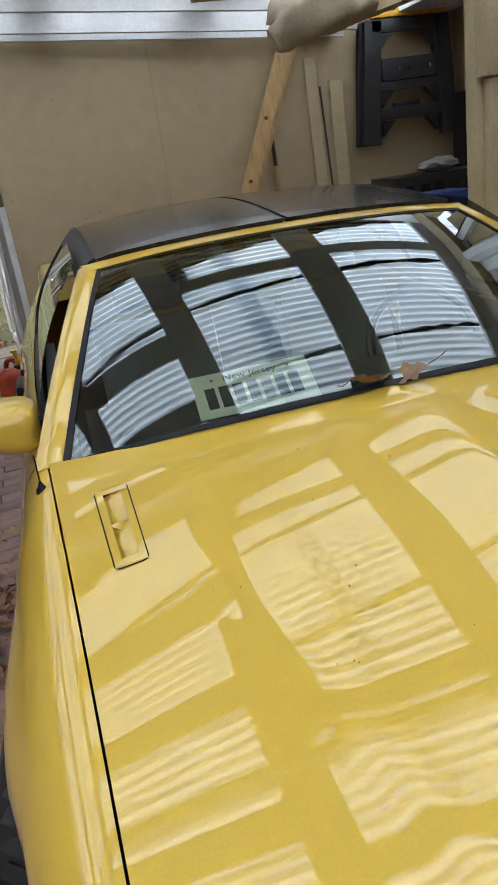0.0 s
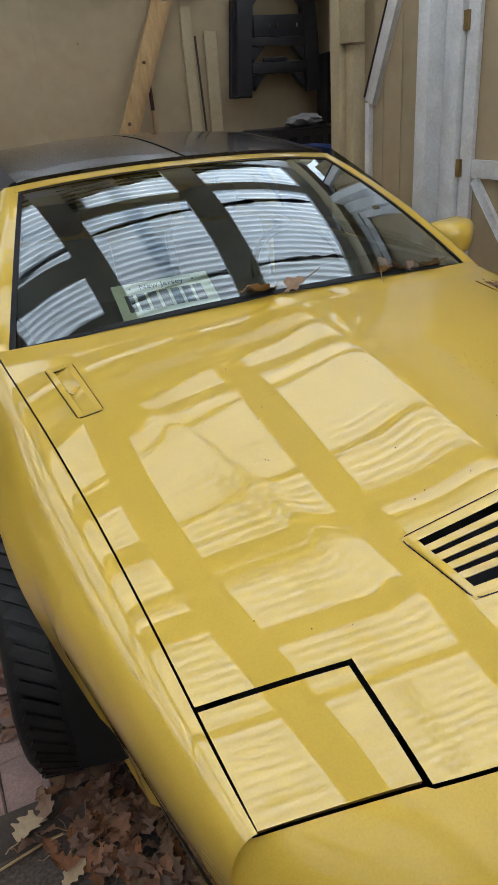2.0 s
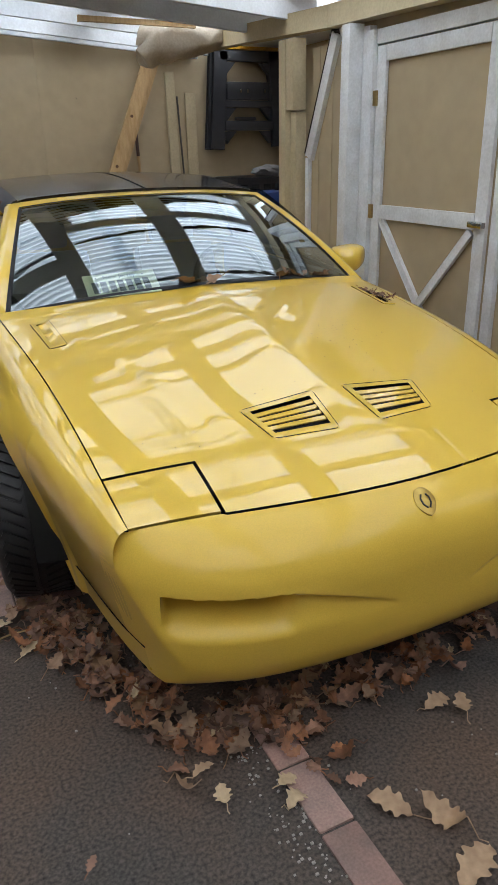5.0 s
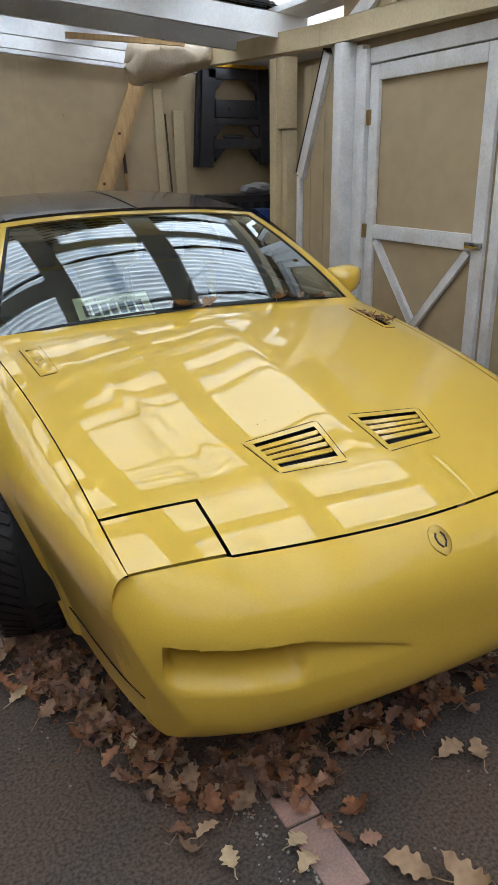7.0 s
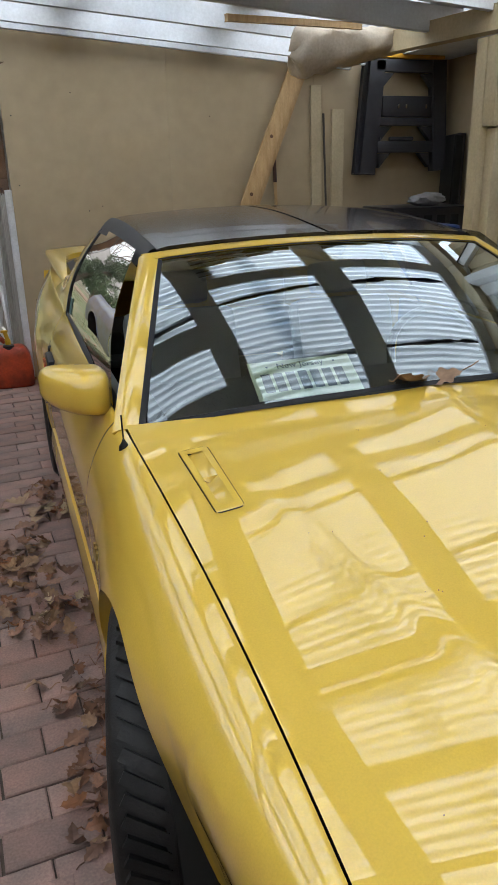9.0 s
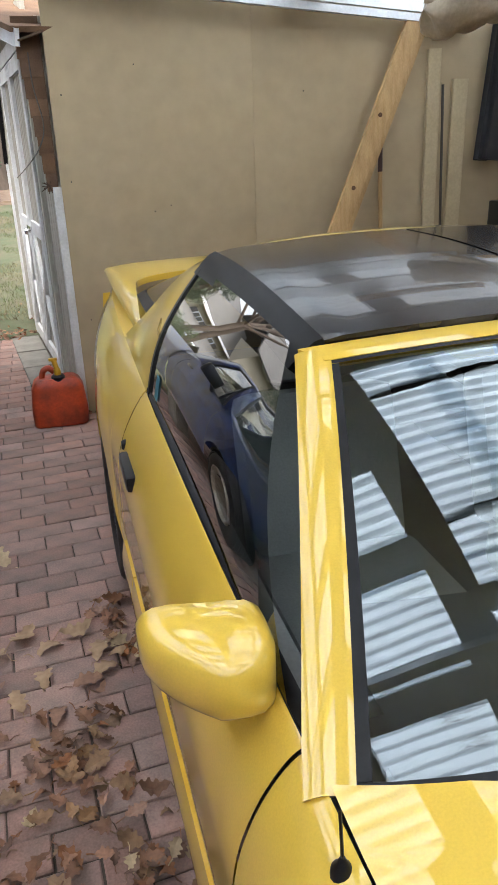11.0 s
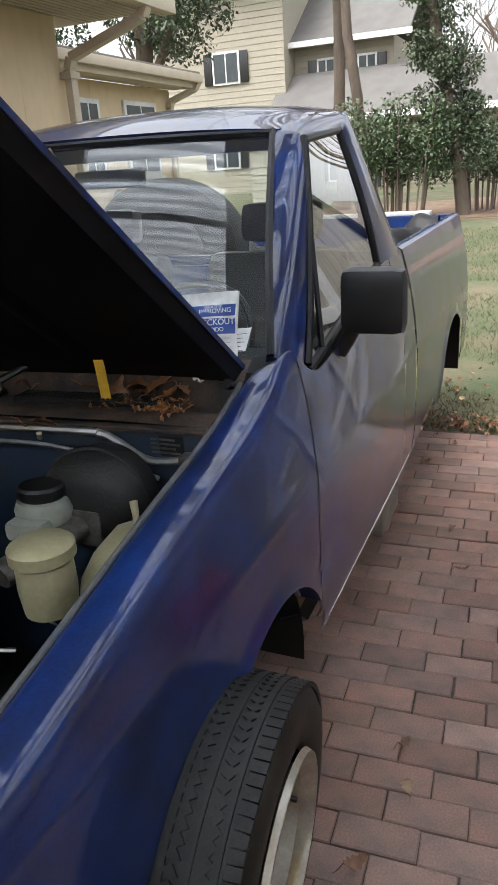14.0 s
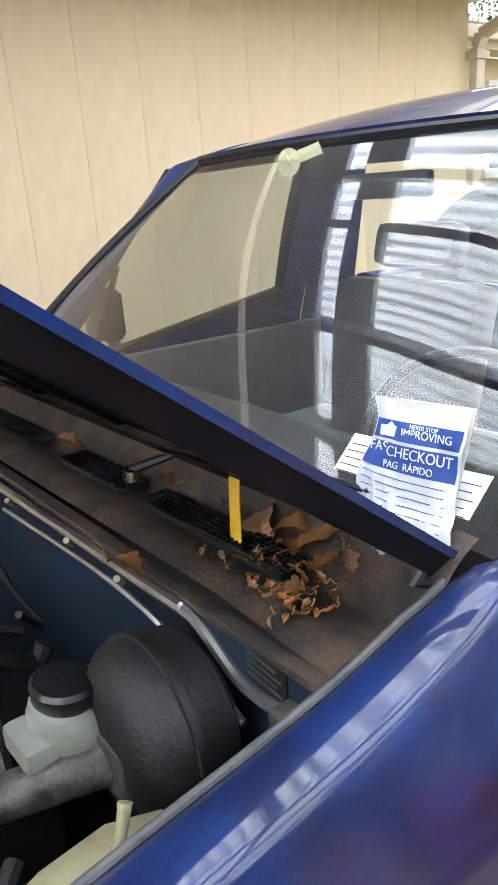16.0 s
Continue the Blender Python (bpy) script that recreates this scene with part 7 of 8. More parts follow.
part("downspout", duct([(HX + 0.94, 9.66, 3.12), (HX + 0.90, 9.66, 3.04), (HX + 0.30, 9.66, 2.86), (HX + 0.10, 9.66, 2.80), (HX + 0.06, 9.66, 2.70), (HX + 0.06, 9.66, 0.1)], 0.10, 0.08), HTRIM, gut)
part("strap", boxbm((HX - 0.02, 9.58, 2.62), (HX + 0.12, 9.74, 2.68), 0.006), HTRIM, gut)
# low wing behind, set back from the house wall
wing = thing("house_wing", (-6.9, 11.7, 0), "low cream house wing with white windows and a gutter", "house")
box("wall", (-11, 9.62, 0), (-6.9, 13.75, 2.88), HBEIGE, 0.004, wing)
y = 9.64
while y < 13.7:
    box("siding_panel", (-6.899, y + 0.001, 0.0), (-6.885, min(y + 0.4052, 13.74), 2.86), HBEIGE, 0.0016, wing)
    y += 0.406
box("soffit", (-6.9, 9.62, 2.885), (-6.52, 13.9, 2.905), HTRIM, 0.003, wing)
part("roof", thicken(grid(lambda x, y: (-6.46 - x, y, 3.09 + 0.16 * x), lin(0, 4.5, 3), [9.6, 13.95]), 0.04), mat("wing_roof", (0.2, 0.19, 0.18), 0.9), wing)
box("fascia", (-6.52, 9.62, 2.87), (-6.495, 13.9, 3.06), HTRIM, 0.005, wing)
box("gutter", (-6.494, 9.62, 2.94), (-6.40, 13.92, 3.055), HTRIM, 0.014, wing)
part("downspout", duct([(-6.45, 13.84, 2.95), (-6.5, 13.80, 2.86), (-6.82, 13.66, 2.72), (-6.84, 13.64, 2.62), (-6.84, 13.64, 0.1)], 0.08, 0.07), HTRIM, wing)
DARKGLASS = mat("window_glass_dark", (0.035, 0.045, 0.05), 0.06, 0.0, (0.06, 0.07, 0.075), 3, 0.5, 20)
for y0, y1, z0, z1 in ((12.37, 13.22, 1.72, 2.68), (11.28, 11.78, 1.72, 2.66)):
    w = part("window", boxbm((-6.884, y0, z0), (-6.845, y1, z1), 0.004), WHITE, wing)
    part("pane", boxbm((-6.85, y0 + 0.06, z0 + 0.06), (-6.838, (y0 + y1) / 2 - 0.02, z1 - 0.06)), DARKGLASS, w)
    part("pane", boxbm((-6.85, (y0 + y1) / 2 + 0.02, z0 + 0.06), (-6.838, y1 - 0.06, z1 - 0.06)), DARKGLASS, w)
    part("sill", boxbm((-6.884, y0 - 0.03, z0 - 0.045), (-6.81, y1 + 0.03, z0 - 0.002), 0.004), WHITE, w)
hz = thing("hose_reel", (-6.8, 11.95, 0), "coiled garden hose on a bracket at the wing wall", "hose reel")
bm = bmesh.new()
for r in (0.16, 0.19, 0.22):
    tube([(-6.80, 11.95 + r * math.cos(a), 1.35 + r * math.sin(a)) for a in lin(0, 2 * math.pi, 24)], 0.014, 6, bm, cap=False)
part("coil", bm, mat("grey_hose", (0.2, 0.21, 0.2), 0.6), hz)
part("bracket", boxbm((-6.884, 11.88, 1.1), (-6.78, 12.02, 1.5), 0.01), DARK_PLASTIC, hz)

# ---- neighbours' houses ----
SIDING = mat("pale_yellow_clapboard", (0.36, 0.33, 0.265), 0.8, 0.0, (0.32, 0.29, 0.23), 0.8, 0.4, 12)
ROOFG = mat("grey_roof_shingles", (0.13, 0.125, 0.12), 0.9, 0.0, (0.09, 0.085, 0.08), 2, 0.6, 30, bump=0.3)
ROOFB = mat("brown_roof_shingles", (0.17, 0.12, 0.085), 0.9, 0.0, (0.12, 0.085, 0.06), 2, 0.6, 30)


def window(parent, x, y, z, w, h, shutter=True):
    win = part("window", boxbm((x - w / 2 - 0.08, y - 0.07, z - 0.08), (x + w / 2 + 0.08, y - 0.02, z + h + 0.08), 0.01), WHITE, parent)
    part("pane", boxbm((x - w / 2, y - 0.09, z), (x - 0.03, y - 0.071, z + h)), DARKGLASS, win)
    part("pane", boxbm((x + 0.03, y - 0.09, z), (x + w / 2, y - 0.071, z + h)), DARKGLASS, win)
    if shutter:
        for s in (-1, 1):
            part("shutter", boxbm((x + s * (w / 2 + 0.27) - 0.17, y - 0.08, z - 0.05), (x + s * (w / 2 + 0.27) + 0.17, y - 0.03, z + h + 0.05), 0.008), DARK_PLASTIC, win)


def clap(bm, x0, x1, y0, y1, z0, z1, step=0.22):
    addbox(bm, (x0, y0, z0), (x1, y1, z1))
    z = z0
    while z < z1 - 0.02:
        addbox(bm, (x0 - 0.01, y0 - 0.035, z), (x1 + 0.01, y0 - 0.002, min(z + step - 0.02, z1)))
        z += step
    return bm


nb = thing("neighbour_house", (-12, 33, 0.7), "two-storey pale yellow clapboard house with grey roof and dark shutters", "house")
part("wall", clap(bmesh.new(), -17.5, -11.6, 32.0, 40, 0.6, 8.4), SIDING, nb, kind="stuff")
part("wall", clap(bmesh.new(), -11.6, -7.7, 33.2, 40, 0.6, 6.0), SIDING, nb, kind="stuff")
part("wall", clap(bmesh.new(), -11.6, -3.2, 31.6, 34, 0.6, 3.25), SIDING, nb, kind="stuff")


def gable(x0, x1, y0, y1, ze, zt):
    bm = bmesh.new()
    ym = (y0 + y1) / 2
    grid(lambda x, y: (x, y, ze + (zt - ze) * (1 - abs(y - ym) / (ym - y0))), [x0, (x0 + x1) / 2, x1], [y0, ym, y1], bm)
    return thicken(bm, 0.12)


part("roof", gable(-18.2, -11.0, 31.2, 41, 8.3, 11.5), ROOFG, nb)
part("roof", gable(-12.0, -7.0, 32.5, 41, 6.0, 9.0), ROOFG, nb)
part("roof", gable(-12.0, -2.6, 30.6, 35.2, 3.25, 5.0), ROOFG, nb)
part("eave_trim", boxbm((-12.1, 32.44, 5.86), (-6.9, 32.5, 6.06)), WHITE, nb)
part("eave_trim", boxbm((-12.0, 30.5, 3.08), (-2.6, 30.58, 3.3)), WHITE, nb)
window(nb, -14.0, 31.96, 4.9, 1.0, 1.0)
window(nb, -14.2, 31.96, 1.8, 1.0, 1.2)
window(nb, -10.3, 33.16, 4.4, 0.6, 1.0)
window(nb, -8.7, 33.16, 4.4, 0.6, 1.0)
window(nb, -9.4, 31.56, 1.1, 0.7, 1.6)
window(nb, -6.6, 31.56, 1.2, 1.0, 1.2, False)
part("porch_door", boxbm((-8.5, 31.50, 0.7), (-7.8, 31.56, 2.6)), DARKGLASS, nb)
nb2 = thing("neighbour_bungalow", (-3, 41, 0.7), "low pale bungalow with a brown roof behind the trees", "house")
part("wall", clap(bmesh.new(), -6.2, 0.5, 41, 46, 0.6, 3.0), SIDING, nb2, kind="stuff")
part("roof", gable(-6.8, 1.0, 40.3, 46.5, 3.0, 4.7), ROOFB, nb2)
window(nb2, -3.9, 40.96, 1.5, 1.4, 0.9, False)
sh2 = thing("small_outbuilding", (-7.9, 24, 0.6), "small grey gabled garden outbuilding", "shed")
part("wall", clap(bmesh.new(), -10.3, -8.6, 25, 27, 0.4, 2.4), GREYSIDING, sh2, kind="stuff")
part("roof", gable(-10.5, -8.4, 24.8, 27.2, 2.4, 3.2), ROOFG, sh2)
bench = thing("garden_chair", (-7.6, 28, 0.7), "dark metal garden chair on the neighbour's patio", "chair")
bm = bmesh.new()
for x in (-7.8, -7.3):
    tube([(x, 28, 0.75), (x, 28, 1.25), (x, 28.35, 1.25), (x, 28.5, 1.9)], 0.03, 6, bm)
part("frame", bm, DARK_PLASTIC, bench)
part("seat", boxbm((-7.8, 27.98, 1.2), (-7.3, 28.4, 1.25), 0.01), DARK_PLASTIC, bench)
part("backrest", boxbm((-7.8, 28.38, 1.45), (-7.3, 28.43, 1.9), 0.01), DARK_PLASTIC, bench)

# ---- trees and shrubs ----
BARK = mat("grey_brown_bark", (0.135, 0.105, 0.082), 0.95, 0.0, (0.075, 0.058, 0.046), 5, 0.8, 30, bump=0.9, bscale=14, stretch=(1, 1, 0.25))
TWIG = mat("bare_twigs", (0.15, 0.115, 0.092), 0.95)
LEAF = mat("evergreen_leaves", (0.045, 0.075, 0.032), 0.55, 0.0, (0.085, 0.12, 0.055), 1.2, 0.8, 8, rand=0.35, island=True)
LEAF2 = mat("dark_holly_leaves", (0.035, 0.058, 0.028), 0.5, 0.0, (0.07, 0.09, 0.045), 1.2, 0.8, 8, rand=0.35, island=True)


def limb(bm, p, d, ln, r, depth, rng, tips, n=6):
    pts, rr = [Vector(p)], [r]
    steps = 4
    for i in range(steps):
        d = (d + Vector((rng.uniform(-0.22, 0.22), rng.uniform(-0.22, 0.22), rng.uniform(-0.05, 0.16)))).normalized()
        pts.append(pts[-1] + d * ln / steps)
        rr.append(r * (1 - 0.5 * (i + 1) / steps))
    tube(pts, rr, n, bm)
    tips.append(pts[-1])
    if depth > 0:
        for k in range(rng.choice([2, 3, 3])):
            i = rng.randint(1, steps)
            nd = (d + Vector((rng.uniform(-0.9, 0.9), rng.uniform(-0.9, 0.9), rng.uniform(-0.1, 0.7)))).normalized()
            limb(bm, pts[i], nd, ln * rng.uniform(0.5, 0.75), rr[i] * 0.6, depth - 1, rng, tips, max(n - 1, 4))


def bare_tree(name, at, h, r, seed, label, lean=(0, 0), depth=4, trunk_share=0.4):
    rng = random.Random(seed)
    t = thing(name, at, label, "tree")
    bm = bmesh.new()
    base = Vector(at)
    pts = [base + Vector((0, 0, -0.2))]
    rr = [r * 1.35]
    d = Vector((lean[0], lean[1], 1)).normalized()
    for i in range(1, 9):
        pts.append(base + d * (h * trunk_share * i / 8) + Vector((rng.uniform(-0.04, 0.04), rng.uniform(-0.04, 0.04), 0)))
        rr.append(r * (1 - 0.35 * i / 8))
    tube(pts, rr, 14, bm)
    part("trunk", bm, BARK, t)
    bm = bmesh.new()
    tips = []
    for k in range(6):
        a = 2 * math.pi * k / 6 + rng.uniform(-0.4, 0.4)
        nd = Vector((math.cos(a) * 0.7, math.sin(a) * 0.7, rng.uniform(0.5, 1.3))).normalized()
        limb(bm, pts[-1] - Vector((0, 0, rng.uniform(0, 0.5))), nd, h * 0.32, r * 0.45, depth, rng, tips)
    part("limb", bm, TWIG, t, kind="stuff")
    return t


def leaf_cloud(bm, centre, rad, count, size, rng):
    for i in range(count):
        v = Vector((rng.gauss(0, 1), rng.gauss(0, 1), rng.gauss(0, 1)))
        v = v.normalized() * rng.uniform(0.35, 1.0) ** 0.6
        p = Vector(centre) + Vector((v.x * rad[0], v.y * rad[1], v.z * rad[2]))
        s = size * rng.uniform(0.6, 1.4)
        q = Euler((rng.uniform(-1.2, 1.2), rng.uniform(-1.2, 1.2), rng.uniform(0, 6.3))).to_matrix()
        vs = [bm.verts.new(p + q @ Vector(c) * s) for c in ((-0.5, 0, 0), (0, -0.28, 0.06), (0.55, 0, 0), (0, 0.28, 0.06))]
        bm.faces.new(vs)


rng = random.Random(9)
# tall ivy-clad trunk
iv = thing("ivy_clad_tree", (-3.45, 20, 0.6), "leaning trunk thickly clad in dark green ivy", "tree")
axis_ = [Vector((-3.35, 20, 0.4)), Vector((-3.55, 20, 1.8)), Vector((-3.9, 20, 3.4)), Vector((-4.3, 20, 5.6)), Vector((-4.5, 20, 8.5))]
ap = sweep_smooth(axis_, 8)
part("trunk", tube(ap, [0.16 - 0.10 * i / (len(ap) - 1) for i in range(len(ap))], 12), BARK, iv)
bm = bmesh.new()
for i in range(46):
    t = rng.uniform(0.22, 1.0)
    p = ap[int(t * (len(ap) - 1))]
    w = 0.62 * (0.55 + 0.45 * math.sin(t * 3.0)) * rng.uniform(0.6, 1.1)
    leaf_cloud(bm, p + Vector((rng.uniform(-0.45, 0.45) + 0.12, rng.uniform(-0.4, 0.4), rng.uniform(-0.2, 0.2))), (w * 0.75, w * 0.75, w * 0.7), 420, 0.075, rng)
part("ivy", bm, LEAF2, iv, flat=True)


def bamboo(name, at, w, h, count, seed, label):
    rg = random.Random(seed)
    t = thing(name, at, label, "shrub")
    st_, lf = bmesh.new(), bmesh.new()
    for i in range(count):
        x, y = rg.uniform(-w, w), rg.uniform(-w * 0.5, w * 0.5)
        hh = h * rg.uniform(0.65, 1.0)
        top = Vector(at) + Vector((x * 1.5, y * 1.5, hh))
        tube([Vector(at) + Vector((x, y, -0.1)), Vector(at) + Vector((x * 1.2, y * 1.2, hh * 0.55)), top], [0.02, 0.016, 0.006], 5, st_)
        for k in range(5):
            leaf_cloud(lf, top - Vector((rg.uniform(-0.25, 0.25), rg.uniform(-0.2, 0.2), rg.uniform(0, 0.6) * hh * 0.9)), (0.28, 0.28, 0.24), 62, 0.075, rg)
    part("stem", st_, TWIG, t, kind="stuff")
    part("foliage", lf, LEAF, t, flat=True, kind="stuff")


bamboo("bamboo_clump", (-4.75, 19.4, 0.42), 0.62, 2.5, 34, 2, "clump of green bamboo with bare stems below")
bamboo("bamboo_clump", (-3.0, 21.2, 0.5), 0.42, 2.0, 18, 4, "small clump of green bamboo beside a trunk")
big = bare_tree("bare_tree", (-2.2, 24.4, 0.6), 15, 0.36, 11, "tall bare tree with a thick grey trunk", (-0.01, 0), 4, 0.32)
bare_tree("bare_tree", (-5.9, 22, 0.5), 12, 0.16, 21, "slender bare tree leaning over the lawn", (-0.12, 0), 4, 0.45)
bare_tree("bare_tree", (-6.75, 22.6, 0.5), 12, 0.17, 22, "slender bare tree leaning over the lawn", (-0.02, 0), 4, 0.5)
for i, (x, y, h, r, sd) in enumerate(((-0.5, 46, 14, 0.25, 31), (-6.0, 50, 15, 0.25, 32), (3.5, 44, 14, 0.28, 33), (-3.6, 54, 16, 0.3, 34), (-18, 48, 15, 0.3, 36), (-24, 44, 14, 0.3, 38))):
    bare_tree("bare_tree", (x, y, 0.7), h, r, sd, "bare winter tree in the wood behind the gardens", (0, 0), 4, 0.3)
ev = thing("evergreen_tree", (-10.6, 19, 0.4), "broad dark evergreen tree with a forked trunk", "tree")
bm = bmesh.new()
tube(sweep_smooth([(-10.3, 19, 0), (-10.4, 19, 3.0), (-10.2, 19, 4.6), (-10.5, 19, 6.5)]), 0.20, 10, bm)
tube(sweep_smooth([(-10.4, 19, 3.2), (-9.7, 19, 4.3), (-9.3, 19, 5.4)]), 0.10, 8, bm)
part("trunk", bm, BARK, ev)
bm = bmesh.new()
for i in range(64):
    a = rng.uniform(0, 6.28)
    rr_ = rng.uniform(0.3, 3.0)
    leaf_cloud(bm, (-10.4 + rr_ * math.cos(a), 19 + rr_ * 0.8 * math.sin(a), 4.5 + rng.uniform(0, 2.6) - 0.12 * rr_), (0.62, 0.62, 0.42), 240, 0.105, rng)
part("crown", bm, LEAF2, ev, flat=True)
edge = thing("lawn_edging", (-3, 19.0, 0.45), "thin timber edging at the end of the lawn", "edging")
part("edging_board", board((-9, 18.2, rise(18.2) + 0.01), (6, 22.2, rise(22.2) + 0.03), 0.05, 0.04), mat("weathered_edging", (0.26, 0.19, 0.13), 0.85), edge)
mulch = mat("brown_leaf_mulch", (0.14, 0.09, 0.062), 0.95, 0.0, (0.22, 0.16, 0.11), 5, 0.9, 60, bump=0.9)
bm = grid(lambda x, t: (x, 20.4 + 0.2667 * x + 4.6 * t, rise(20.4 + 0.2667 * x + 4.6 * t) - 0.028), lin(-9, 7, 12), lin(0.0, 1, 4))
part("mulch_bed", bm, mulch, kind="structure", label="brown leaf mulch under the trees")
wood = mat("distant_wood", (0.20, 0.165, 0.145), 1.0, 0.0, (0.33, 0.3, 0.28), 0.6, 0.9, 3, stretch=(3, 3, 0.5))
bm = grid(lambda x, t: (x, 75 + 6 * math.sin(x * 0.1), 0.5 + t * (7.5 + 2.2 * noise.noise(Vector((x * 0.35, 0, 0))) + 1.2 * noise.noise(Vector((x * 1.3, 5, 0))))), lin(-70, 60, 261), lin(0, 1, 5))
part("backdrop", bm, wood, kind="structure", label="hazy brown line of distant winter woods")

# ---- leaves ----
LEAFM = [mat("dry_leaf_tan", (0.30, 0.18, 0.098), 0.75, 0.0, (0.17, 0.09, 0.05), 30, 0.8, 90, rand=0.25, island=True),
         mat("dry_leaf_brown", (0.27, 0.132, 0.075), 0.75, 0.0, (0.13, 0.062, 0.036), 30, 0.8, 90, rand=0.5, island=True),
         mat("dry_leaf_pale", (0.52, 0.39, 0.24), 0.75, 0.0, (0.36, 0.26, 0.15), 30, 0.7, 90)]


def leaf_shape(bm, at, size, yaw, rg, tilt=0.25, curl=0.25, lobes=4, lift=0.004, slim=1.0):
    """One dry oak leaf with lobes, a midrib fold and a stalk."""
    q = Matrix.Translation(at) @ Euler((rg.uniform(-tilt, tilt), rg.uniform(-tilt, tilt), yaw)).to_matrix().to_4x4()
    n = lobes * 4
    cu = rg.uniform(-curl, curl)
    mid, lft, rgt = [], [], []
    for i in range(n + 1):
        t = i / n
        w = 0.34 * slim * math.sin(math.pi * min(t * 1.02, 1)) ** 0.7 * (0.30 + 0.70 * abs(math.sin(math.pi * lobes * t + 0.4)) ** 0.8)
        z = size * cu * (2 * t - 1) ** 2 + lift
        e = size * (0.16 + 0.10 * math.sin(7 * t + yaw)) * w * 2
        mid.append(bm.verts.new(q @ Vector(((t - 0.5) * size, 0, z))))
        lft.append(bm.verts.new(q @ Vector(((t - 0.5) * size, w * size, z + e))))
        rgt.append(bm.verts.new(q @ Vector(((t - 0.5 + 0.04) * size, -w * size, z + e * 0.8))))
    for i in range(n):
        bm.faces.new((mid[i], mid[i + 1], lft[i + 1], lft[i]))
        bm.faces.new((mid[i], rgt[i], rgt[i + 1], mid[i + 1]))
    tube([q @ Vector((-0.5 * size, 0, size * cu + lift)), q @ Vector((-0.72 * size, 0.05 * size, lift)), q @ Vector((-0.9 * size, 0.02 * size, lift + 0.002))], 0.0016, 4, bm, cap=False)


LEAFM_LONE = [mat("lone_leaf_tan", (0.43, 0.29, 0.175), 0.75, 0.0, (0.24, 0.145, 0.085), 30, 0.9, 120), LEAFM[1], LEAFM[2]]
rg = random.Random(12)
single = [(-1.487, 4.20, 0.16, 1.2, 2), (-1.40, 3.90, 0.165, 2.5, 2)]
single += [(-1.29, 3.31, 0.16, 1.0, 0), (-1.38, 3.25, 0.14, 2.4, 0), (-1.20, 3.24, 0.13, 0.4, 0), (-1.10, 3.29, 0.15, 0.1, 0), (-1.03, 3.18, 0.16, 1.3, 0), (-0.97, 3.20, 0.12, 2.2, 2), (-1.50, 3.19, 0.13, 0.9, 2), (-0.87, 3.09, 0.14, 1.9, 2), (-1.02, 3.07, 0.15, 0.5, 0), (-1.22, 3.09, 0.13, 1.6, 0),
           (-0.95, 3.12, 0.14, 2.7, 0), (-1.08, 3.02, 0.13, 0.2, 1), (-0.20, -0.43, 0.17, 0.4, 0), (-0.18, -0.31, 0.15, 1.9, 0), (0.05, 0.0, 0.12, 0.2, 0), (0.10, -0.05, 0.11, 1.1, 0), (-0.27, -0.22, 0.14, 2.3, 0), (-0.46, -0.05, 0.07, 0.3, 2),
           (-1.0, 0.93, 0.12, 0.8, 2), (-0.83, 1.0, 0.10, 2.0, 0), (-0.46, -0.10, 0.08, 0.4, 2), 
           (-0.62, -0.02, 0.07, 1.5, 2), (-0.63, 0.08, 0.08, 0.2, 0), (-0.95, -0.05, 0.05, 0.9, 1), (-1.72, 3.98, 0.07, 0.4, 0), (-1.70, 4.65, 0.09, 0.8, 1), (-1.62, 4.95, 0.08, 2.0, 0),
           (-1.66, 5.10, 0.07, 1.0, 1), (-1.62, 6.2, 0.08, 0.3, 1), (-1.72, 6.6, 0.07, 1.3, 1), (-1.05, 2.95, 0.08, 0.7, 1), (-0.99, 3.35, 0.07, 2.7, 1), (-1.50, 3.05, 0.13, 0.3, 0), (-1.30, 2.98, 0.13, 1.9, 0),
           (-1.36, 2.85, 0.10, 2.9, 1), (-1.62, 2.82, 0.12, 0.9, 2), (-1.18, 2.90, 0.12, 1.4, 1), (-0.80, 5.60, 0.09, 0.4, 1), (-0.66, 5.58, 0.10, 1.2, 1)]
for x, y, sz, yw, k in single:
    t = thing("fallen_leaf", (x, y, 0), ("pale dry oak leaf lying on the ground", "brown dry oak leaf lying on the ground", "bleached curled maple leaf lying on the ground")[k], "leaf", "fallen leaves")
    bm = bmesh.new()
    leaf_shape(bm, Vector((x, y, 0.018)), sz * 0.80, yw, rg, 0.22, 0.45, slim=1.35 if k == 2 else 0.95)
    part("blade", bm, LEAFM_LONE[k], t, flat=False, angle=60)


def litter(name, label, spots, seed):
    """Drifts of leaves too many to count; each spot is x, y, spread x, spread y, number, height."""
    r2 = random.Random(seed)
    bms = [bmesh.new() for _ in LEAFM]
    for x, y, sx, sy, n, hgt in spots:
        for i in range(n):
            k = r2.choice([0, 1, 1, 1, 1, 1, 1, 2] if i % 4 == 0 else [1, 1, 1, 0])
            leaf_shape(bms[k], Vector((x + r2.gauss(0, sx), y + r2.gauss(0, sy), 0.008 + abs(r2.gauss(0, hgt)))), r2.uniform(0.038, 0.088) if y < 4 else r2.uniform(0.035, 0.075), r2.uniform(0, 6.3), r2, 0.55, 0.45, 4)
    root = tagged(new(name), label, "leaf litter", kind="stuff")
    for bm, m_ in zip(bms, LEAFM):
        part("leaves", bm, m_, root, flat=True, kind="stuff")


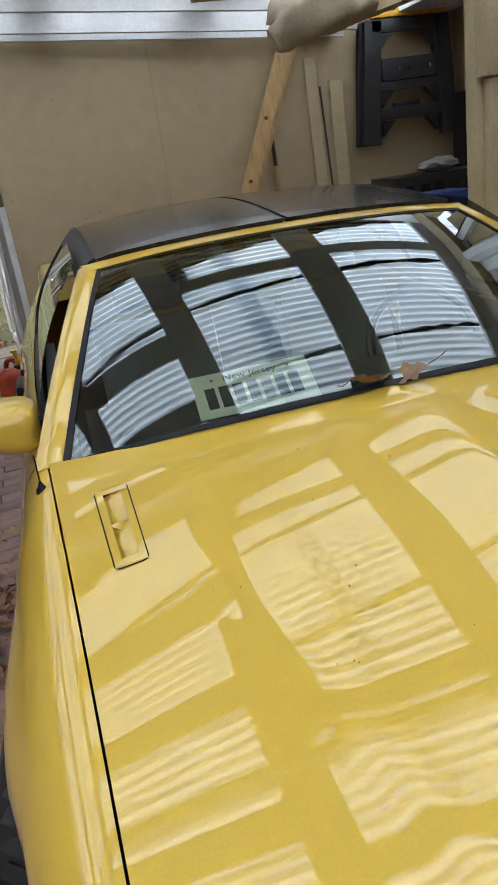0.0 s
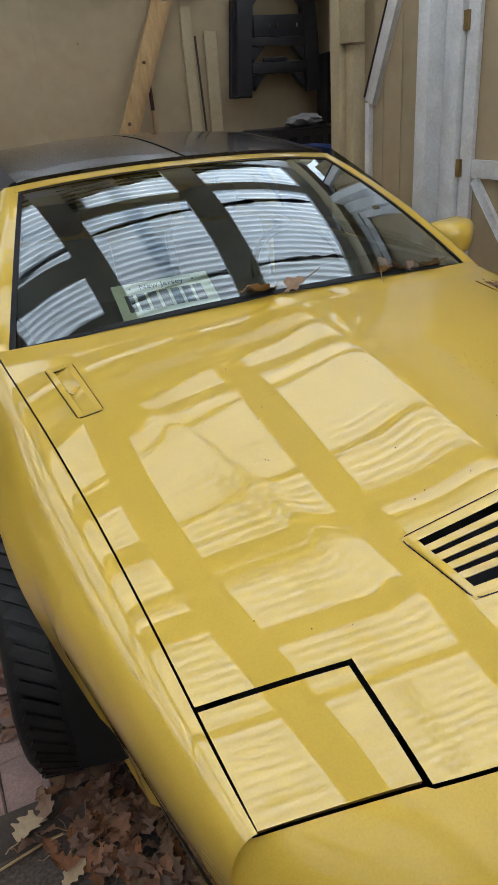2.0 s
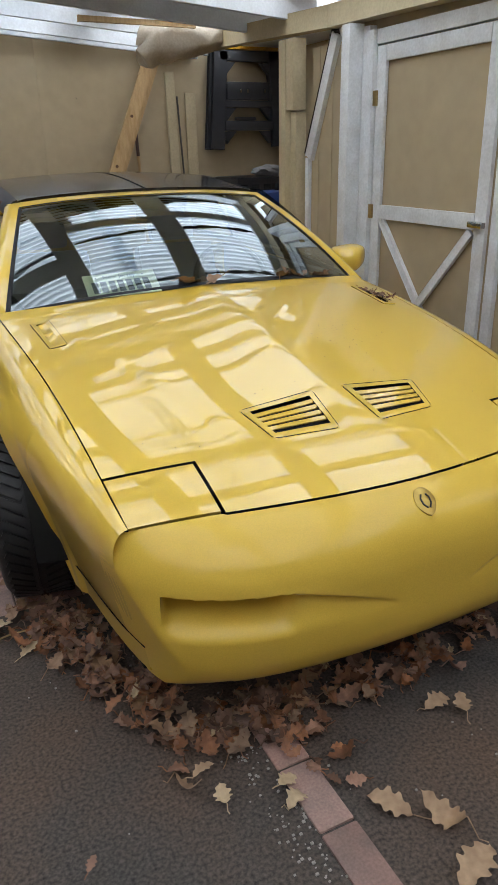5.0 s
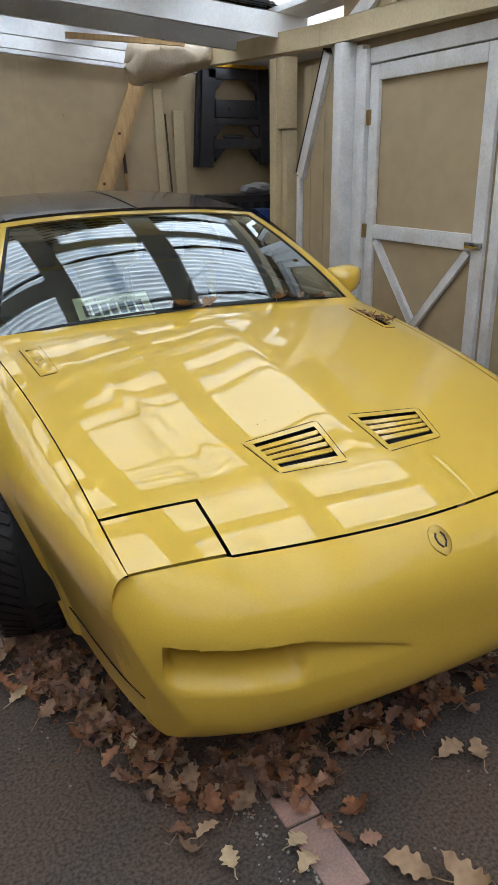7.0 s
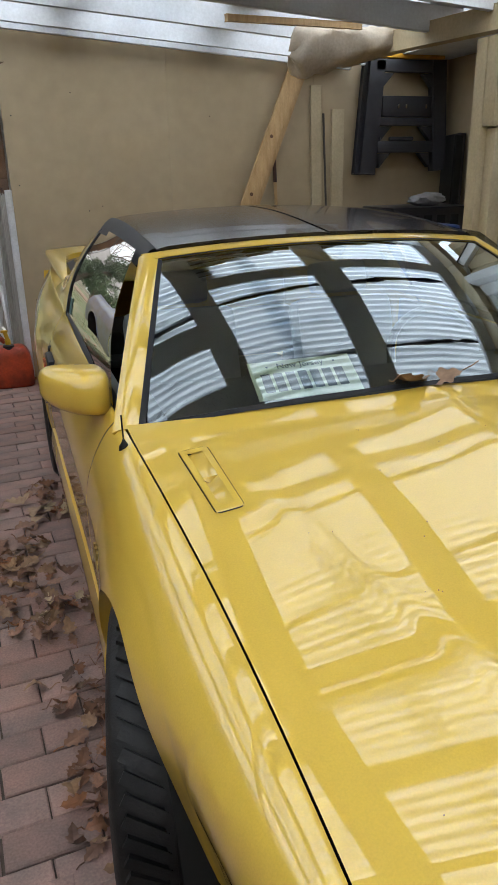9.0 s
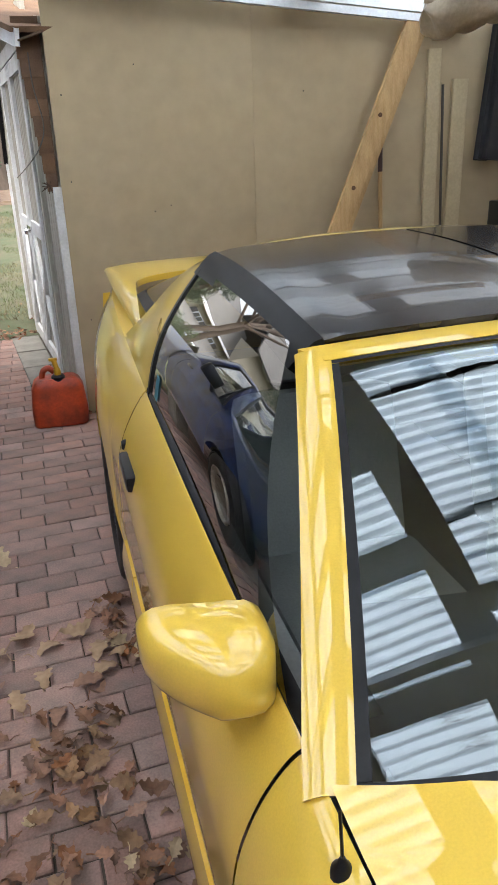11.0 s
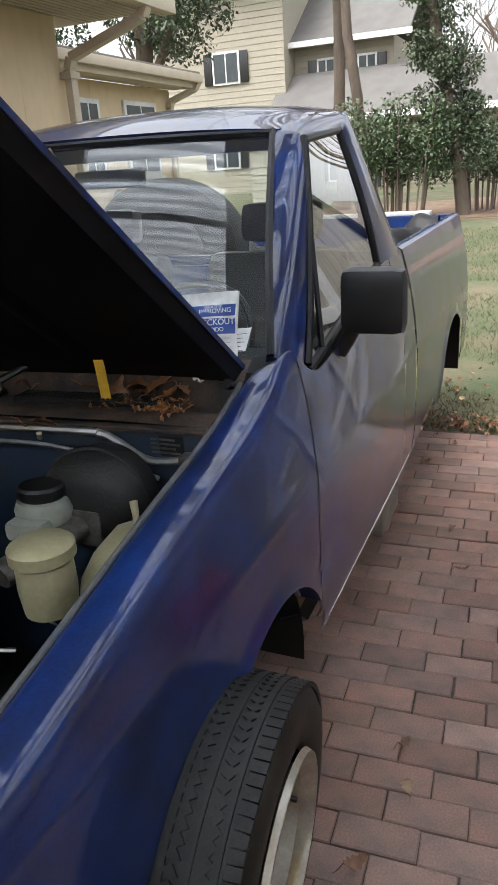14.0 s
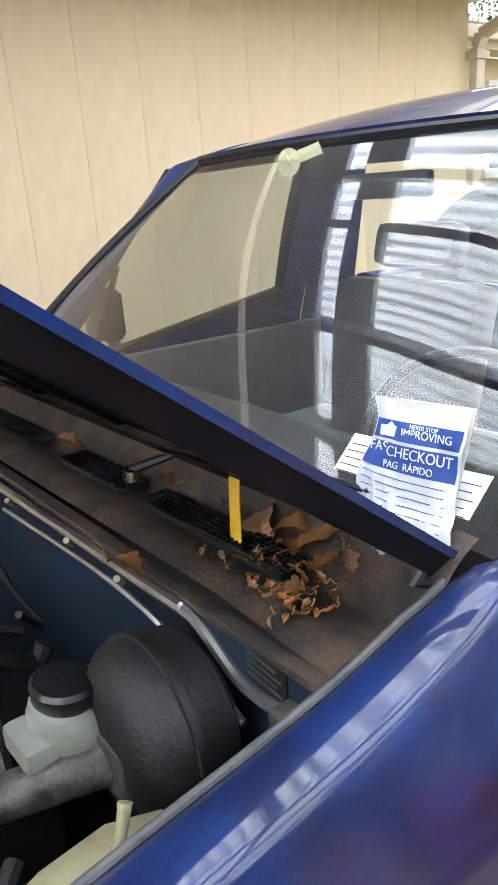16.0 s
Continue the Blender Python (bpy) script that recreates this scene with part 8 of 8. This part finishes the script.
litter("leaf_litter", "drift of brown oak leaves along the car and kerb", [
    (-0.84, 0.84, 0.06, 0.07, 80, 0.022), (-0.755, 0.60, 0.05, 0.09, 80, 0.025), (-0.66, 0.36, 0.045, 0.08, 64, 0.02), (-0.53, 0.20, 0.06, 0.05, 40, 0.016), (-0.42, 0.18, 0.07, 0.05, 30, 0.012),
    (-0.30, 0.19, 0.10, 0.05, 46, 0.012), (0.0, 0.18, 0.12, 0.05, 44, 0.012), (0.4, 0.2, 0.2, 0.05, 50, 0.012), (-0.34, 0.03, 0.06, 0.08, 16, 0.006), (-0.88, 1.45, 0.05, 0.25, 36, 0.015),
    (-1.03, 2.25, 0.10, 0.10, 50, 0.025), (-1.28, 2.45, 0.14, 0.14, 26, 0.012), (-1.12, 2.70, 0.14, 0.12, 34, 0.015), (-1.55, 2.35, 0.14, 0.2, 16, 0.01), (-1.5, 1.9, 0.15, 0.2, 14, 0.01), (-0.98, 1.75, 0.06, 0.12, 14, 0.01), (-0.97, 3.38, 0.05, 0.07, 20, 0.012), (-0.90, 3.18, 0.05, 0.06, 20, 0.015), (-1.15, 2.66, 0.05, 0.05, 12, 0.012), (-1.05, 2.8, 0.05, 0.04, 10, 0.01), (-0.84, 2.0, 0.03, 0.10, 24, 0.015), (-1.0, 1.44, 0.03, 0.05, 10, 0.01), (-0.96, 1.30, 0.03, 0.05, 10, 0.01),
    (-1.8, 8.12, 0.5, 0.10, 150, 0.02), (-1.6, 10.5, 1.4, 1.6, 500, 0.01), (-1.5, 14, 2.0, 2.0, 300, 0.01), (-0.75, 5.62, 0.12, 0.02, 10, 0.01)], 17)
litter("cowl_leaf_litter", "curled oak leaves caught on the truck cowl", [(-2.42, 4.86, 0.06, 0.02, 1, 0.0)], 19)
r3 = random.Random(23)
bm = bmesh.new()
for x, y, z, sz in ((-2.39, 4.87, 1.215, 0.11), (-2.33, 4.89, 1.22, 0.10), (-2.27, 4.90, 1.225, 0.09), (-2.45, 4.86, 1.215, 0.08), (-2.30, 4.86, 1.21, 0.07), (-2.22, 4.86, 1.21, 0.06), (-2.20, 4.89, 1.215, 0.05), (-2.68, 4.85, 1.22, 0.05), (-3.0, 4.90, 1.25, 0.09), (-3.06, 4.80, 1.21, 0.07), (-2.21, 4.80, 1.20, 0.05), (-2.36, 4.92, 1.24, 0.09)):
    leaf_shape(bm, Vector((x, y, z)), sz, r3.uniform(0, 6), r3, 0.6, 0.4, 3)
for i in range(20):
    leaf_shape(bm, Vector((-2.16 + r3.uniform(-0.04, 0.02), 4.95 + r3.gauss(0, 0.010), 1.262)), 0.022, r3.uniform(0, 6), r3, 0.8, 0.4, 2)
for i in range(60):
    leaf_shape(bm, Vector((-2.18 - abs(r3.gauss(0, 0.09)) + 0.06 * r3.random(), 4.79 + r3.gauss(0, 0.03), 1.200)), 0.02, r3.uniform(0, 6), r3, 0.8, 0.4, 2)
tagged(part("cowl_leaves", bm, mat("rust_leaf", (0.27, 0.12, 0.045), 0.7, 0.0, (0.16, 0.07, 0.03), 30, 0.7, 90, rand=0.3, island=True), flat=True), "rust-coloured oak leaves scattered on the truck cowl", "leaf litter", kind="stuff")
lf = thing("oak_leaf", (-2.46, 4.64, 1.185), "rust-coloured oak leaf balanced on the bay pipe", "leaf")
bm = bmesh.new()
leaf_shape(bm, Vector((-2.46, 4.655, 1.188)), 0.10, 0.3, r3, 0.4, 0.2, 4)
part("blade", bm, mat("orange_leaf", (0.38, 0.17, 0.05), 0.7), lf)
# leaves at the foot of the car's windscreen
for x, y, sz, yw in ((-0.03, 1.565, 0.13, 0.5), (0.06, 1.572, 0.12, 2.8), (0.42, 1.60, 0.11, 1.0), (0.50, 1.615, 0.10, 0.2), (0.60, 1.64, 0.10, 2.4), (0.66, 1.65, 0.08, 1.4)):
    t = thing("fallen_leaf", (x, y, 0.94), "dry tan oak leaf lodged at the car's windscreen", "leaf", "leaves at the windscreen")
    bm = bmesh.new()
    leaf_shape(bm, Vector((x, y - 0.02, hood_z(x, 1.54) + 0.02)), sz, yw, rg, 0.6, 0.35, 4)
    part("blade", bm, LEAFM[0], t)
bm = bmesh.new()
for i in range(26):
    leaf_shape(bm, Vector((0.735 + rg.gauss(0, 0.012), 1.33 + rg.uniform(-0.13, 0.13), hood_z(0.68, 1.3) + 0.006)), 0.035, rg.uniform(0, 6), rg, 0.6, 0.3, 2)
tagged(part("louvre_debris", bm, LEAFM[1], flat=True), "leaf crumbs gathered in the hood louvre", "debris", kind="stuff")
bm = bmesh.new()
for i in range(100):
    if i < 50:
        x, y = 0.30 + rg.gauss(0, 0.09), 0.92 + rg.gauss(0, 0.10)
    else:
        x, y = rg.uniform(-0.68, 0.6), rg.uniform(0.4, 1.45)
    z = hood_z(x, y) + 0.0015
    s = rg.uniform(0.0004, 0.0010)
    addbox(bm, (x - s, y - s * 0.7, z - 0.002), (x + s, y + s * 0.7, z + s * 0.5))
tagged(part("hood_specks", bm, LEAFM[1], flat=True), "specks of dirt dried on the yellow hood", "dirt", kind="stuff")
# twigs on the kerb
for a, b in (((-1.08, 0.86, 0.01), (-0.90, 0.88, 0.012)), ((-0.96, 0.80, 0.008), (-0.82, 0.93, 0.02))):
    t = thing("fallen_twig", a, "thin pale twig lying beside the kerb", "twig")
    part("twig", tube([a, tuple((p + q) / 2 + 0.004 for p, q in zip(a, b)), b], 0.003, 6), PINE, t)
bm = bmesh.new()
for i in range(420):
    if i < 240:
        x, y = -0.50 + rg.gauss(0, 0.03), rg.uniform(-0.9, 0.2)
    else:
        x, y = rg.uniform(-2.0, 0.9), rg.uniform(-1.0, 0.8)
    s = rg.uniform(0.0012, 0.0038) if i < 405 else 0.008
    addbox(bm, (x - s, y - s * 0.8, 0.0), (x + s, y + s * 0.8, s), 0, None)
tagged(part("grit", bm, CONCRETE, flat=True), "grit and stone chips on the asphalt", "gravel", kind="stuff")

# ---- kerb strip and brick edging in the asphalt ----
kb = tagged(new("kerb"), kind="structure", label="crumbling mortar kerb between bricks and asphalt")
bm = grid(lambda x, t: (x, 0.885 + 0.105 * t + 0.02 * noise.noise(Vector((x * 4, t, 0))) * (1 - t), (0.016 + 0.010 * noise.noise(Vector((x * 9, t * 3, 2)))) * min(1, t * 4)), lin(-3.0, 1.4, 160), lin(0, 1, 8))
part("mortar", bm, mat("dirty_mortar", (0.085, 0.064, 0.05), 0.92, 0.0, (0.045, 0.033, 0.026), 9, 0.9, 130, bump=0.7), kb)
strip_ = tagged(new("brick_strip"), kind="structure", label="line of red bricks set into the asphalt")
y = 0.20
while y > -2.2:
    part("brick", boxbm((-0.458, y - 0.198, -0.05), (-0.362, y, 0.006), 0.006), BRICK, strip_)
    y -= 0.205

# ---- paving bricks: nearest as single pieces, the rest joined ----
paving = tagged(new("brick_paving"), kind="structure", label="running-bond red brick paving with sandy joints")
BL, BW, PX, PY = 0.2290, 0.1085, 0.233, 0.1125
bm = boxbm((-BL / 2, -BW / 2, -0.05), (BL / 2, BW / 2, 0.0))
bmesh.ops.bevel(bm, geom=[e for e in bm.edges if all(v.co.z > -0.01 for v in e.verts)], offset=0.004, segments=1, affect="EDGES")
base_brick = bpy.data.meshes.new("brick")
bm.to_mesh(base_brick)
bm.free()
base_brick.materials.append(BRICK)
rb = random.Random(77)
count = 0
row, y = -4, 0.734
SKEW = 0.065
bverts, bfaces = [], []
tv = [tuple(v.co) for v in base_brick.vertices]
tf = [tuple(p.vertices) for p in base_brick.polygons]
while y < 8.0:
    x = -4.7 + (row % 2) * PX / 2
    while x < 1.55:
        yy = y + SKEW * (x + 1.6)
        ok = not (x > -0.85 and yy > 5.6) and not (yy > 5.75 and x > -1.08 - 0.118 * (yy - 5.76)) and 1.14 < yy < 8.0
        if ok:
            m_ = Matrix.Translation((x + rb.gauss(0, 0.0014), yy + rb.gauss(0, 0.0014) + 0.012 * math.sin(x * 1.7 + 0.8), rb.gauss(0, 0.0022))) @ Matrix.Rotation(SKEW + 0.02 * math.cos(x * 1.7 + 0.8) + rb.gauss(0, 0.009), 4, "Z") @ Euler((rb.gauss(0, 0.004), rb.gauss(0, 0.004), 0)).to_matrix().to_4x4()
            if -1.95 < x < -0.92 and 2.9 < yy < 5.6 and count < 300:
                o = new("brick", base_brick)
                o.matrix_basis = m_
                o.parent = paving
                count += 1
            else:
                k = len(bverts)
                bverts += [tuple(m_ @ Vector(v)) for v in tv]
                bfaces += [tuple(k + i for i in f) for f in tf]
        x += PX
    y += PY
    row += 1
x = -4.7
while x < 1.5:
    m_ = Matrix.Translation((x, 1.085 + SKEW * 0.2 * (x + 1.6), rb.gauss(0, 0.002))) @ Matrix.Rotation(radians(90) + rb.gauss(0, 0.01), 4, "Z")
    k = len(bverts)
    bverts += [tuple(m_ @ Vector(v)) for v in tv]
    bfaces += [tuple(k + i for i in f) for f in tf]
    x += PY
me = bpy.data.meshes.new("bricks")
me.from_pydata(bverts, [], bfaces)
me.materials.append(BRICKS)
rest = new("bricks", me)
rest.parent = paving
tagged(rest, kind="stuff")


# ---- grass blades on the lawn beyond the paving ----
rgn = np.random.default_rng(4)
N = 60000
gx = rgn.uniform(-5.5, 1.0, N)
gy = 8.05 + 10.5 * rgn.random(N) ** 1.5
keep = np.array([noise.noise(Vector((a_ * 0.9, b_ * 0.9, 7))) > -0.25 for a_, b_ in zip(gx, gy)])
gx, gy = gx[keep], gy[keep]
gz = np.array([rise(b_) - 0.036 for b_ in gy])
ga = rgn.uniform(0, 6.283, len(gx))
gh = rgn.uniform(0.02, 0.055, len(gx))
gw = rgn.uniform(0.003, 0.006, len(gx))
lx, ly = rgn.normal(0, 0.03, len(gx)), rgn.normal(0, 0.03, len(gx))
v0 = np.stack([gx - gw * np.cos(ga), gy - gw * np.sin(ga), gz], 1)
v1 = np.stack([gx + gw * np.cos(ga), gy + gw * np.sin(ga), gz], 1)
v2 = np.stack([gx + lx, gy + ly, gz + gh], 1)
me = bpy.data.meshes.new("grass")
me.from_pydata(np.stack([v0, v1, v2], 1).reshape(-1, 3).tolist(), [], np.arange(3 * len(gx)).reshape(-1, 3).tolist())
me.materials.append(mat("grass_blades", (0.065, 0.10, 0.035), 0.8, 0.0, (0.18, 0.145, 0.08), 1.1, 1.0, 8, rand=0.35, island=True))
tagged(new("grass", me), "short green and straw winter grass", "grass", kind="stuff")
